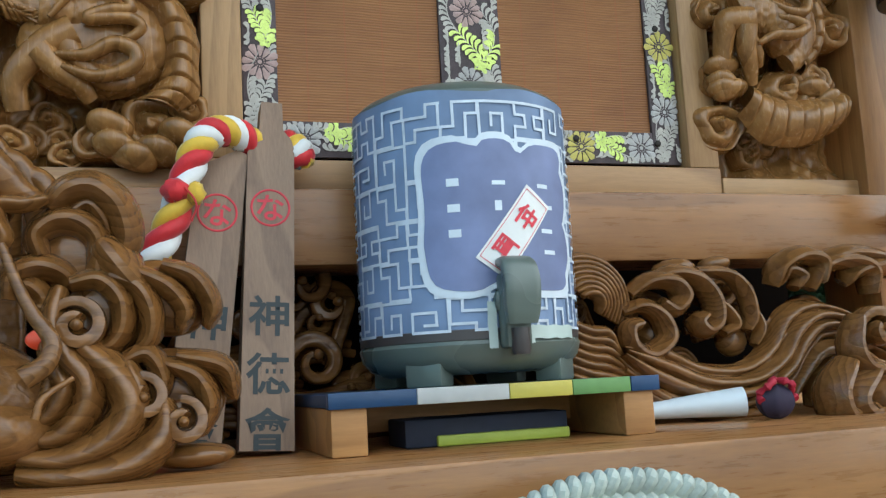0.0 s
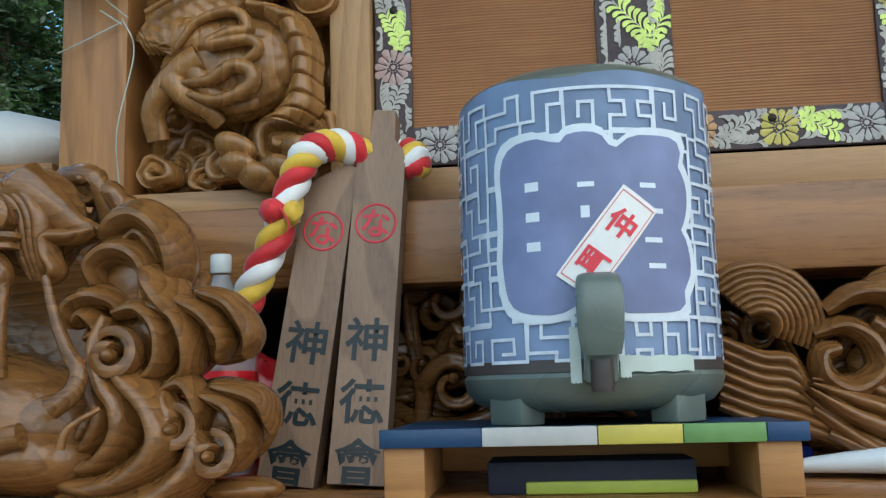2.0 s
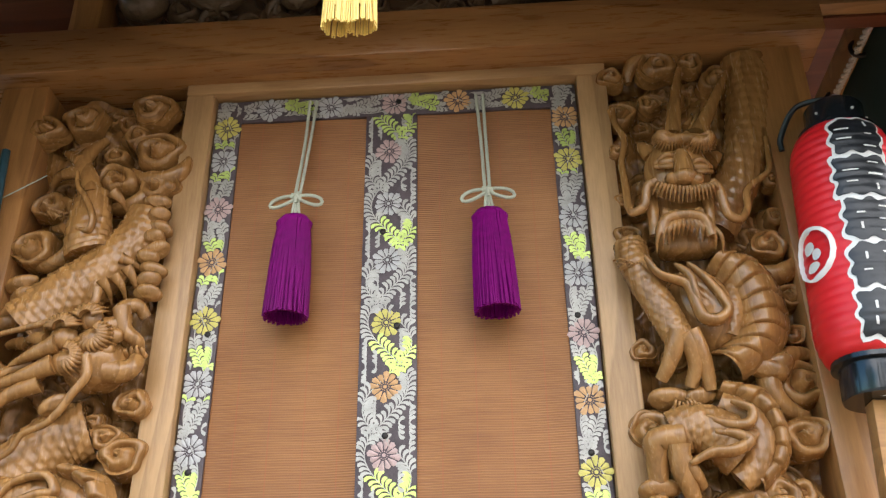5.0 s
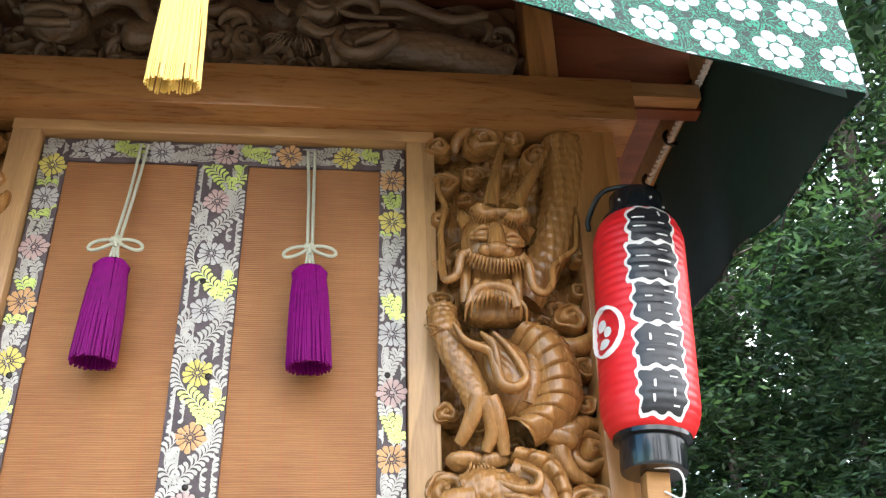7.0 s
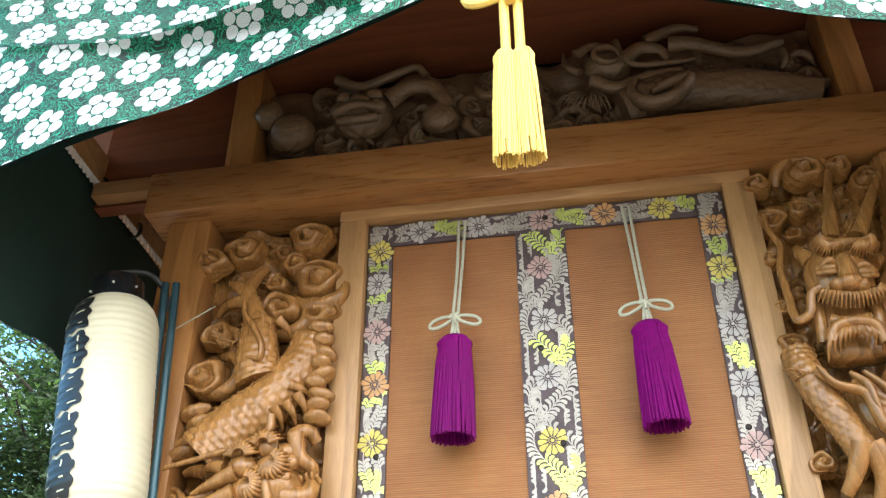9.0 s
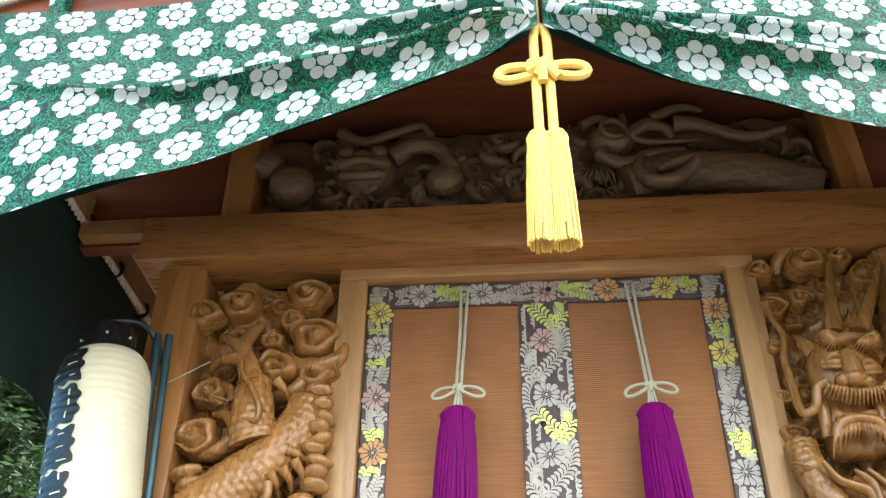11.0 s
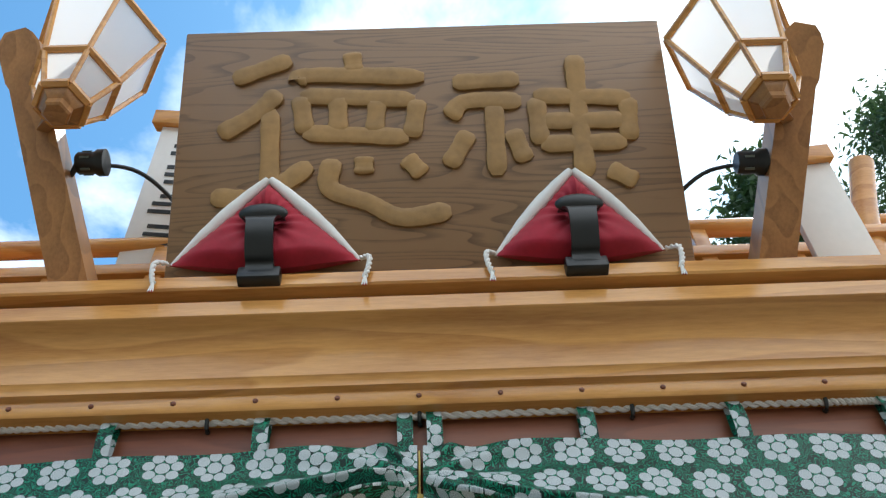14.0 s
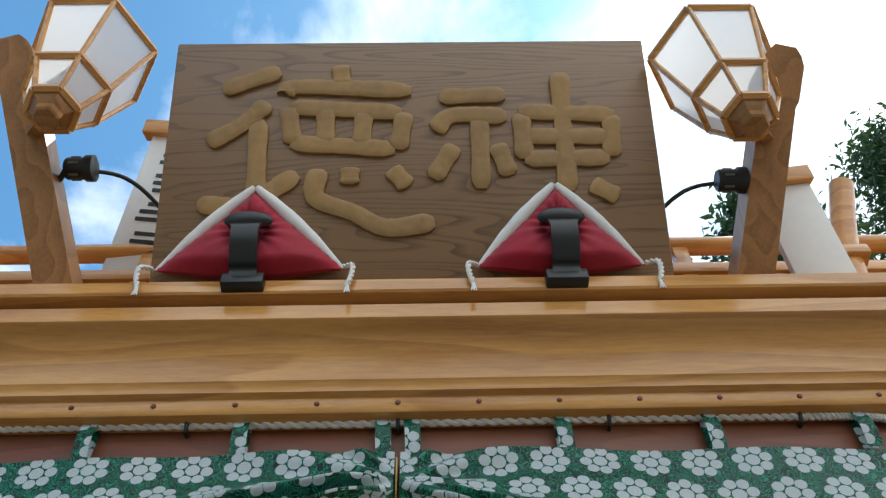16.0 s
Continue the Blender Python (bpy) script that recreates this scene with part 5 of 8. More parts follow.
    for k in range(17):
        t = k / 16
        c = (0.544, 2.509)
        e = (0.642, 2.503)
        x, z = c[0] + (e[0] - c[0]) * t, c[1] + (e[1] - c[1]) * t - 0.010 * math.sin(math.pi * t)
        a = -math.pi / 2 + 1.5 * (t - 0.5)
        rod(head, [(x, -0.118, z + 0.008), (x + 0.010 * math.cos(a), -0.140, z - 0.004), (x + 0.024 * math.cos(a), -0.122, z + 0.026 * math.sin(a))], 0.0062, 0.0012, 8, 6)
    # open mouth: lip, tongue, fringed jaw
    rod(head, lift([(0.547, 2.457), (0.580, 2.446), (0.621, 2.456)], -0.108), 0.010, 0.010, 14, 10)
    rod(head, lift([(0.532, 2.400), (0.546, 2.429), (0.582, 2.438), (0.619, 2.427), (0.630, 2.391)], -0.125), 0.011, 0.011, 24, 10)
    for k in range(13):
        t = k / 12
        c, e = (0.541, 2.417), (0.631, 2.411)
        x, z = c[0] + (e[0] - c[0]) * t, c[1] + (e[1] - c[1]) * t + 0.012 * math.sin(math.pi * t)
        L = 0.020 + 0.030 * abs(2 * t - 1) ** 1.5
        rod(head, [(x, -0.128, z), (x + 0.3 * L * (2 * t - 1), -0.130, z - 0.5 * L), (x + 0.35 * L * (2 * t - 1), -0.108, z - L)], 0.0068, 0.0015, 8, 6)
    for x0, x1 in (((0.531, 2.509), (0.528, 2.417)), ((0.642, 2.500), (0.636, 2.408))):
        rod(head, lift([x0, ((x0[0] + x1[0]) / 2, (x0[1] + x1[1]) / 2), x1], -0.09), 0.014, 0.010, 12, 10)
    # ears, horns, feelers
    rod(head, lift([(0.548, 2.611), (0.536, 2.636), (0.532, 2.664)], -0.08, -0.05), 0.022, 0.012, 12, 10, 0.6)
    rod(head, lift([(0.661, 2.596), (0.681, 2.612), (0.698, 2.628)], -0.08, -0.05), 0.022, 0.004, 12, 10, 0.6)
    rod(head, lift([(0.590, 2.644), (0.603, 2.714), (0.619, 2.788), (0.635, 2.853)], -0.10, -0.055), 0.019, 0.007, 30, 12)
    rod(head, lift([(0.641, 2.645), (0.675, 2.710), (0.710, 2.781), (0.746, 2.851)], -0.10, -0.055), 0.019, 0.006, 30, 12)
    for p in (((0.616, 2.645), (0.633, 2.702)), ((0.628, 2.657), (0.667, 2.756)), ((0.621, 2.670), (0.646, 2.729))):
        rod(head, lift([p[0], ((p[0][0] + p[1][0]) / 2 + 0.004, (p[0][1] + p[1][1]) / 2), p[1]], -0.09, -0.06), 0.009, 0.001, 12)
    rod(head, lift([(0.539, 2.518), (0.520, 2.508), (0.510, 2.470), (0.489, 2.460), (0.483, 2.478), (0.483, 2.513), (0.483, 2.555), (0.483, 2.597), (0.495, 2.663), (0.483, 2.710), (0.483, 2.758)], -0.13, -0.05), 0.0105, 0.006, 80, 10)
    rod(head, lift([(0.643, 2.511), (0.659, 2.491), (0.667, 2.445), (0.691, 2.434), (0.711, 2.461), (0.718, 2.504), (0.741, 2.531), (0.775, 2.563), (0.784, 2.615), (0.790, 2.657)], -0.13, -0.06), 0.0105, 0.005, 80, 10)
    arm = Geo()
    scaly(arm, lift([(0.483, 2.417), (0.485, 2.379), (0.499, 2.326), (0.519, 2.274), (0.536, 2.229), (0.548, 2.194)], -0.055, -0.09), 0.030, 0.026, 0.9, 70, 17, 12, False)
    fringe(arm, (0.483, 2.352), 0.014, 2.7, 4.0, 9, 0.028, -0.085)
    for toe in (((0.545, 2.204), (0.534, 2.175), (0.522, 2.148), (0.508, 2.126)), ((0.554, 2.199), (0.567, 2.170), (0.570, 2.141), (0.559, 2.110)), ((0.564, 2.204), (0.578, 2.170), (0.588, 2.141), (0.594, 2.103))):
        rod(arm, lift(toe, -0.105, -0.07), 0.021, 0.012, 24, 12)
    pouch(arm, [(0.500, 2.357), (0.523, 2.318), (0.568, 2.296), (0.579, 2.260), (0.590, 2.225), (0.616, 2.219), (0.637, 2.239), (0.625, 2.273), (0.603, 2.309), (0.578, 2.340)], -0.115, 0.0095)
    pouch(arm, [(0.552, 2.336), (0.575, 2.308), (0.581, 2.270), (0.589, 2.234)], -0.122, 0.0070, False)
    coil = Geo()
    plates(coil, [(0.602, 2.091), (0.653, 2.072), (0.682, 2.034), (0.676, 1.987), (0.645, 1.948)], [(0.624, 2.128), (0.694, 2.108), (0.725, 2.042), (0.716, 1.970), (0.662, 1.913)], 7, -0.03, 0.055)
    scaly(coil, lift([(0.605, 2.075), (0.650, 2.051), (0.666, 2.008), (0.647, 1.958), (0.619, 1.935)], -0.07), 0.022, 0.022, 0.8, 50, 11, 10, False)
    scaly(coil, lift([(0.513, 2.021), (0.553, 2.030), (0.595, 2.017), (0.633, 1.984)], -0.07), 0.038, 0.046, 0.8, 50, 9, 14, False)
    fringe(coil, (0.543, 2.057), 0.026, 1.2, 2.2, 7, 0.026, -0.075)
    pouch(coil, [(0.570, 2.042), (0.606, 2.025), (0.640, 2.025), (0.650, 2.051), (0.618, 2.069)], -0.105, 0.0085, False)
    pouch(coil, [(0.532, 1.957), (0.569, 1.975), (0.607, 1.977), (0.636, 1.992), (0.617, 2.006), (0.582, 2.013)], -0.108, 0.0095, False)
    rod(coil, lift([(0.531, 2.010), (0.486, 2.007), (0.483, 1.984), (0.483, 1.952), (0.483, 1.914)], -0.09, -0.05), 0.027, 0.016, 30, 12)
    rod(coil, lift([(0.519, 1.995), (0.520, 1.954), (0.532, 1.924), (0.543, 1.894)], -0.095, -0.06), 0.022, 0.013, 24, 12)
    rod(coil, lift([(0.516, 1.980), (0.540, 1.948), (0.556, 1.928)], -0.095, -0.07), 0.018, 0.010, 20, 12)
    plates(coil, [(0.536, 1.894), (0.580, 1.876), (0.630, 1.866), (0.696, 1.873), (0.753, 1.890)], [(0.511, 1.833), (0.551, 1.785), (0.622, 1.773), (0.688, 1.789), (0.743, 1.814)], 7, -0.03, 0.06)
    carve_parts(th, panel_ground(0.478, 0.795, 1.716, 2.894, 8), clouds, (("cloud_tongue", tongues), ("scaled_body", body), ("limb", arm), ("dragon_head", head), ("belly_coil", coil)), lips)


th = thing("dragon_carving", "brown keyaki wood relief of a coiling dragon among clouds", "carving", "dragon panels", (-0.64, 0.0, 1.716))
left_dragon(th)
th = thing("dragon_carving", "brown keyaki wood relief of a dragon facing forward", "carving", "dragon panels", (0.64, 0.0, 1.716))
right_dragon(th)


def frieze(th):
    g = Geo()
    rg = random.Random(11)
    g.grid(lambda u, v: (-0.715 + 1.43 * u, 0.055 - 0.035 * ease(noise.noise(Vector((u * 16, 2, v * 5))) + 0.5), 3.02 + 0.36 * v), 140, 40)
    part("relief_ground", g, M_carve_old, th, angle=60)
    g = Geo()
    for k in range(58):
        x, z = -0.68 + 1.36 * (k + rg.uniform(0, 0.9)) / 58, rg.uniform(3.05, 3.33)
        cloud(g, (x, z), rg.uniform(0.026, 0.055), rg.choice((-1, 1)), rg.uniform(0, 6), rg.uniform(0.015, 0.04), 0.8, 1.8)
        a = rg.uniform(0, 6.28)
        crescent(g, (x + 0.02, z), rg.uniform(0.030, 0.045), a, a + rg.uniform(2.2, 3.6), rg.uniform(0.005, 0.025), 0.34)
    tagged(part("cloud_scroll", g, M_carve_old, th, angle=60), kind="stuff")
    # lion mask with open mouth, paw and ball
    g = Geo()
    c = (-0.437, 3.202)
    g.ball((c[0], -0.03, c[1]), (0.080, 0.055, 0.066), 24, 18, None, lambda t, a: 1 + 0.05 * math.sin(7 * a) * math.sin(4 * t))
    for dx, dz, r in ((-0.040, 0.028, 0.022), (0.040, 0.028, 0.022), (0.0, 0.008, 0.030), (-0.048, -0.012, 0.026), (0.048, -0.012, 0.026)):
        g.ball((c[0] + dx, -0.075, c[1] + dz), (r, r * 0.8, r * 0.8), 14, 10)
    rod(g, lift([(c[0] - 0.055, c[1] - 0.020), (c[0], c[1] - 0.010), (c[0] + 0.055, c[1] - 0.020)], -0.085), 0.011, 0.011, 16, 10)
    rod(g, lift([(c[0] - 0.050, c[1] - 0.048), (c[0], c[1] - 0.056), (c[0] + 0.050, c[1] - 0.048)], -0.078), 0.013, 0.013, 16, 10)
    for k in range(9):
        a = 0.3 + 2.5 * k / 8
        crescent(g, (c[0] + 0.085 * math.cos(a), c[1] + 0.062 * math.sin(a)), 0.020, a, a + 3.6, -0.035, 0.35)
    part("lion_mask", g, M_carve_old, th, angle=60)
    g = Geo()
    for p, r in (((-0.623, 3.172), 0.060), ((-0.233, 3.166), 0.050), ((-0.691, 3.241), 0.045)):
        g.ball((p[0], -0.03, p[1]), (r, r * 0.8, r * 0.9), 22, 16, None, lambda t, a: 1 + 0.03 * math.sin(5 * a))
    rod(g, lift([(-0.506, 3.327), (-0.443, 3.285), (-0.370, 3.305), (-0.296, 3.332), (-0.266, 3.300)], -0.05), 0.016, 0.010, 30, 10)
    rod(g, lift([(-0.366, 3.227), (-0.309, 3.263), (-0.250, 3.251), (-0.205, 3.183)], -0.05), 0.026, 0.018, 30, 12)
    carve_pieces("lion_limb", g, th, M_carve_old)
    # long-jawed serpent with a scaled coil
    g = Geo()
    scaly(g, lift([(0.217, 3.129), (0.290, 3.154), (0.360, 3.160), (0.50, 3.15), (0.58, 3.13), (0.68, 3.10)], -0.03, -0.02), 0.052, 0.046, 0.8, 60, 16, 14, False)
    pouch(g, [(0.257, 3.179), (0.242, 3.128), (0.275, 3.088), (0.338, 3.098), (0.380, 3.150), (0.330, 3.143), (0.289, 3.126)], -0.078, 0.014, False)
    part("scaled_coil", g, M_carve_old, th, angle=60)
    g = Geo()
    c = (0.194, 3.265)
    g.ball((c[0], -0.035, c[1]), (0.060, 0.045, 0.045), 22, 16, None, lambda t, a: 1 + 0.06 * math.sin(6 * a))
    crescent(g, c, 0.030, 0.0, 6.0, -0.075, 0.28)
    for pts, r0, r1 in (([(0.222, 3.328), (0.234, 3.274), (0.271, 3.238), (0.357, 3.238), (0.408, 3.248)], 0.010, 0.005), ([(0.153, 3.205), (0.207, 3.170), (0.280, 3.196), (0.367, 3.211)], 0.018, 0.012),
                        ([(0.230, 3.255), (0.277, 3.292), (0.326, 3.282), (0.344, 3.250)], 0.020, 0.010), ([(0.294, 3.315), (0.371, 3.347), (0.429, 3.345)], 0.016, 0.008), ([(0.117, 3.299), (0.163, 3.321), (0.213, 3.309)], 0.014, 0.008),
                        ([(0.349, 3.293), (0.406, 3.286), (0.52, 3.24), (0.62, 3.27)], 0.022, 0.010), ([(0.127, 3.235), (0.093, 3.265), (0.089, 3.314)], 0.012, 0.004)):
        rod(g, lift(pts, -0.06, -0.05), r0, r1, 36, 10)
    e = (0.136, 3.160)
    fringe(g, e, 0.030, 3.3, 5.0, 10, 0.052, -0.05)
    part("serpent_head", g, M_carve_old, th, angle=60)


th = thing("frieze_carving", "dark aged wood frieze carved with a lion and serpent", "carving", base=(0, 0, 3.022))
frieze(th)


# ---- wave carvings on the ledge ----
def band(g, pts, r0, r1, n=40, flat=0.75):
    P = spline(pts, n)
    g.tube(P, [r0 + (r1 - r0) * i / n for i in range(n + 1)], 16, flat, bump=chisel)


def chisel(u, a):
    """A rounded bar with grooves cut along it."""
    c, s = abs(math.cos(a)), abs(math.sin(a))
    return (c ** 4 + s ** 4) ** (-1 / 4) * (1 - 0.10 * max(0.0, math.cos(5 * a - 2.5 * math.pi)) ** 2)


def curl(g, path, x, z, r, y, hand, ph, w0, w1, turns=1.2, flat=0.9):
    """A wave band that runs along a path and rolls up at its end."""
    pts = [Vector(p) for p in path]
    n = 30
    for i in range(n + 1):
        t = i / n
        a = ph + hand * 2 * math.pi * turns * t
        q = r * (1 - 0.72 * t)
        pts.append(Vector((x + q * math.cos(a), y - 0.045 * t, z + q * math.sin(a))))
    P = spline(pts[:len(path)] + pts[len(path)::3], 70)
    w0, w1 = w0 * 0.66, w1 * 0.66
    g.tube(P, [(w0 + (w1 - w0) * ease(i / 70)) * (0.55 + 0.45 * math.sin(math.pi * min(1, 0.18 + 0.82 * i / 70)) ** 0.7 + 0.12) for i in range(71)], 20, flat * 2.1, bump=chisel)
    e = P[-1]
    g.ball((e.x, e.y - 0.004, e.z), (w1 * 1.15, w1 * 2.0, w1 * 1.15), 12, 10)


def keel(u, a):
    """A section with a sharp crest in front and full shoulders behind."""
    p = 1.22 if math.sin(a) > 0 else 3.0
    return (abs(math.cos(a)) ** p + abs(math.sin(a)) ** p) ** (-1 / p)


def blade(g, pts, w, y, y1=None, n=44, deep=2.0, tip=0.25):
    """A carved ridge: a narrow rounded wall along a line, thinning to both ends."""
    P = spline(lift(pts, y, y1), n)
    g.tube(P, [1.45 * w * (tip + (1 - tip) * math.sin(math.pi * (0.04 + 0.92 * i / n)) ** 0.55) for i in range(n + 1)], 18, deep, bump=keel)


def scroll(g, c, r, w, y, hand, ph, turns=1.25):
    """A wave crest rolled up into a spiral with a button at its heart."""
    pts = []
    n = 40
    for i in range(n + 1):
        t = i / n
        a = ph + hand * 2 * math.pi * turns * t
        q = r * (1 - 0.74 * t)
        pts.append((c[0] + q * math.cos(a), y - 0.020 * t, c[1] + q * math.sin(a)))
    g.tube(pts, [w * (0.75 + 0.35 * math.sin(math.pi * i / n)) for i in range(n + 1)], 14, 2.2, bump=chisel)
    g.ball((c[0], y - 0.026, c[1]), (r * 0.27, w * 2.0, r * 0.27), 14, 10)
    g.ball((c[0], y + w * 1.6, c[1]), (r, w * 1.2, r), 18, 10)


def mound(g, c, rx, ry, rz, y, turn=0.0, bump=None):
    g.ball((c[0], y, c[1]), (rx, ry, rz), 30, 20, Euler((0, -turn, 0)).to_matrix(), bump)


th = thing("catfish_carving", "carved brown wooden catfish under a draped form and staff", "carving", base=(-0.85, -0.35, 1.276))
g = Geo()
mound(g, (-0.851, 1.379), 0.190, 0.115, 0.088, -0.335, -0.10)
mound(g, (-1.011, 1.400), 0.17, 0.11, 0.10, -0.32)
mound(g, (-0.756, 1.340), 0.090, 0.095, 0.048, -0.35, -0.1)
carve_pieces("fish_body", g, th)
c = (-0.811, 1.383)
g = Geo().tube([(c[0] + 0.0125 * math.cos(a), -0.447, c[1] + 0.0135 * math.sin(a)) for a in [2 * math.pi * i / 20 for i in range(21)]], 0.0042, 8, caps=False)
g.ball((c[0], -0.444, c[1]), 0.0085, 12, 10)
part("fish_eye", g, M_carve_h, th)
for pts, r0, r1, ya, yb in (([(-0.726, 1.365), (-0.754, 1.357), (-0.774, 1.337), (-0.794, 1.319), (-0.830, 1.325), (-0.870, 1.335), (-0.914, 1.334)], 0.014, 0.009, -0.445, -0.44),
                            ([(-0.699, 1.392), (-0.676, 1.408), (-0.671, 1.432), (-0.689, 1.460), (-0.707, 1.496), (-0.724, 1.541)], 0.013, 0.005, -0.435, -0.41),
                            ([(-0.687, 1.349), (-0.679, 1.371), (-0.650, 1.391)], 0.005, 0.003, -0.435, -0.42)):
    g = Geo()
    rod(g, lift(pts, ya, yb), r0, r1, 50, 12)
    part("feeler", g, M_carve_h, th)
g = Geo()
# heavy robe over rounded knees, its sleeve drawn to a point
mound(g, (-0.890, 1.621), 0.115, 0.070, 0.058, -0.33, 0.12, lambda t, a: 1 + 0.025 * math.sin(6 * a + 2 * t))
mound(g, (-0.776, 1.617), 0.062, 0.062, 0.068, -0.345, 0.3, lambda t, a: 1 + 0.03 * math.sin(4 * a + t))
mound(g, (-0.998, 1.651), 0.12, 0.07, 0.08, -0.31)
mound(g, (-0.913, 1.572), 0.056, 0.048, 0.048, -0.375, 0.0, lambda t, a: 1 + 0.04 * math.sin(5 * a + 3 * t))
g.tube(spline(lift([(-0.774, 1.655), (-0.740, 1.629), (-0.710, 1.606), (-0.679, 1.597)], -0.385, -0.36), 24), [0.034 * (1 - 0.80 * (i / 24) ** 1.3) for i in range(25)], 16, 0.9)
blade(g, [(-0.679, 1.597), (-0.703, 1.590), (-0.730, 1.589), (-0.731, 1.570), (-0.723, 1.550), (-0.736, 1.537)], 0.008, -0.385)
for k in range(4):
    blade(g, [(-0.804 + 0.0105 * k, 1.651 + 0.0025 * k), (-0.772 + 0.0098 * k, 1.621 - 0.0007 * k), (-0.761 + 0.0073 * k, 1.579 - 0.0005 * k), (-0.753 + 0.0058 * k, 1.542 - 0.0005 * k)], 0.008, -0.402, -0.385, 30, 1.2)
for k in range(4):
    blade(g, [(-0.917 + 0.0203 * k, 1.652 - 0.0015 * k), (-0.904 + 0.0218 * k, 1.629 - 0.0015 * k), (-0.888 + 0.0185 * k, 1.605 - 0.0012 * k)], 0.008, -0.40, -0.40, 24, 0.9)
carve_pieces("draped_form", g, th)
g = Geo()
for k in range(4):
    blade(g, [(-0.805 + 0.0003 * k, 1.565 - 0.0097 * k), (-0.789 + 0.0003 * k, 1.567 - 0.0097 * k), (-0.778 + 0.0003 * k, 1.560 - 0.0098 * k)], 0.0058, -0.428, None, 14, 1.3, 0.7)
mound(g, (-0.790, 1.545), 0.026, 0.024, 0.030, -0.41)
part("cuff", g, M_carve_h, th)
g = Geo()
rod(g, lift([(-0.776, 1.553), (-0.775, 1.477), (-0.775, 1.429)], -0.412, -0.408), 0.0105, 0.0085, 12, 14)
part("staff", g, M_carve_h, th)
c = (-0.775, 1.610)
g = Geo().lathe([(0.004, -0.016), (0.018, -0.016), (0.0205, -0.013), (0.0205, 0.018), (0.016, 0.021)], 26)
M = Matrix.Translation((c[0], -0.428, c[1])) @ Matrix.Rotation(radians(90), 4, "X") @ Matrix.Rotation(radians(6), 4, "Y")
g.v = [tuple(M @ Vector(p)) for p in g.v]
part("staff_head", g, M_carve_h, th)
c = (-0.775, 1.582)
g = Geo().lathe([(0.013, -0.010), (0.020, -0.008), (0.020, -0.003), (0.015, 0.0), (0.022, 0.004), (0.022, 0.010), (0.013, 0.013)], 20, (c[0], -0.415, c[1]))
part("staff_collar", g, M_carve_h, th)
part("pupil", Geo().ball((-0.775, -0.446, 1.610), (0.004, 0.003, 0.004), 10, 8), M_dark, th)

th = thing("wave_carving", "carved brown wooden waves with rolled crests on the ledge", "carving", "wave carvings", (-0.60, -0.34, 1.276))
g = Geo()
for pts, w in (([(-0.710, 1.290), (-0.654, 1.284), (-0.593, 1.292), (-0.558, 1.321), (-0.553, 1.361)], 0.017), ([(-0.708, 1.307), (-0.661, 1.303), (-0.616, 1.319), (-0.591, 1.352), (-0.603, 1.390), (-0.637, 1.422), (-0.662, 1.455)], 0.017),
               ([(-0.699, 1.324), (-0.665, 1.329), (-0.639, 1.358), (-0.639, 1.391), (-0.658, 1.417), (-0.673, 1.456), (-0.666, 1.494)], 0.015), ([(-0.693, 1.338), (-0.672, 1.357), (-0.661, 1.382), (-0.672, 1.404), (-0.683, 1.430)], 0.012),
               ([(-0.695, 1.351), (-0.681, 1.370), (-0.677, 1.392)], 0.009), ([(-0.593, 1.408), (-0.583, 1.371), (-0.586, 1.334)], 0.010)):
    blade(g, pts, w, -0.375, -0.365, 50, 2.2, 0.35)
carve_pieces("fold", g, th)
g = Geo()
mound(g, (-0.644, 1.339), 0.068, 0.045, 0.062, -0.330, 0.3)
mound(g, (-0.616, 1.475), 0.075, 0.040, 0.060, -0.325, -0.2)
mound(g, (-0.552, 1.485), 0.055, 0.036, 0.040, -0.325, -0.7, lambda t, a: 1 + 0.05 * abs(math.sin(3 * t)))
mound(g, (-0.536, 1.372), 0.060, 0.034, 0.052, -0.325, -0.25)
mound(g, (-0.520, 1.293), 0.052, 0.035, 0.016, -0.325)
mound(g, (-0.652, 1.537), 0.048, 0.034, 0.056, -0.320, 0.5)
carve_pieces("wave_body", g, th)
g = Geo()
scroll(g, (-0.647, 1.450), 0.030, 0.0085, -0.382, -1, 2.3, 1.2)
part("rolled_crest", g, M_carve_h, th)
for pts, w in (([(-0.655, 1.500), (-0.624, 1.504), (-0.601, 1.482), (-0.598, 1.450), (-0.612, 1.429), (-0.627, 1.440)], 0.011), ([(-0.613, 1.508), (-0.582, 1.495), (-0.567, 1.467), (-0.567, 1.439), (-0.580, 1.421)], 0.011),
               ([(-0.582, 1.513), (-0.548, 1.495), (-0.528, 1.469), (-0.532, 1.444)], 0.010), ([(-0.555, 1.521), (-0.518, 1.506), (-0.497, 1.474), (-0.500, 1.448)], 0.010)):
    g = Geo()
    blade(g, pts, w, -0.372, -0.355, 36, 2.2, 0.4)
    part("crest_band", g, M_carve_h, th)
for c, r, ph in (((-0.577, 1.366), 0.026, 1.9), ((-0.533, 1.336), 0.026, 1.6)):
    g = Geo()
    scroll(g, c, r, 0.0078, -0.375, -1, ph, 1.1)
    part("rolled_crest", g, M_carve_h, th)
for pts, w in (([(-0.603, 1.407), (-0.572, 1.417), (-0.554, 1.389), (-0.558, 1.361)], 0.010), ([(-0.552, 1.404), (-0.516, 1.388), (-0.501, 1.354), (-0.513, 1.321)], 0.011), ([(-0.539, 1.413), (-0.486, 1.398), (-0.471, 1.362)], 0.010)):
    g = Geo()
    blade(g, pts, w, -0.365, -0.355, 30, 2.2, 0.45)
    part("crest_band", g, M_carve_h, th)
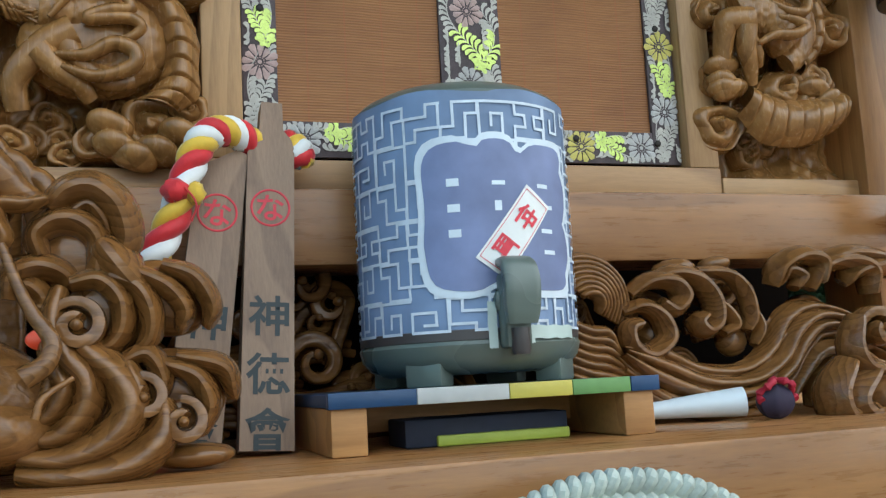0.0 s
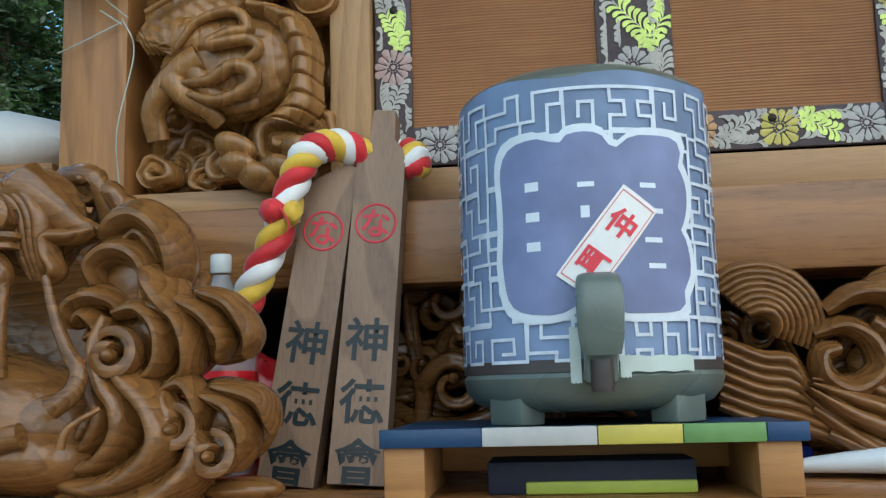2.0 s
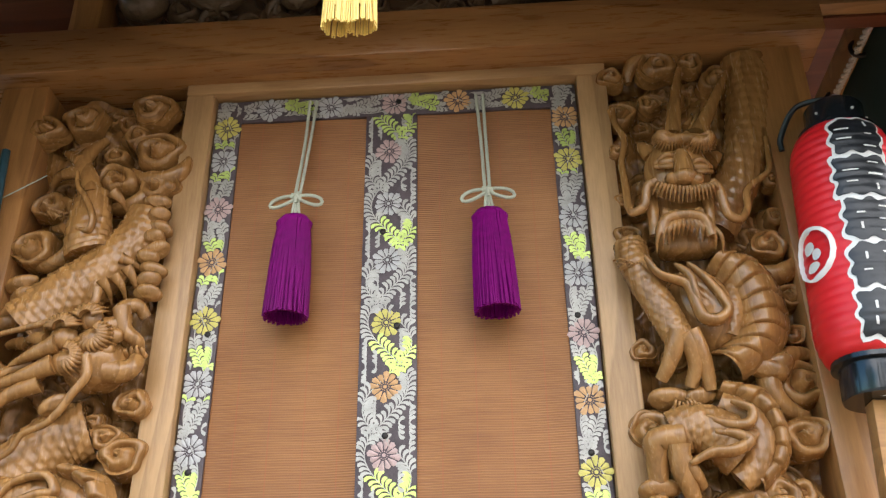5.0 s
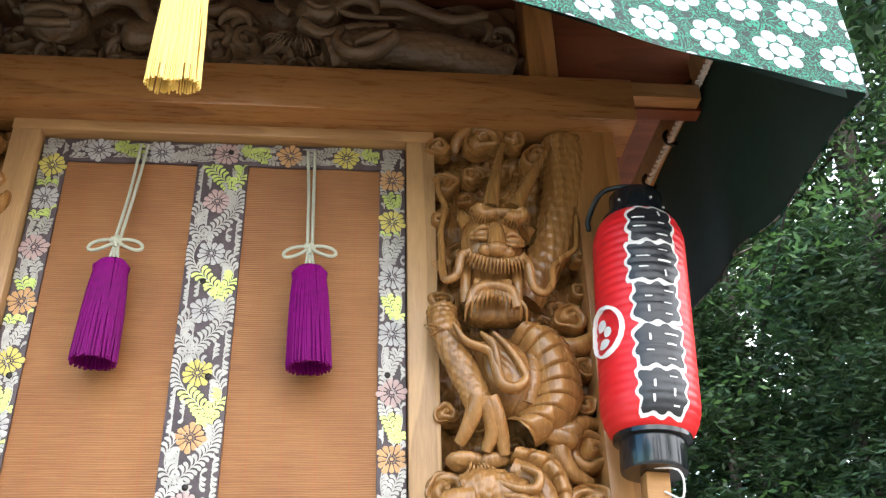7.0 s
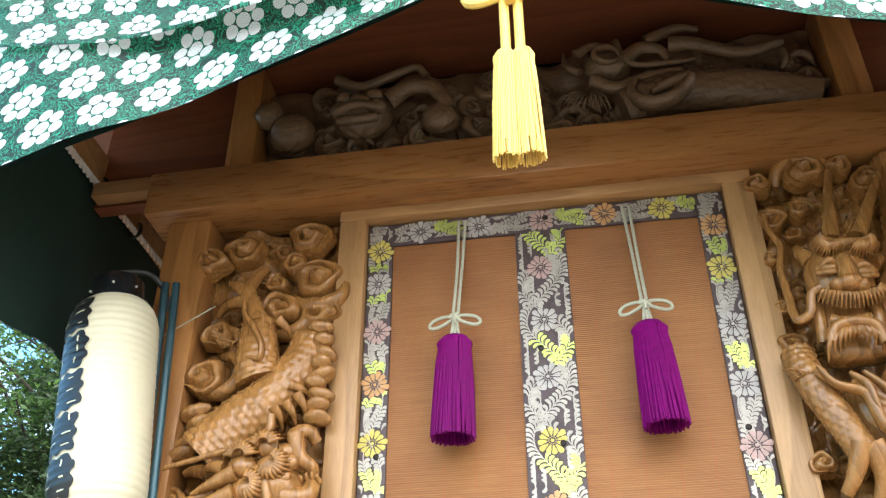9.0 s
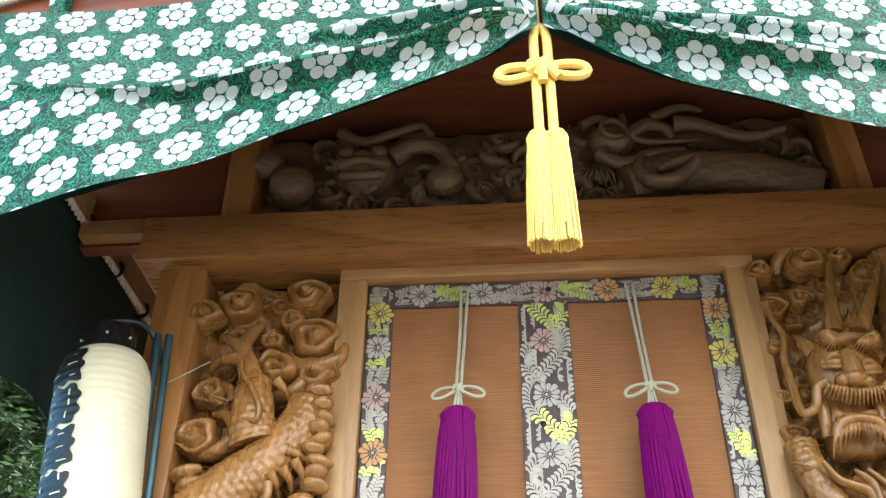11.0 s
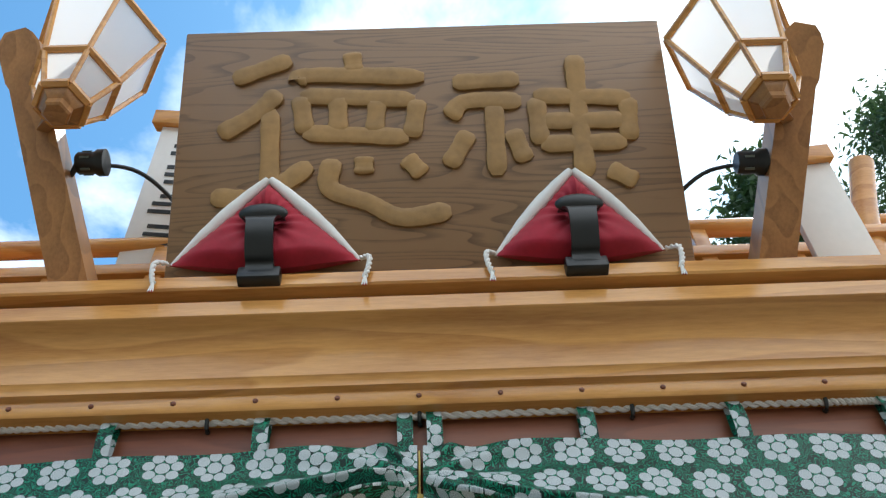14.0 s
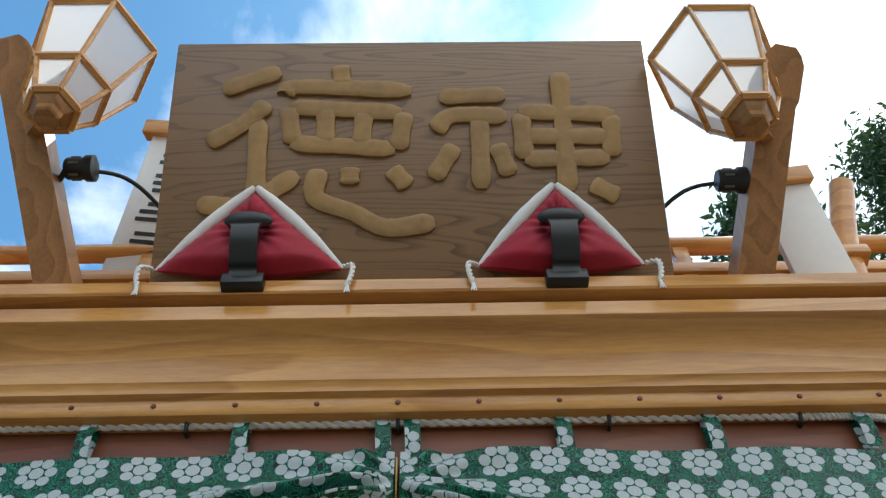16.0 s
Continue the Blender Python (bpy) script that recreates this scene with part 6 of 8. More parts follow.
for pts, w in (([(-0.679, 1.591), (-0.660, 1.611), (-0.631, 1.616), (-0.603, 1.594), (-0.592, 1.559), (-0.599, 1.530)], 0.016), ([(-0.663, 1.579), (-0.638, 1.596), (-0.620, 1.580), (-0.612, 1.557)], 0.008),
               ([(-0.688, 1.535), (-0.693, 1.560), (-0.670, 1.577), (-0.642, 1.573), (-0.624, 1.551), (-0.627, 1.512), (-0.641, 1.487)], 0.013), ([(-0.723, 1.485), (-0.718, 1.511), (-0.691, 1.523), (-0.664, 1.515), (-0.655, 1.497)], 0.012),
               ([(-0.714, 1.490), (-0.702, 1.501), (-0.687, 1.489), (-0.696, 1.477)], 0.010), ([(-0.701, 1.473), (-0.682, 1.474), (-0.668, 1.455), (-0.665, 1.423)], 0.008), ([(-0.624, 1.551), (-0.599, 1.517), (-0.586, 1.503)], 0.020)):
    g = Geo()
    blade(g, pts, w, -0.352, -0.340, 40, 2.0, 0.4)
    part("crest_band", g, M_carve_h, th)


def back_crest():
    g = Geo()
    for k in range(9):
        x = -1.05 + 0.036 * k
        curl(g, [(x - 0.02, -0.2, 1.62), (x, -0.2, 1.66)], x, 1.690 - 0.001 * k, 0.017 + 0.001 * k, -0.21, 1, 0.2 * k, 0.012, 0.008, 1.0)
    for k in range(5):
        x = -0.755 + 0.03 * k
        rod(g, [(x - 0.05, -0.22, 1.70 - 0.02 * k), (x, -0.24, 1.695 - 0.025 * k), (x + 0.02, -0.23, 1.64 - 0.03 * k), (x + 0.02, -0.2, 1.56)], 0.018, 0.012, 24, 10)
    g.ball((-0.93, -0.19, 1.63), (0.18, 0.03, 0.05), 20, 12)
    g.box(-1.1, -0.72, -0.2, -0.16, 1.276, 1.62, 0.01)
    return g


th = thing("wave_carving", "row of small carved wave crests behind the catfish", "carving", "wave carvings", (-0.9, -0.18, 1.276))
carve_pieces("wave_crest", back_crest(), th)


def small_curls(g, x0, x1, z0, z1, y, n, seed):
    """Little breaking crests that fill the hollows of the sea."""
    rg = random.Random(seed)
    for k in range(n):
        x, z = x0 + (x1 - x0) * (k + rg.uniform(0.1, 0.9)) / n, rg.uniform(z0, z1)
        r, h = rg.uniform(0.022, 0.038), rg.choice((-1, 1))
        curl(g, [(x - h * r * 2.2, y, z - r * 2.0), (x - h * r * 1.3, y - 0.01, z - 0.3 * r)], x, z, r, y - 0.015, -h, math.pi / 2 + h * 1.1, 0.016, 0.010, 1.2)
        for j in range(3):
            rod(g, [(x - h * r * (2.0 - 0.4 * j), y, z - r * (2.2 + 0.3 * j)), (x - h * r * (0.6 - 0.3 * j), y - 0.012, z - r * (1.35 + 0.5 * j)), (x + h * r * (1.0 + 0.2 * j), y - 0.005, z - r * (1.6 + 0.5 * j))], 0.007, 0.009, 14, 8, 1.6)


th = thing("wave_carving", "sweeping carved wooden waves with curling crests behind the jug", "carving", "wave carvings", (0.4, -0.1, 1.276))
g = Geo()
for k in range(8):
    r = 1 - 0.105 * k
    c = (0.121, 1.471)
    pts = [(c[0] + 0.088 * r * math.cos(a), c[1] + 0.085 * r * math.sin(a)) for a in [2.3 - 2.7 * i / 6 for i in range(7)]]
    blade(g, pts, 0.0066, -0.115 - 0.005 * k, -0.10 - 0.005 * k, 30, 2.0, 0.5)
carve_pieces("crest_ridge", g, th)
g = Geo()
for k in range(7):
    blade(g, [(0.069 - 0.0010 * k, 1.458 - 0.0145 * k), (0.118 - 0.0010 * k, 1.434 - 0.0137 * k), (0.156 - 0.0013 * k, 1.428 - 0.0140 * k), (0.173 + 0.0040 * k, 1.404 - 0.0122 * k), (0.201 + 0.0085 * k, 1.365 - 0.0107 * k)], 0.0075, -0.135, -0.115, 30, 1.8, 0.4)
carve_pieces("wavy_lock", g, th)
for pts, w in (([(0.212, 1.492), (0.247, 1.513), (0.290, 1.511), (0.308, 1.485), (0.286, 1.463), (0.265, 1.476)], 0.012), ([(0.194, 1.462), (0.232, 1.472), (0.265, 1.452), (0.272, 1.414), (0.235, 1.389), (0.202, 1.405), (0.199, 1.434), (0.221, 1.442)], 0.012),
               ([(0.246, 1.510), (0.292, 1.527), (0.341, 1.516), (0.368, 1.480), (0.367, 1.441), (0.346, 1.426), (0.332, 1.440), (0.347, 1.452)], 0.012), ([(0.348, 1.530), (0.405, 1.523), (0.434, 1.492), (0.442, 1.447), (0.430, 1.422)], 0.009),
               ([(0.361, 1.488), (0.392, 1.463), (0.406, 1.433), (0.382, 1.419)], 0.008), ([(0.456, 1.461), (0.458, 1.426), (0.443, 1.397)], 0.007),
               ([(0.502, 1.500), (0.515, 1.535), (0.557, 1.553), (0.596, 1.542), (0.594, 1.503)], 0.013), ([(0.514, 1.505), (0.529, 1.527), (0.552, 1.514), (0.537, 1.494)], 0.010),
               ([(0.580, 1.493), (0.604, 1.534), (0.662, 1.544), (0.704, 1.524), (0.704, 1.480)], 0.014), ([(0.656, 1.502), (0.678, 1.524), (0.738, 1.532), (0.787, 1.510)], 0.013), ([(0.586, 1.539), (0.663, 1.556), (0.750, 1.548)], 0.012)):
    g = Geo()
    blade(g, pts, w, -0.115, -0.130, 40, 1.9, 0.45)
    part("curling_crest", g, M_carve_h, th)
g = Geo()
for c, rx, rz in (((0.321, 1.536), 0.044, 0.020), ((0.405, 1.545), 0.032, 0.014), ((0.282, 1.423), 0.040, 0.030), ((0.426, 1.408), 0.030, 0.030)):
    mound(g, c, rx, 0.026, rz, -0.085, 0.1)
carve_pieces("foam", g, th)
g = Geo()


def swell(u, v):
    """The long trough that rises into a rounded breaker, cut with lines."""
    a = SWELL_TOP[round(u * 80)].lerp(SWELL_LOW[round(u * 80)], v)
    line = abs(math.sin(math.pi * (v * 4.0 + 0.12 * math.sin(7 * u)))) ** 0.6
    return (a.x, -0.075 - 0.075 * math.sin(math.pi * (0.15 + 0.7 * v)) - 0.020 * line, a.z)


SWELL_TOP = spline(lift([(0.184, 1.408), (0.258, 1.407), (0.332, 1.373), (0.411, 1.369), (0.463, 1.401), (0.497, 1.455), (0.553, 1.476), (0.626, 1.461), (0.684, 1.424), (0.744, 1.395)], 0), 80)
SWELL_LOW = spline(lift([(0.165, 1.381), (0.228, 1.311), (0.322, 1.281), (0.424, 1.284), (0.509, 1.316), (0.551, 1.363), (0.586, 1.397), (0.642, 1.394), (0.689, 1.372), (0.749, 1.344)], 0), 80)
g.grid(swell, 80, 48)
part("long_swell", g, M_carve_h, th, angle=80)
g = Geo()
for pts, w in (([(0.180, 1.366), (0.260, 1.309), (0.345, 1.282), (0.447, 1.282)], 0.009), ([(0.198, 1.333), (0.280, 1.295), (0.377, 1.280), (0.457, 1.280)], 0.008), ([(0.502, 1.306), (0.538, 1.354), (0.578, 1.382), (0.640, 1.381), (0.700, 1.356)], 0.012), ([(0.541, 1.284), (0.560, 1.333), (0.599, 1.356), (0.660, 1.348)], 0.013)):
    blade(g, pts, w, -0.14, -0.13, 40, 1.6, 0.3)
carve_pieces("swell_line", g, th)
g = Geo()
small_curls(g, 0.06, 0.80, 1.36, 1.50, 0.0, 16, 5)
part("inner_foam", g, M_carve_h, th)

th = thing("wave_carving", "carved dark wooden wave end at the ledge corner", "carving", "wave carvings", (0.56, -0.22, 1.276))
g = Geo()
scroll(g, (0.604, 1.412), 0.034, 0.011, -0.235, -1, 2.9, 1.1)
part("rolled_crest", g, M_carve_h, th)
for pts, w in (([(0.569, 1.434), (0.551, 1.388), (0.569, 1.354), (0.620, 1.342)], 0.014), ([(0.541, 1.360), (0.506, 1.315), (0.514, 1.280), (0.548, 1.280)], 0.018), ([(0.585, 1.344), (0.539, 1.304), (0.550, 1.280), (0.592, 1.280)], 0.020), ([(0.643, 1.336), (0.591, 1.301), (0.595, 1.280)], 0.018)):
    g = Geo()
    blade(g, pts, w, -0.24, -0.235, 30, 1.6, 0.5)
    part("lock", g, M_carve_h, th)
g = Geo()
mound(g, (0.614, 1.300), 0.075, 0.04, 0.065, -0.205)
carve_pieces("wave_body", g, th)


def left_back():
    g = Geo()
    curl(g, [(-0.36, -0.05, 1.42), (-0.37, -0.06, 1.53)], -0.31, 1.535, 0.045, -0.07, -1, 2.8, 0.02, 0.012, 1.0)
    curl(g, [(-0.27, -0.05, 1.40), (-0.24, -0.06, 1.49)], -0.27, 1.50, 0.035, -0.06, 1, 0.4, 0.02, 0.012, 1.0)
    curl(g, [(-0.36, -0.05, 1.30), (-0.35, -0.06, 1.40)], -0.30, 1.405, 0.045, -0.07, -1, 2.8, 0.022, 0.012, 1.2)
    for k in range(5):
        rod(g, [(-0.42, -0.05, 1.38 - 0.02 * k), (-0.33, -0.07, 1.345 - 0.018 * k), (-0.24, -0.07, 1.36 - 0.02 * k), (-0.12, -0.05, 1.40 - 0.02 * k)], 0.015, 0.017, 30, 8)
    small_curls(g, -0.62, -0.06, 1.34, 1.53, -0.03, 20, 7)
    g.v = [(x, y + 0.12, z) for x, y, z in g.v]
    return g


th = thing("wave_carving", "carved wooden waves in shade behind the clappers", "carving", "wave carvings", (-0.3, 0.05, 1.276))
carve_pieces("wave_crest", left_back(), th)

# strings tied round the dragon panel
tie = part("tie_string", Geo().tube(spline([(-0.80, -0.065, 1.715), (-0.79, -0.10, 1.80), (-0.775, -0.08, 1.93), (-0.80, -0.07, 1.99)], 20), 0.0012, 6)
           .tube([(-0.80, -0.07, 1.985), (-0.86, -0.075, 1.955), (-0.905, -0.07, 1.94)], 0.0012, 6).tube([(-0.79, -0.07, 1.99), (-0.825, -0.09, 2.02)], 0.0012, 5)
           .tube([(-0.80, -0.07, 1.98), (-0.83, -0.085, 2.0)], 0.0012, 5), M_straw)
tagged(tie, "thin pale string tied round the carved panel", "string", "strings")
tie = part("tie_string", Geo().tube([(-0.735, -0.09, 2.63), (-0.88, -0.075, 2.56)], 0.0013, 5), M_straw)
tagged(tie, "thin pale string from the carving to the pole", "string", "strings")

# ---- green curtain with rosettes ----
def rosette_mat(name):
    m, nt, b = base_mat(name, 0.5, spec=0.3)
    uv = node(nt, "ShaderNodeUVMap")
    sep = node(nt, "ShaderNodeSeparateXYZ")
    nt.links.new(uv.outputs[0], sep.inputs[0])
    PX, PY = 0.107, 0.093
    py = math_(nt, "DIVIDE", sep.outputs[1], PY)
    row = math_(nt, "FLOOR", py)
    half = math_(nt, "MULTIPLY", math_(nt, "MODULO", math_(nt, "ABSOLUTE", row), 2.0), 0.5)
    px = math_(nt, "ADD", math_(nt, "DIVIDE", sep.outputs[0], PX), half)
    lx = math_(nt, "MULTIPLY", math_(nt, "SUBTRACT", math_(nt, "FRACT", px), 0.5), PX)
    ly = math_(nt, "MULTIPLY", math_(nt, "SUBTRACT", math_(nt, "FRACT", py), 0.5), PY)
    r = math_(nt, "SQRT", math_(nt, "ADD", math_(nt, "MULTIPLY", lx, lx), math_(nt, "MULTIPLY", ly, ly)))
    th = math_(nt, "ARCTAN2", ly, lx)
    cell = math_(nt, "ADD", math_(nt, "FLOOR", px), math_(nt, "MULTIPLY", row, 3.7))
    th = math_(nt, "ADD", math_(nt, "ADD", th, math_(nt, "MULTIPLY", cell, 0.37)), 60.0)
    sec = 2 * math.pi / 7
    f = math_(nt, "SUBTRACT", math_(nt, "MODULO", th, sec), sec / 2)
    qx = math_(nt, "SUBTRACT", math_(nt, "MULTIPLY", r, math_(nt, "COSINE", f)), 0.0302)
    qy = math_(nt, "MULTIPLY", r, math_(nt, "SINE", f))
    pr = math_(nt, "SQRT", math_(nt, "ADD", math_(nt, "MULTIPLY", qx, qx), math_(nt, "MULTIPLY", qy, qy)))
    petal = math_(nt, "LESS_THAN", pr, 0.0127)
    core = math_(nt, "LESS_THAN", r, 0.0150)
    white = math_(nt, "MAXIMUM", petal, core)
    near = math_(nt, "MINIMUM", math_(nt, "DIVIDE", pr, 0.0127), math_(nt, "DIVIDE", r, 0.0150))
    rays = math_(nt, "SINE", math_(nt, "MULTIPLY", math_(nt, "ARCTAN2", qy, qx), 14.0))
    ringv = math_(nt, "SINE", math_(nt, "MULTIPLY", near, 16.0))
    shade = math_(nt, "MULTIPLY_ADD", math_(nt, "MULTIPLY", rays, ringv), 0.22, 0.6)
    mp = node(nt, "ShaderNodeMapping")
    nt.links.new(uv.outputs[0], mp.inputs[0])
    wv = node(nt, "ShaderNodeTexNoise", i_Scale=38.0, i_Detail=1.0, i_Distortion=1.6)
    nt.links.new(mp.outputs[0], wv.inputs["Vector"])
    vine = math_(nt, "LESS_THAN", math_(nt, "ABSOLUTE", math_(nt, "SUBTRACT", math_(nt, "FRACT", math_(nt, "MULTIPLY", wv.outputs[0], 7.0)), 0.5)), 0.17)
    wv2 = node(nt, "ShaderNodeTexNoise", i_Scale=220.0, i_Detail=2.0)
    nt.links.new(mp.outputs[0], wv2.inputs["Vector"])
    green = ramp(nt, math_(nt, "MULTIPLY_ADD", vine, 0.46, math_(nt, "MULTIPLY", wv2.outputs[0], 0.36)), [(0.12, (0.002, 0.010, 0.007)), (0.40, (0.003, 0.065, 0.040)), (0.66, (0.008, 0.23, 0.13))])
    pale = ramp(nt, shade, [(0.35, (0.20, 0.25, 0.26)), (0.72, (0.56, 0.60, 0.61))])
    nt.links.new(mix(nt, white, green, pale), b.inputs["Base Color"])
    nt.links.new(math_(nt, "MULTIPLY_ADD", wv2.outputs[0], 0.25, 0.28), b.inputs["Roughness"])
    add_bump(nt, b, math_(nt, "ADD", white, math_(nt, "MULTIPLY", wv2.outputs[0], 0.5)), 0.3, 0.0006)
    return m


M_cloth = rosette_mat("rosette_brocade")
M_lining = stuff("dark_green_lining", (0.006, 0.028, 0.020), 0.8, 0.3, 40, 0.2)


def cloth(name, parent, sheets, material=M_cloth, label=""):
    """Sheets of (function to place and cloth coordinate, nu, nv), joined as one sewn piece."""
    g, uvs = Geo(), []
    for fn, nu, nv in sheets:
        both = {}

        def place(u, v):
            p, t = fn(u, v)
            uvs.append(t)
            return p
        g.grid(place, nu, nv)
    me = bpy.data.meshes.new(name)
    me.from_pydata([tuple(p) for p in g.v], [], g.f)
    lay = me.uv_layers.new(name="UVMap")
    for lp in me.loops:
        lay.data[lp.index].uv = uvs[lp.vertex_index]
    for p in me.polygons:
        p.use_smooth = True
    me.materials.append(material)
    return part(name, me, None, parent, label)


def hem(x):
    return 3.072 - 0.49 * (abs(x) / 1.16) ** 0.74 - (0.02 if x > 0 else 0.0) * min(1, abs(x) * 4)


def top_edge(x):
    return 3.215 - 0.022 * max(0, abs(x) - 0.35)


def fold_line(x, which):
    """Two creases that sweep out from the gathered centre and level off."""
    a = abs(x)
    if which == 0:
        return 3.090 - 0.42 * a + 0.28 * a * a if x < 0 else 3.100 - 0.68 * min(a, 0.55) + 0.62 * min(a, 0.55) ** 2
    return 3.112 - 0.15 * a + 0.12 * a * a if x < 0 else 3.112 - 0.34 * min(a, 0.68) + 0.25 * min(a, 0.68) ** 2


def front_y(x, z):
    a = abs(x)
    y = -0.596
    for k, amp, reach in ((0, 0.060, 0.75 if x > 0 else 1.0), (1, 0.040, 0.70 if x > 0 else 0.55)):
        env = (0.30 + 0.70 * ease(a / 0.14)) * (1 - 0.85 * ease((a - 0.45 * reach) / (0.55 * reach)))
        d = z - fold_line(x, k)
        y -= amp * env * (math.exp(-(d / 0.034) ** 1.3) if d > 0 else math.exp(-(d / 0.011) ** 2))
    # slack pleats fanning from the gather, and a soft roll of the hem
    fan_ = math.atan2(3.12 - z, a + 0.03)
    y -= 0.010 * math.sin(15 * fan_ + (0.8 if x > 0 else 0.0)) * math.exp(-a / 0.5) * ease(a / 0.06)
    y -= 0.014 * (1 + math.sin(5.2 * x + 1.3)) * ease((3.2 - z) / 0.35) + 0.005 * math.sin(13 * x + 9 * z)
    return y


def run(x, za, zb):
    """Length of cloth between two heights."""
    k = 14
    zs = [za + (zb - za) * i / k for i in range(k + 1)]
    ys = [front_y(x, z) for z in zs]
    return sum(math.hypot(zs[i + 1] - zs[i], ys[i + 1] - ys[i]) for i in range(k))


def front_sheet(x0, x1, upper):
    def fn(u, v):
        x = x0 + (x1 - x0) * u
        zt, zb, zf = top_edge(x), hem(x), fold_line(x, 0) - 0.004
        zb += 0.004 * math.sin(21 * x)
        if upper:
            z = zt + (zf - zt) * v
            return (x, front_y(x, z), z), (x, -run(x, zt, z) - 0.01)
        z = zf + (zb - zf) * v
        return (x, front_y(x, z), z), (x + 0.035, -0.66 + run(x, z, zb))
    return fn


cur = thing("eave_curtain", "green brocade curtain with pale rosettes, gathered up at its centre", "curtain", base=(0, -0.6, 3.2))
for s, nm in ((-1, "front_panel"), (1, "front_panel")):
    x0, x1 = (-1.165, -0.006) if s < 0 else (0.006, 1.165)
    cloth(nm, cur, [(front_sheet(x0, x1, True), 150, 44), (front_sheet(x0, x1, False), 150, 40)])
    part("front_lining", Geo().grid(lambda u, v: (x0 + (x1 - x0) * u, -0.572, top_edge(x0 + (x1 - x0) * u) + (hem(x0 + (x1 - x0) * u) + 0.03 - top_edge(x0 + (x1 - x0) * u)) * v), 60, 6), M_lining, cur, "dark green lining")

    def side_pos(u, v, off=0.0):
        y = -0.60 + 1.9 * u
        zt, zb = 3.20, 2.562 + 0.20 * u - 0.030 * math.sin(math.pi * u) + 0.015 * math.sin(11 * u + 1) + 0.005 * math.sin(50 * u)
        wob = 0.016 * math.sin(14 * u) * v + 0.01 * math.sin(31 * u + 2) * v
        return (s * (1.172 + off + wob), y, zt + (zb - zt) * v)
    cloth("side_panel", cur, [(lambda u, v: (side_pos(u, v, 0.006), (1.9 * u + 1.17, -0.62 * v)), 80, 20)])
    part("side_lining", Geo().grid(lambda u, v: side_pos(u, v), 80, 12), M_lining, cur, "dark green lining")
for x in (-1.02, -0.677, -0.343, -0.032, 0.032, 0.364, 0.692, 1.03):
    cloth("hanging_tab", cur, [(lambda u, v: ((x + (u - 0.5) * 0.034 + 0.003 * (v - 0.5), -0.590 - 0.012 * math.sin(math.pi * v), 3.322 - 0.112 * v), (x * 1.3 + u * 0.034 + 0.02, 0.5 - 0.11 * v)), 4, 8)])
    cloth("tab_back", cur, [(lambda u, v: ((x + (u - 0.5) * 0.034, -0.572, 3.322 - 0.10 * v), (x * 1.7 + u * 0.034, 0.5 - 0.11 * v)), 3, 4)])

crope = thing("curtain_rope", "white twisted rope strung under the eave to carry the curtain", "rope", base=(0, -0.58, 3.31))


def twisted(path, orbit, r, turns, n, mats, owner, name):
    P = spline(path, n)
    for k, mt in enumerate(mats):
        pts = []
        for i, p in enumerate(P):
            d = (P[min(i + 1, n)] - P[max(i - 1, 0)]).normalized()
            s = d.cross(Vector((0, 0.3, 1))).normalized()
            w = d.cross(s)
            a = 2 * math.pi * (turns * i / n + k / len(mats))
            pts.append(p + s * (orbit * math.cos(a)) + w * (orbit * math.sin(a)))
        part(name, Geo().tube(pts, r, 6), mt, owner)


twisted([(-1.2, -0.58, 3.25), (-1.05, -0.582, 3.30), (-0.9, -0.582, 3.316), (-0.467, -0.582, 3.316), (0, -0.582, 3.313), (0.47, -0.582, 3.316), (0.9, -0.582, 3.314), (1.08, -0.582, 3.305), (1.2, -0.58, 3.26)], 0.0046, 0.0056, 70, 560, (M_rope, M_rope), crope, "front_strand")
for s in (-1, 1):
    twisted([(s * 1.158, -0.56, 3.25), (s * 1.150, -0.3, 3.092), (s * 1.150, 0.5, 3.092), (s * 1.150, 1.4, 3.092)], 0.0046, 0.0056, 60, 420, (M_rope, M_rope), crope, "side_strand")
for x, dz in ((-0.93, 0), (-0.467, 0), (0.0, 0), (0.47, 0), (0.9, 0)):
    g = Geo().tube([(x, -0.575 + 0.017 * math.cos(a), 3.322 + 0.026 * math.sin(a)) for a in [2 * math.pi * i / 16 for i in range(17)]], 0.005, 8, caps=False)
    part("tie", g, M_black, crope, "black cord tie")
for s in (-1, 1):
    for k in range(8):
        y = -0.42 + 0.21 * k
        g = Geo().tube([(s * (1.160 + 0.022 * math.cos(a)), y, 3.10 + 0.024 * math.sin(a)) for a in [2 * math.pi * i / 14 for i in range(15)]], 0.006, 8, caps=False)
        part("tie", g, M_black, crope, "black cord tie")

# pegs along the cornice
cornice_ob = bpy.data.objects["eave_cornice"]
PEG = Geo().lathe([(0.0062, 0), (0.0062, 0.004), (0.004, 0.006)], 10).mesh("peg", M_redwood)
for k in range(19):
    ob = part("peg", PEG, None, cornice_ob)
    ob.location, ob.rotation_euler = (-1.62 + 0.18 * k, -0.621, 3.336), (radians(90), 0, 0)

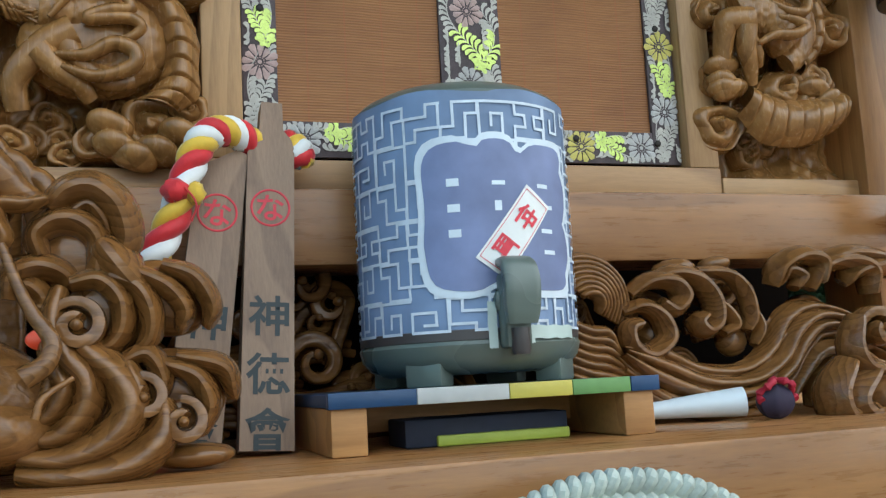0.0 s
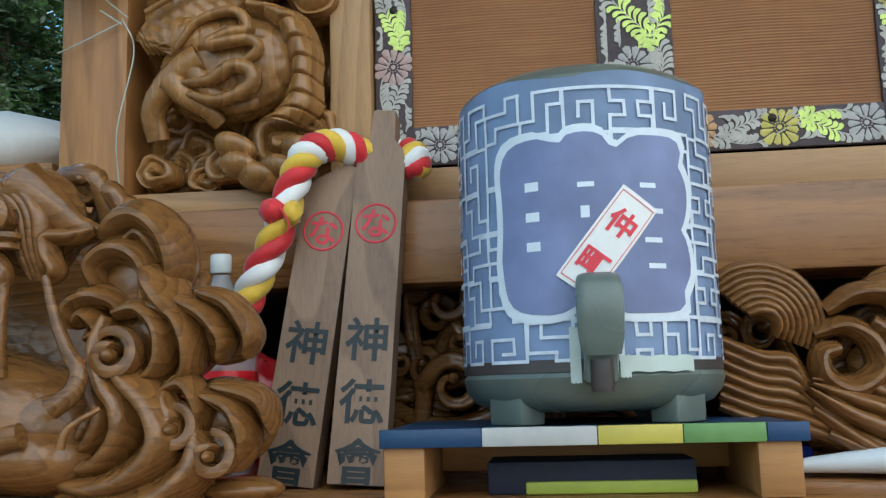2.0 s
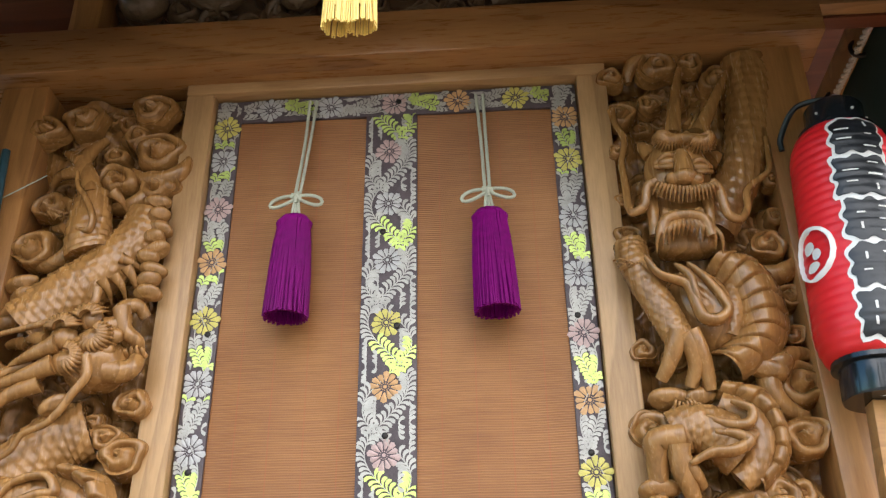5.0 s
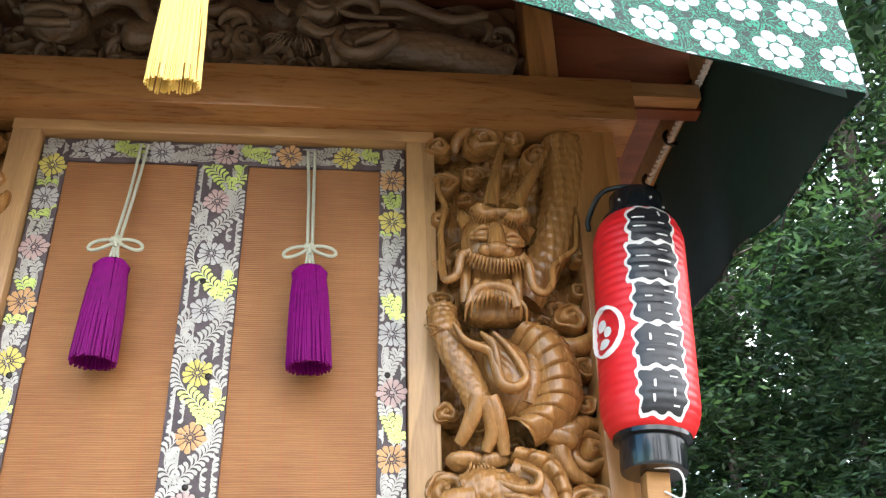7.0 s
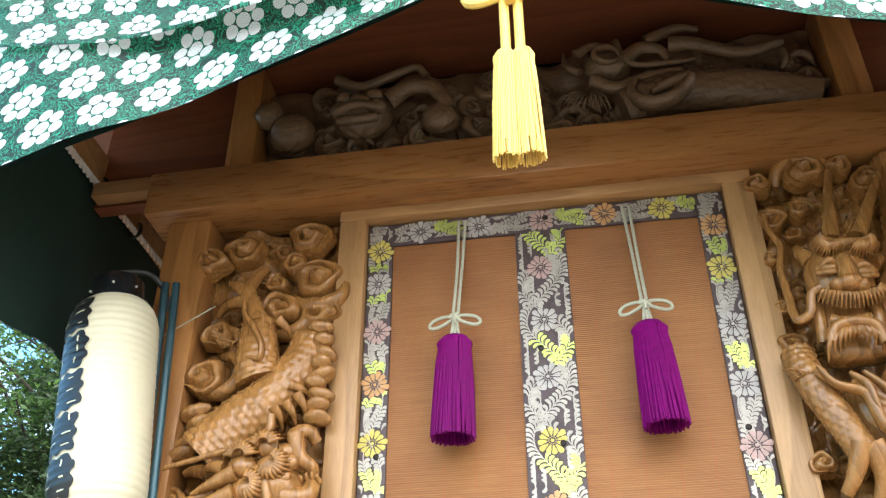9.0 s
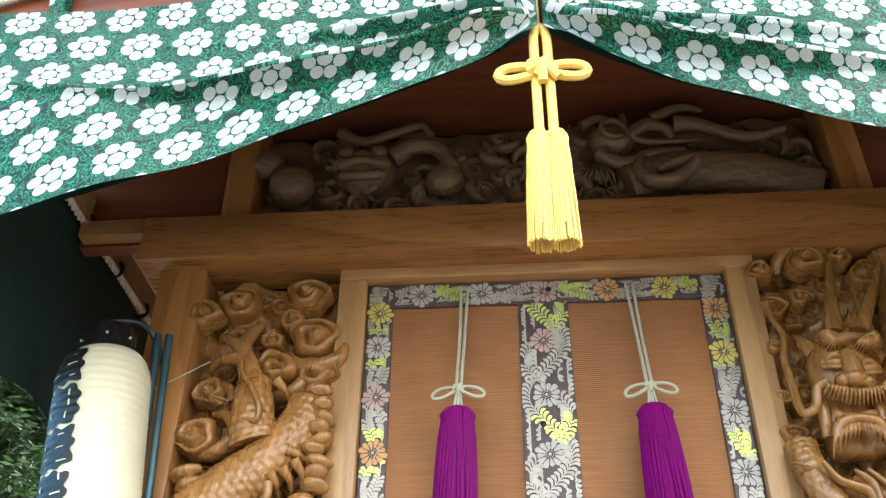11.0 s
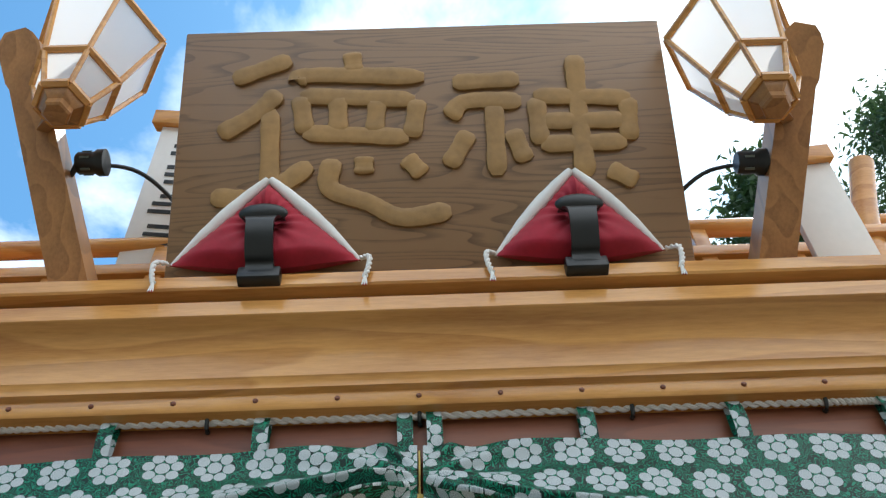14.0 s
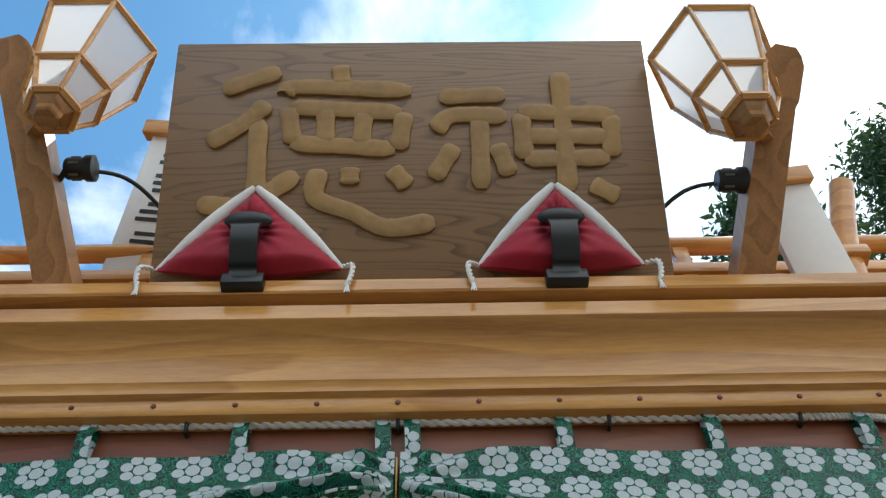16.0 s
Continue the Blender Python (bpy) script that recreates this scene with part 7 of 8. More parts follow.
# ---- paper lanterns at the corner posts ----
M_paper_red = stuff("red_lantern_paper", (0.66, 0.014, 0.018), 0.38, 0.15, 25, 0.1)
M_paper_cream = stuff("cream_lantern_paper", (0.62, 0.59, 0.42), 0.42, 0.08, 25, 0.1)
M_lacq = stuff("black_lacquer", (0.012, 0.014, 0.016), 0.16, 0.3, 20, 0.03)
M_lblack = stuff("black_lantern_ink", (0.012, 0.013, 0.015), 0.35, 0.3, 40, 0.1)
M_lwht = stuff("white_lantern_ink", (0.70, 0.68, 0.64), 0.5, 0.1, 40, 0.1)
M_pole = stuff("blue_grey_pole", (0.035, 0.085, 0.105), 0.35, 0.25, 40, 0.1, 0.3)


def lantern(name, label, x, paper, ink_angle, outlined, mon):
    C = Vector((x, -0.16, 0))
    z0, z1, R = 2.105, 2.575, 0.093

    def rad(z):
        t = (z - z0) / (z1 - z0)
        e = max(0.0, min(t, 1 - t))
        return 0.072 + (R - 0.072) * math.sin(min(1, e / 0.13) * math.pi / 2) ** 0.7

    def at(a, z, lift):
        rib = 0.0016 * abs(math.sin(math.pi * (z - z0) / 0.0172))
        q = rad(z) + rib + lift
        return (C.x + q * math.sin(a), C.y - q * math.cos(a), z)
    th = thing(name, label, "lantern", "paper lanterns", (x, -0.16, z0))
    part("paper_shade", Geo().grid(lambda u, v: at(2 * math.pi * u, z0 + (z1 - z0) * v, 0), 44, 150, close_u=True), paper, th)
    part("top_cap", Geo().lathe([(0.070, 2.568), (0.073, 2.570), (0.073, 2.582), (0.056, 2.584), (0.056, 2.64), (0.053, 2.644), (0.02, 2.644)], 32, C), M_lacq, th, "black lacquered cap")
    part("bottom_cap", Geo().lathe([(0.02, 2.036), (0.060, 2.038), (0.062, 2.044), (0.062, 2.094), (0.073, 2.097), (0.073, 2.110), (0.070, 2.112)], 32, C), M_lacq, th, "black lacquered cap")
    for a in (-0.9, 0.3, 1.2):
        ob = part("stud", Geo().ball((C.x + 0.0575 * math.sin(a), C.y - 0.0575 * math.cos(a), 2.612), 0.003, 8, 6), M_lwht, th)
    s = 1 if x > 0 else -1
    part("hook", Geo().tube(spline([(C.x, C.y, 2.64), (C.x, C.y - 0.01, 2.665), (C.x - s * 0.06, C.y + 0.03, 2.675), (C.x - s * 0.085, C.y + 0.07, 2.63), (C.x - s * 0.085, C.y + 0.075, 2.6)], 24), 0.006, 8), M_black, th)
    rg = random.Random(4 if x > 0 else 9)
    # five bold unreadable characters as blocks of strokes
    for k in range(5):
        zc = z1 - 0.052 - k * 0.090
        w, h = 0.70 + rg.uniform(-0.05, 0.05), 0.094

        def patch(wid, hei, lift, jag, ca=0.0, cz=0.0):
            n = 26

            def f(u, v):
                t = 2 * math.pi * u
                c, sn = math.cos(t), math.sin(t)
                q = (abs(c) ** 8 + abs(sn) ** 8) ** (-1 / 8) * (1 - jag * (0.5 + 0.5 * math.sin(9 * t + k * 2)) - jag * 0.6 * abs(math.sin(4.5 * t + k)))
                return at(ink_angle + ca + wid / 2 * q * c * v, zc + cz + hei / 2 * q * sn * v, lift)
            return Geo().grid(f, 48, 8, close_u=True)
        if outlined:
            part("character_edge", patch(w * 2 * 0.80 + 0.13, h + 0.016, 0.0012, 0.13), M_lwht, th, "white outline of a brushed character")
        part("character", patch(w * 2 * 0.80, h, 0.0022, 0.15), M_lblack, th, "bold black brushed character")
        for j in range(5):
            ca, cz = (-0.22 if j % 2 else 0.24) + rg.uniform(-0.05, 0.05), 0.026 - 0.013 * j + rg.uniform(-0.003, 0.003)
            tall = rg.random() < 0.25
            part("stroke_gap", patch(0.05 if tall else rg.uniform(0.12, 0.34), 0.016 if tall else rg.uniform(0.0025, 0.0045), 0.0034, 0.12, ca, cz), M_lwht if outlined else paper, th)
    if mon:
        ma, mz = ink_angle - 1.20, 2.300
        pts = [at(ma + 0.47 * math.cos(t), mz + 0.050 * math.sin(t), 0.003) for t in [2 * math.pi * i / 40 for i in range(41)]]
        part("ring_crest", Geo().tube(pts, 0.0055, 6, 0.3, caps=False), M_lwht, th, "white ring crest")
        for da, dz, w, h in ((-0.08, 0.014, 0.30, 0.026), (0.10, -0.004, 0.22, 0.022), (-0.02, -0.026, 0.34, 0.020)):
            part("crest_shape", Geo().grid(lambda u, v: at(ma + da + w / 2 * math.cos(2 * math.pi * u) * v, mz + dz + h / 2 * math.sin(2 * math.pi * u) * v, 0.003), 16, 3, close_u=True), M_lwht, th)
    if x > 0:
        part("support_block", Geo().box(C.x - 0.022, C.x + 0.022, C.y - 0.02, C.y + 0.02, 1.60, 2.036, 0.002), M_pine, th, "pale wooden stay under the lantern")
    for dx in ((0, 0.022) if x < 0 else ()):
        part("pole", Geo().tube([(C.x - s * (0.085 + dx), C.y + 0.055 + dx * 0.4, 2.66), (C.x - s * (0.062 + dx), C.y + 0.046, 2.01)], 0.009, 10), M_pole, th, "blue-grey metal pole")
    part("string", Geo().tube(spline([(C.x - s * 0.02, C.y - 0.03, 2.04), (C.x + s * 0.03, C.y - 0.05, 2.03), (C.x + s * 0.035, C.y - 0.04, 1.985), (C.x + s * 0.01, C.y - 0.02, 2.0)], 16), 0.0022, 6), M_rope, th)
    # foot of the stay against the post
    if x > 0:
        part("stay_bracket", Geo().box(min(C.x, s * 0.906), max(C.x, s * 0.906) + 0.001, C.y - 0.018, -0.05, 1.60, 1.64, 0.002), M_pine, th)
    return th


rl = lantern("red_lantern", "glossy red paper lantern with bold black lettering outlined white", 0.872, M_paper_red, 0.0, True, True)
rl.matrix_basis = pose(0.858, -0.16, 2.105, 0, 4.0, 0)
wl = lantern("white_lantern", "cream paper lantern with black lettering round its side", -0.935, M_paper_cream, -0.55, False, False)
wl.matrix_basis = pose(-0.880, -0.16, 2.132, 0, -6.5, 0)

# ---- name board over the eave ----
R = Matrix.Translation((0.035, -0.705, 3.655)) @ Matrix.Rotation(math.atan2(0.385, 0.647), 4, "X")
sign = thing("name_board", "dark grained wooden name board with two raised gilt characters", "sign", base=(0.035, -0.705, 3.655))
part("board", Geo().box(-0.65, 0.65, 0.0, 0.045, 0, 0.753, 0.006, R), M_sign, sign)


def stroke(pts, w, rounding=1.0):
    """A raised brush stroke on the board; pts in parts of its width and height."""
    P = spline([R @ Vector(((u - 0.5) * 1.3, -0.004, v * 0.753)) for u, v in pts], 8 * (len(pts) - 1) + 4)
    n = len(P)
    return Geo().tube(P, [w * (1.12 - 0.22 * math.sin(math.pi * i / (n - 1)) + 0.04 * math.sin(2.3 * i)) * (0.45 if i in (0, n - 1) else 0.86 if i in (1, n - 2) else 1.0) for i in range(n)], 20, 0.27, R.to_3x3() @ Vector((0, -1, 0)), bump=lambda u, a: (abs(math.cos(a)) ** 5 + abs(math.sin(a)) ** 5) ** (-1 / 5))


VIRTUE = (((0.107, 0.783), (0.224, 0.865)), ((0.086, 0.559), (0.153, 0.635), (0.203, 0.726)), ((0.186, 0.656), (0.191, 0.315)), ((0.078, 0.314), (0.173, 0.317), (0.271, 0.43)),
          ((0.350, 0.887), (0.355, 0.800)), ((0.238, 0.767), (0.267, 0.794), (0.499, 0.774)), ((0.245, 0.708), (0.479, 0.679)), ((0.245, 0.705), (0.258, 0.556)), ((0.485, 0.678), (0.471, 0.526)),
          ((0.253, 0.556), (0.465, 0.527)), ((0.322, 0.704), (0.324, 0.55)), ((0.403, 0.685), (0.396, 0.544)),
          ((0.313, 0.449), (0.309, 0.338), (0.384, 0.278), (0.449, 0.219), (0.543, 0.239)), ((0.375, 0.455), (0.375, 0.388)), ((0.458, 0.448), (0.491, 0.378)))
SPIRIT = (((0.557, 0.745), (0.694, 0.753)), ((0.547, 0.602), (0.584, 0.665), (0.695, 0.66)), ((0.639, 0.660), (0.637, 0.366)), ((0.586, 0.54), (0.542, 0.407)), ((0.672, 0.544), (0.695, 0.417)),
          ((0.720, 0.680), (0.918, 0.661)), ((0.725, 0.670), (0.727, 0.482)), ((0.912, 0.661), (0.905, 0.49)), ((0.727, 0.482), (0.899, 0.484)), ((0.732, 0.574), (0.905, 0.571)),
          ((0.812, 0.847), (0.810, 0.70), (0.810, 0.52), (0.810, 0.352)), ((0.857, 0.381), (0.909, 0.326)))
for strokes, nm in ((VIRTUE, "character_stroke"), (SPIRIT, "character_stroke")):
    for pts in strokes:
        part(nm, stroke(pts, 0.0268), M_gold, sign, "thick gilt raised stroke")
part("back_batten", Geo().box(-0.5, 0.5, 0.045, 0.085, 0.05, 0.12, 0.004, R), M_sign, sign)
for x in (-0.3, 0.3):
    part("stay", Geo().tube([R @ Vector((x, 0.05, 0.5)), (0.035 + x, -0.48, 3.70)], 0.014, 8), M_black, sign)

# ---- red cushions under iron clamps ----
M_cred = stuff("crimson_cloth", (0.36, 0.007, 0.026), 0.75, 0.2, 70, 0.35, sheen=0.08)


def cushion(cx, half, high):
    """A square cushion folded corner to corner: puffed red face, white back showing along the two upper edges."""
    th = thing("corner_cushion", "folded crimson cushion edged in white under the name board", "cushion", "cushions under the name board", (cx, -0.8, 3.63))
    x0 = cx - 0.035

    def pos(u, v, lift):
        x = (u - 0.5) * 2 * half * (1 - v)
        rim = min(u, 1 - u) * 2 * (1 - v)
        puff = 0.075 * (1 - math.exp(-rim / 0.22)) * (0.35 + 0.65 * ease(v / 0.18 + 0.25))
        pinch = 0.052 * math.exp(-(x / 0.060) ** 2 - ((v - 0.46) / 0.22) ** 2)
        fan_ = 0.0042 * math.sin(17 * math.atan2(v - 0.5, x / half + 1e-6)) * math.exp(-((x / 0.13) ** 2 + ((v - 0.5) / 0.32) ** 2))
        seam = 0.0022 * math.sin(70 * v + 9 * u) * math.exp(-rim / 0.06)
        sag = 0.030 * math.sin(math.pi * u) * (1 - v) ** 2
        return R @ Vector((x0 + x, -0.020 - (puff - pinch + fan_ + seam) * lift, 0.046 + high * v * 0.90 - sag))
    g = Geo().grid(lambda u, v: pos(u, min(v, 0.995), 1.0), 60, 44)
    g.grid(lambda u, v: pos(u, min(v, 0.99), 0.0), 12, 8)
    g.grid(lambda u, v: pos(u, 0, v), 60, 4)
    part("red_face", g, M_cred, th, angle=80)
    for s in (-1, 1):
        def edge(u, v):
            t = u
            inner = Vector((x0 + s * half * (1 - t) * 0.94, -0.030, 0.042 + high * 0.90 * t))
            outer = Vector((x0 + s * half * (1 - t) * 1.01, -0.008, 0.050 + high * t))
            grow = 0.005 + 0.019 * math.sin(math.pi * min(1.0, 0.04 + 0.80 * t)) ** 1.1
            d = Vector((s * high, 0, half)).normalized()
            c = inner.lerp(outer, 0.5) + d * grow * 0.3
            a = 2 * math.pi * v
            k = 1 + 0.025 * math.sin(23 * t + 2 * math.sin(a)) + 0.015 * math.sin(41 * t)
            return R @ (c + d * (math.cos(a) * grow * 0.72 * k) + Vector((0, -math.sin(a) * grow * 0.62 * k, 0)))
        part("white_side", Geo().grid(edge, 46, 16, close_v=True), M_white, th, "padded white edge", angle=80)
        b0 = R @ Vector((x0 + s * half * 1.0, -0.034, 0.046))
        P = spline([b0, b0 + Vector((s * 0.022, -0.02, -0.022)), b0 + Vector((s * 0.022, -0.018, -0.060)), b0 + Vector((s * 0.014, -0.012, -0.092))], 22)
        for k in range(2):
            part("corner_cord", Geo().tube([p + Vector((0.0035 * math.sin(1.1 * i + math.pi * k), 0.0035 * math.cos(1.1 * i + math.pi * k), 0)) for i, p in enumerate(P)], 0.0042, 7), M_white, th)
        for k in range(5):
            part("corner_tassel", Geo().tube([P[-1], P[-1] + Vector((0.006 * (k - 2) * 0.5, 0.003 * (k % 2), -0.030))], [0.0035, 0.0016], 6), M_cred if k % 2 else M_white, th)
    return th


for cx, half, high in ((-0.365, 0.232, 0.240), (0.400, 0.208, 0.240)):
    cushion(cx, half, high)
    cl = thing("iron_clamp", "black iron strap clamp holding the name board down", "clamp", "iron clamps", (cx, -0.76, 3.60))
    pts = spline([(cx, -0.788, 3.585), (cx, -0.795, 3.615), R @ Vector((cx - 0.035, -0.112, 0.03)), R @ Vector((cx - 0.035, -0.122, 0.085)), R @ Vector((cx - 0.035, -0.108, 0.130)), R @ Vector((cx - 0.035, -0.06, 0.145))], 30)
    strap = Geo().grid(lambda u, v: pts[round(u * 30)] + Vector(((v - 0.5) * (0.066 + 0.035 * ease((u - 0.7) / 0.3)), 0, 0)), 30, 4)
    strap.grid(lambda u, v: pts[round(u * 30)] + Vector(((v - 0.5) * (0.066 + 0.035 * ease((u - 0.7) / 0.3)), 0.010, 0.004)), 30, 4)
    for e in (-0.5, 0.5):
        strap.grid(lambda u, v: pts[round(u * 30)] + Vector((e * (0.066 + 0.035 * ease((u - 0.7) / 0.3)), 0.010 * v, 0.004 * v)), 30, 1)
    part("strap", strap, M_black, cl)
    part("head", Geo().ball(R @ Vector((cx - 0.035, -0.078, 0.152)), (0.060, 0.016, 0.026), 20, 10, R.to_3x3()), M_black, cl)
    part("foot_plate", Geo().box(cx - 0.050, cx + 0.050, -0.790, -0.755, 3.574, 3.612, 0.004), M_black, cl)

# ---- leaning posts with hexagonal lamps ----
M_shoji, nt, b = base_mat("lamp_paper", 0.6, 0, (0.82, 0.83, 0.84))
tr = node(nt, "ShaderNodeBsdfTranslucent")
tr.inputs[0].default_value = (0.85, 0.86, 0.88, 1)
ms = node(nt, "ShaderNodeMixShader")
ms.inputs[0].default_value = 0.65
nt.links.new(b.outputs[0], ms.inputs[1])
nt.links.new(tr.outputs[0], ms.inputs[2])
nt.links.new(ms.outputs[0], nt.nodes["Material Output"].inputs[0])


def hexring(c, r, z, k):
    a = math.pi / 3 * k
    return Vector((c[0] + r * math.cos(a), c[1] + r * math.sin(a), z))


def hex_lamp(c, zs):
    th = thing("hexagonal_lamp", "hexagonal wooden lamp with white paper panes, flaring upward", "lamp", "hexagonal lamps", (*c, zs[0]))
    tiers = [(0.062, zs[0]), (0.108, zs[1]), (0.168, zs[2])]
    for (r0, z0), (r1, z1) in zip(tiers, tiers[1:]):
        for k in range(6):
            q = [hexring(c, r0 - 0.004, z0, k), hexring(c, r0 - 0.004, z0, k + 1), hexring(c, r1 - 0.004, z1, k + 1), hexring(c, r1 - 0.004, z1, k)]
            part("paper_pane", Geo().add(q, [(0, 1, 2, 3)]), M_shoji, th)
            part("upright", Geo().tube([hexring(c, r0, z0, k), hexring(c, r1, z1, k)], 0.0075, 6), M_corn, th)
    for r, z in tiers:
        for k in range(6):
            part("rim_bar", Geo().tube([hexring(c, r, z, k), hexring(c, r, z, k + 1)], 0.011 if r > 0.1 else 0.013, 6), M_corn, th)
    part("base_block", Geo().lathe([(0.03, -0.055), (0.036, -0.05), (0.036, -0.03), (0.058, -0.012), (0.06, 0.0)], 6, (*c, zs[0])), M_post, th)
    return th


hex_lamp((-0.85, -1.066), (3.93, 4.045, 4.30))
hex_lamp((0.860, -1.066), (3.85, 3.965, 4.215))


def lamp_post(s, base, top, lampc, lampz):
    th = thing("lamp_post", "square brown wooden post leaning outward with a carved head", "post", "lamp posts", base)
    B, T = Vector(base), Vector(top)
    d = (T - B).normalized()
    xax = Vector((1, 0, 0)) - d * d.x
    xax.normalize()
    yax = d.cross(xax)
    M = Matrix.Translation(B) @ Matrix((xax, yax, d)).transposed().to_4x4()
    L = (T - B).length
    w = 0.046
    poly = [(-w, -0.03), (w, -0.03), (w, L - 0.17), (w * 1.15, L - 0.15), (w * 1.2, L - 0.05), (w * 0.95, L - 0.02), (w * 0.6, L), (-w * 0.6, L), (-w * 0.95, L - 0.02), (-w * 1.2, L - 0.05), (-w * 1.15, L - 0.15), (-w, L - 0.17)]
    part("shaft", Geo().prism(poly, -w, w, M), M_post, th, smooth=False)
    for k in range(2):
        pts = [M @ Vector((-s * (w + 0.001), (0.5 - k) * 0.03 + 0.016 * math.cos(a) * (1 - 0.1 * i), L - 0.10 + 0.03 * k + 0.02 * math.sin(a) * (1 - 0.03 * i))) for i, a in enumerate([0.35 * j for j in range(20)])]
        part("head_carving", Geo().tube(pts, 0.004, 6), M_post, th)
    arm = Vector((lampc[0], lampc[1], lampz - 0.045))
    foot_ = B + d * (L * 0.62)
    part("bracket", Geo().tube([foot_, arm], 0.02, 4), M_post, th)


lamp_post(-1, (-0.847, -0.665, 3.70), (-1.05, -1.10, 4.27), (-0.85, -1.066), 3.93)
lamp_post(1, (0.888, -0.655, 3.70), (1.03, -1.10, 4.17), (0.860, -1.066), 3.85)


def spot(c, s):
    th = thing("spot_lamp", "small black spotlight with cooling slots beside the post", "spotlight", "spotlights", c)
    ax = Matrix.Translation(c) @ Matrix.Rotation(radians(90), 4, "Y")
    g = Geo().lathe([(0.026, -0.035), (0.030, -0.03), (0.030, 0.012), (0.036, 0.02), (0.036, 0.04), (0.03, 0.042)], 20)
    g.v = [tuple(ax @ Vector(p)) for p in g.v]
    part("housing", g, M_black, th)
    for k in range(6):
        a = 2 * math.pi * k / 6
        part("slot", Geo().box(-0.002, 0.002, -0.003, 0.003, -0.012, 0.012, 0, ax @ Matrix.Rotation(a, 4, "Z") @ Matrix.Translation((0.0305, 0, -0.008))), M_grey, th)
    part("arm", Geo().tube(spline([(c[0] - s * 0.035, c[1], c[2] - 0.01), (c[0] - s * 0.05, c[1] + 0.02, c[2] - 0.02), (c[0] - s * 0.07, c[1] + 0.03, c[2] - 0.03)], 14), 0.008, 8), M_black, th)
    part("cable", Geo().tube(spline([(c[0] - s * 0.035, c[1], c[2]), (c[0] + s * 0.10, c[1] + 0.06, c[2] + 0.05), (c[0] + s * 0.22, c[1] + 0.16, c[2] - 0.02), (c[0] + s * 0.3, c[1] + 0.22, c[2] - 0.2)], 24), 0.006, 8), M_black, th)


spot((-0.84, -0.87, 3.985), 1)
spot((0.86, -0.86, 3.90), -1)

# ---- white prayer planks and balustrade ends on the roof ----
M_plank = stuff("white_plank", (0.78, 0.77, 0.74), 0.7, 0.06, 30, 0.15)
for k, (x, y, z, rx, ry, L, w, lab) in enumerate(((-0.80, -0.42, 3.72, 24, -10, 0.78, 0.20, True), (1.14, -0.60, 3.64, 20, 10, 0.45, 0.17, False))):
    M = pose(x, y, z, rx, -ry if k == 0 else -ry, 0)
    th = thing("white_plank", "white painted plank leaning on the roof, lettered black" if lab else "white painted plank leaning on the roof rail", "plank", "white planks", (x, y, z))
    part("board", Geo().box(-w / 2, w / 2, 0, 0.022, 0, L, 0.003, M), M_plank, th)
    part("end_batten", Geo().box(-w / 2 - 0.03, w / 2 + 0.01, -0.02, 0.03, L, L + 0.05, 0.003, M), M_corn, th)
    if lab:
        rg = random.Random(3)
        for j in range(4):
            for i in range(3):
                part("lettering_bar", Geo().box(-0.045 + 0.012 * rg.uniform(-1, 1), 0.045 + 0.012 * rg.uniform(-1, 1), -0.003, 0.001, 0.36 + 0.105 * j + 0.027 * i, 0.372 + 0.105 * j + 0.027 * i, 0, M), M_black, th)
for s in (-1, 1):
    th = thing("rail_end", "round wooden balustrade end curving upward", "rail end", "balustrade ends", (s * 1.3, -0.6, 3.70))
    part("upright", Geo().tube(spline([(s * 1.20, -0.60, 3.70), (s * 1.24, -0.62, 3.95), (s * 1.30, -0.68, 4.18)], 16), 0.036, 16), M_corn, th)
    part("collar", Geo().box(s * 1.22 - 0.05, s * 1.22 + 0.05, -0.66, -0.56, 3.86, 3.90, 0.006), M_corn, th)
for x in (-1.0, -0.72, 0.80, 1.04):
    setting("balustrade_strut", Geo().box(x - 0.022, x + 0.022, -0.565, -0.535, 3.70, 4.05, 0.003), M_corn)

# ---- white bundle beside the float ----
th = thing("cloth_bundle", "white cloth bundle lying on a wooden crate", "bundle", base=(-1.3, 0.3, 1.81))
part("sheet", Geo().ball((-1.28, 0.30, 1.865), (0.30, 0.20, 0.075), 30, 16, None, lambda t, a: (abs(math.cos(a)) ** 4 + abs(math.sin(a)) ** 4) ** (-0.25) * (1 + 0.03 * math.sin(7 * a + 4 * t))), M_white, th)
th = thing("wooden_crate", "plain wooden crate standing on the deck edge", "crate", base=(-1.3, 0.3, 1.275))
part("body", Geo().box(-1.62, -1.0, 0.1, 0.5, 1.275, 1.78, 0.004), M_pine, th)
part("lid", Geo().box(-1.64, -0.99, 0.08, 0.52, 1.78, 1.805, 0.004), M_pine, th)

# ---- trees round the shrine yard ----
def leaf_mat(name, dark, light):
    m, nt, b = base_mat(name, 0.55)
    g_ = node(nt, "ShaderNodeNewGeometry")
    nt.links.new(ramp(nt, g_.outputs["Random Per Island"], [(0.0, dark), (1.0, light)]), b.inputs["Base Color"])
    t = node(nt, "ShaderNodeBsdfTranslucent")
    t.inputs[0].default_value = (*[min(1, c * 1.6) for c in light], 1)
    mx = node(nt, "ShaderNodeMixShader")
    mx.inputs[0].default_value = 0.3
    nt.links.new(b.outputs[0], mx.inputs[1])
    nt.links.new(t.outputs[0], mx.inputs[2])
    nt.links.new(mx.outputs[0], nt.nodes["Material Output"].inputs[0])
    return m


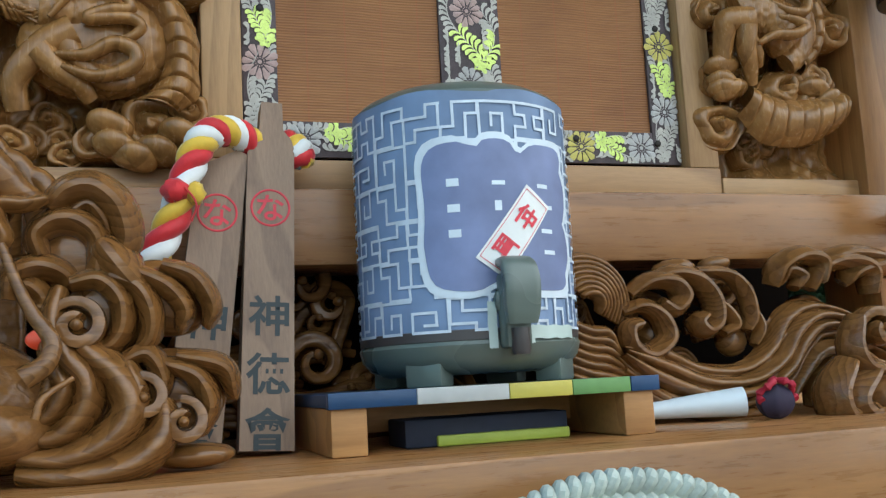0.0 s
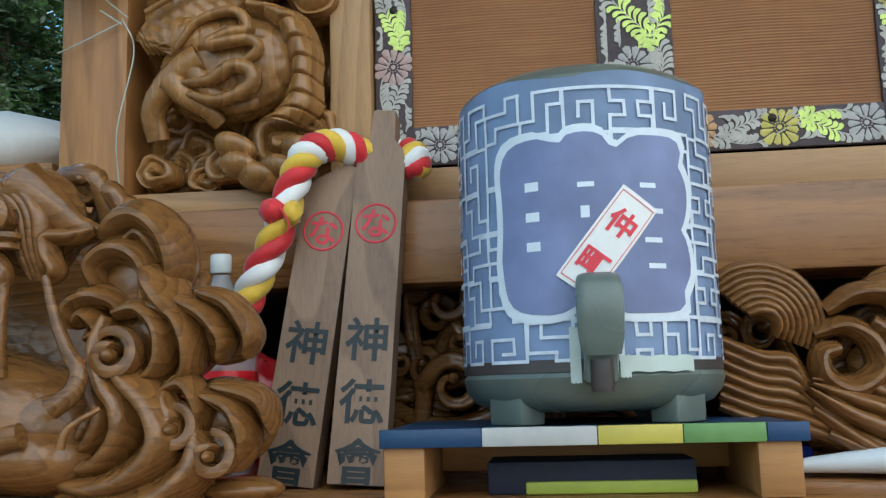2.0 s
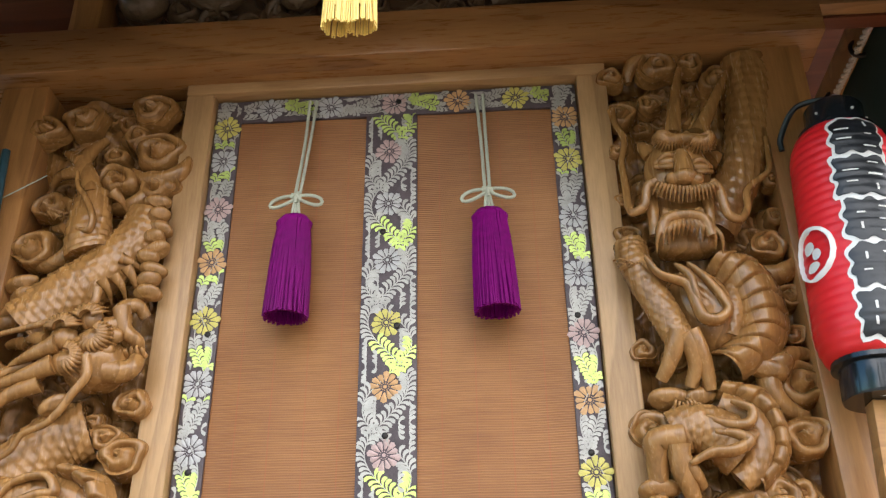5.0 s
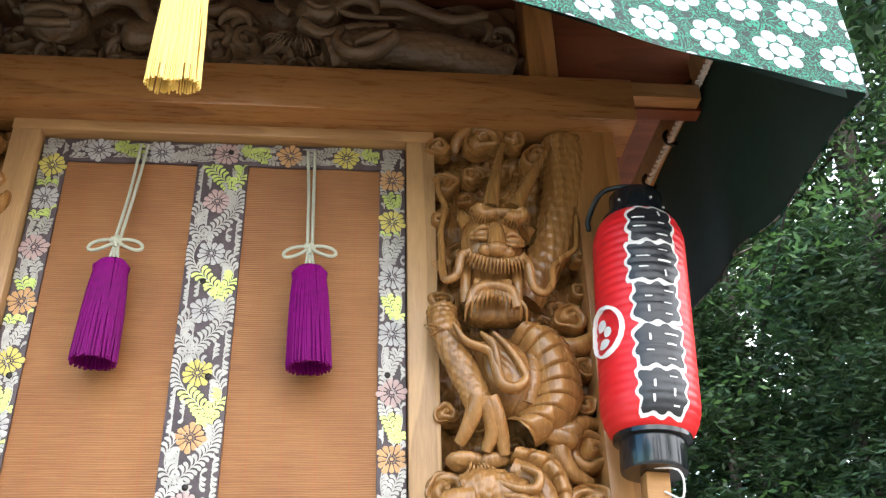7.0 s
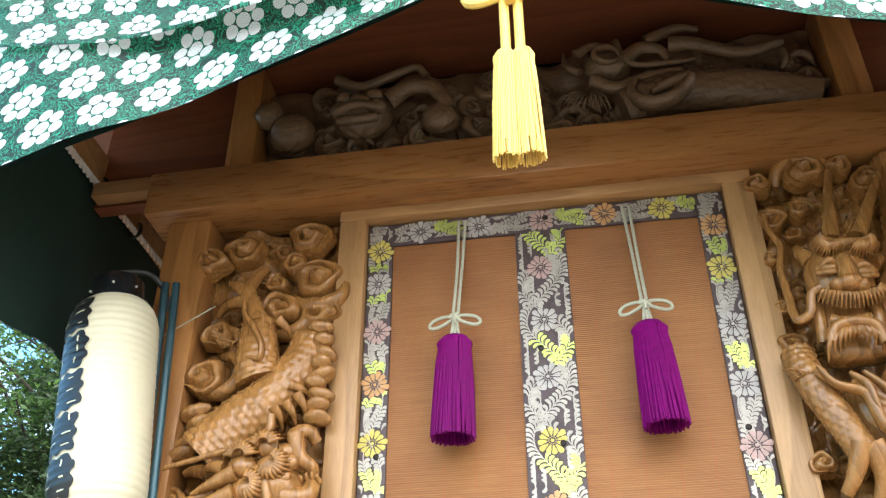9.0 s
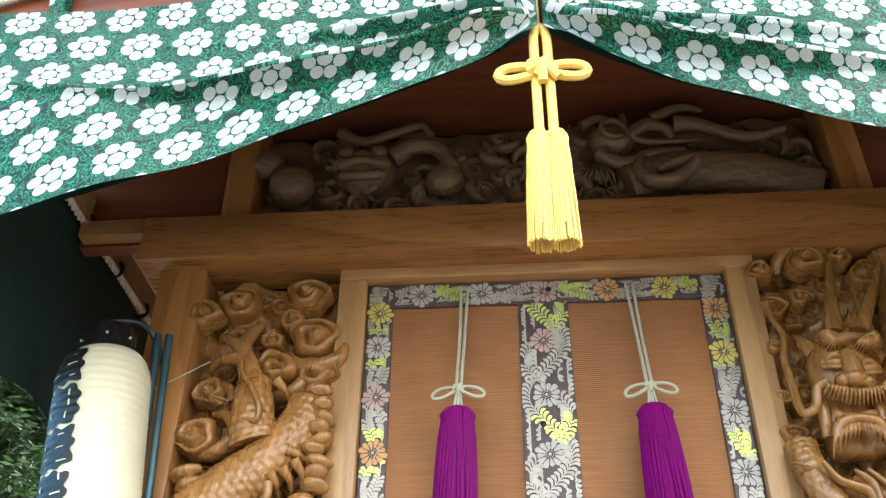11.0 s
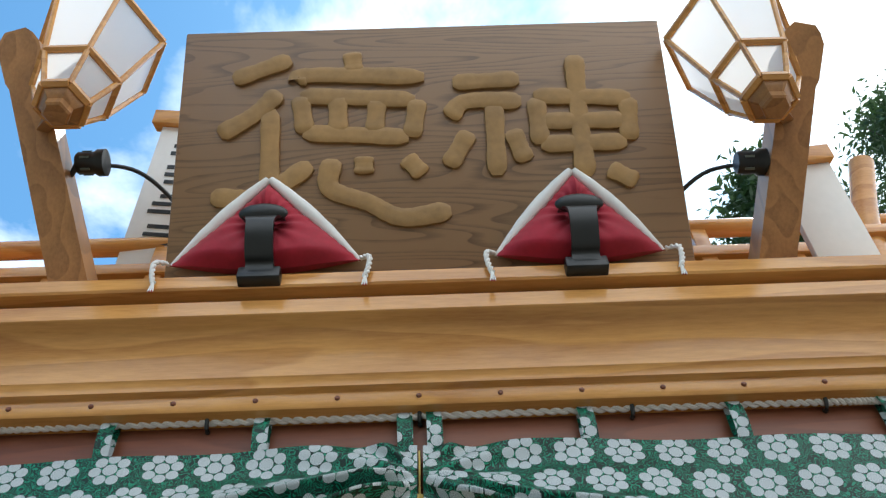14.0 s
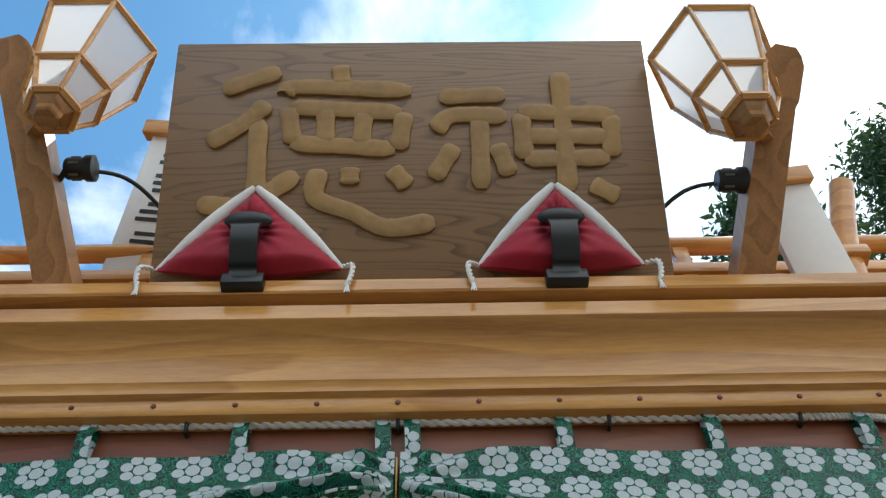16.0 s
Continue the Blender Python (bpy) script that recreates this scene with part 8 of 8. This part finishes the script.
M_leaf1 = leaf_mat("cedar_needles", (0.012, 0.028, 0.010), (0.042, 0.082, 0.024))
M_leaf2 = leaf_mat("maple_leaves", (0.026, 0.068, 0.014), (0.090, 0.170, 0.040))
M_bark = stuff("bark", (0.07, 0.05, 0.038), 0.85, 0.4, 12, 0.6, dist=0.02)


def tree(h, spread, seed, conifer, material, label, n_tips=520, leaf_size=1.0):
    rg = np.random.default_rng(seed)
    th = thing("tall_tree", label, "tree", "trees round the yard")
    g = Geo()
    r0 = 0.02 * h
    g.tube(spline([(0, 0, -0.2), (0.1 * spread * 0.3, 0, h * 0.4), (0, 0.05, h * 0.97)], 14), [r0 * (1 - 0.92 * i / 14) for i in range(15)], 9)
    tips = []
    lo = 0.12 if conifer else 0.22
    limbs = 46
    for k in range(limbs):
        t = lo + (1 - lo) * (k + rg.uniform(0, 0.8)) / limbs
        a = k * 2.4 + rg.uniform(-0.3, 0.3)
        reach = spread * ((1 - t) ** 0.7 if conifer else (math.sin(math.pi * min(1, 0.25 + 0.8 * (t - lo) / (1 - lo))) ** 0.6)) * rg.uniform(0.65, 1.1) + 0.15
        rise = (-0.10 if conifer else 0.45) * reach
        b0 = Vector((0, 0, t * h))
        b1 = b0 + Vector((math.cos(a) * reach, math.sin(a) * reach, rise))
        g.tube([b0, b0.lerp(b1, 0.5) + Vector((0, 0, 0.08 * reach)), b1], [r0 * 0.28 * (1.1 - t), r0 * 0.16 * (1.1 - t), 0.01], 5)
        for j in range(max(3, int(n_tips / limbs))):
            q = rg.uniform(0.25, 1.05)
            tips.append(b0.lerp(b1, q) + Vector(rg.normal(0, 0.10 * reach + 0.12, 3)))
    part("trunk", g, M_bark, th)
    P = np.array([tuple(p) for p in tips])
    m = 26
    C = np.repeat(P, m, 0) + rg.normal(0, 1, (len(P) * m, 3)) * np.array([0.22, 0.22, 0.13]) * (h / 14)
    N = len(C)
    u = rg.normal(0, 1, (N, 3))
    u[:, 2] *= 0.5
    u /= np.linalg.norm(u, axis=1)[:, None]
    w = np.cross(u, rg.normal(0, 1, (N, 3)))
    w /= np.linalg.norm(w, axis=1)[:, None]
    s = rg.uniform(0.05, 0.11, (N, 1)) * (h / 14) * leaf_size
    a, b_, c, d = C - u * s * 1.5, C + w * s * 0.5, C + u * s * 1.5, C - w * s * 0.5
    V = np.stack((a, b_, c, d), 1).reshape(-1, 3)
    me = bpy.data.meshes.new("crown")
    me.vertices.add(4 * N)
    me.vertices.foreach_set("co", V.ravel())
    me.loops.add(4 * N)
    me.loops.foreach_set("vertex_index", np.arange(4 * N))
    me.polygons.add(N)
    me.polygons.foreach_set("loop_start", np.arange(N) * 4)
    me.polygons.foreach_set("loop_total", np.full(N, 4))
    me.update()
    me.validate()
    me.materials.append(material)
    tagged(part("crown", me, None, th), kind="stuff")
    return th


cedar = tree(19.0, 3.4, 1, True, M_leaf1, "tall dark green cedar with drooping boughs", 1150, 0.7)
cedar.matrix_basis = pose(6.9, 8.2, 0)
maple = tree(11.0, 3.6, 2, False, M_leaf2, "broad bright green leafy tree", 1300, 0.6)
maple.matrix_basis = pose(5.2, 9.0, 0)
giant = tree(27.0, 4.2, 6, False, M_leaf1, "very tall dark tree rising over the roof", 1500, 0.55)
giant.matrix_basis = pose(12.4, 9.6, 0)
giant.scale = (0.9, 0.9, 0.9)
for x, y, r, sc in ((11.0, 7.0, 40, 1.0), (4.6, 12.5, 100, 0.78), (13.0, 13.5, 200, 1.15), (9.0, 14.5, 10, 1.0), (-8.5, 11.5, 70, 0.72), (-12.0, 10.0, 150, 0.8), (-6.2, 13.5, 300, 0.75), (-15.0, 13.0, 20, 0.9), (1.0, 16.0, 220, 0.7), (16.5, 9.0, 120, 1.0)):
    ob = copy_thing(cedar, pose(x, y, 0, 0, 0, r))
    ob.scale = (sc, sc, sc)
for x, y, r, sc in ((9.8, 5.0, 120, 0.85), (-6.8, 9.0, 160, 0.95), (-9.6, 7.4, 30, 0.85), (-4.6, 10.5, 200, 0.8), (11.5, 6.5, 260, 0.9), (3.4, 10.2, 20, 0.75)):
    ob = copy_thing(maple, pose(x, y, 0, 0, 0, r))
    ob.scale = (sc, sc, sc)
# lower growth near the float
for x, y, r, sc in ((-5.5, 7.2, 15, 0.38), (-4.2, 8.3, 80, 0.36), (-7.4, 6.2, 140, 0.40), (-3.2, 8.6, 220, 0.34), (-6.3, 5.2, 300, 0.34), (5.2, 6.6, 60, 0.36), (6.6, 5.6, 190, 0.38), (4.2, 7.4, 250, 0.34)):
    ob = copy_thing(cedar, pose(x, y, 0, 0, 0, r))
    ob.scale = (sc * 1.3, sc * 1.3, sc)
# unseen trees added behind the viewer to block low skylight
for k in range(9):
    a = radians(-168 + 42 * k)
    ob = copy_thing(maple if k % 2 else cedar, pose(15.0 * math.sin(a), -3.0 - 14.0 * abs(math.cos(a)) - 1.5 * (k % 2), 0, 0, 0, 40 * k))
    sc = 0.72 if k % 2 else 0.42
    ob.scale = (sc, sc, sc)
# wooded slope closing the distance
setting("wooded_slope", Geo().grid(lambda u, v: ((26 - 4 * v) * math.sin(3.4 * (u - 0.5)), (26 - 4 * v) * math.cos(3.4 * (u - 0.5)), 7.5 * v + 1.2 * noise.noise(Vector((u * 30, v * 4, 1)))), 120, 16), stuff("slope_foliage", (0.03, 0.055, 0.018), 0.9, 0.5, 3, 0.8, dist=0.1), "dark wooded slope")
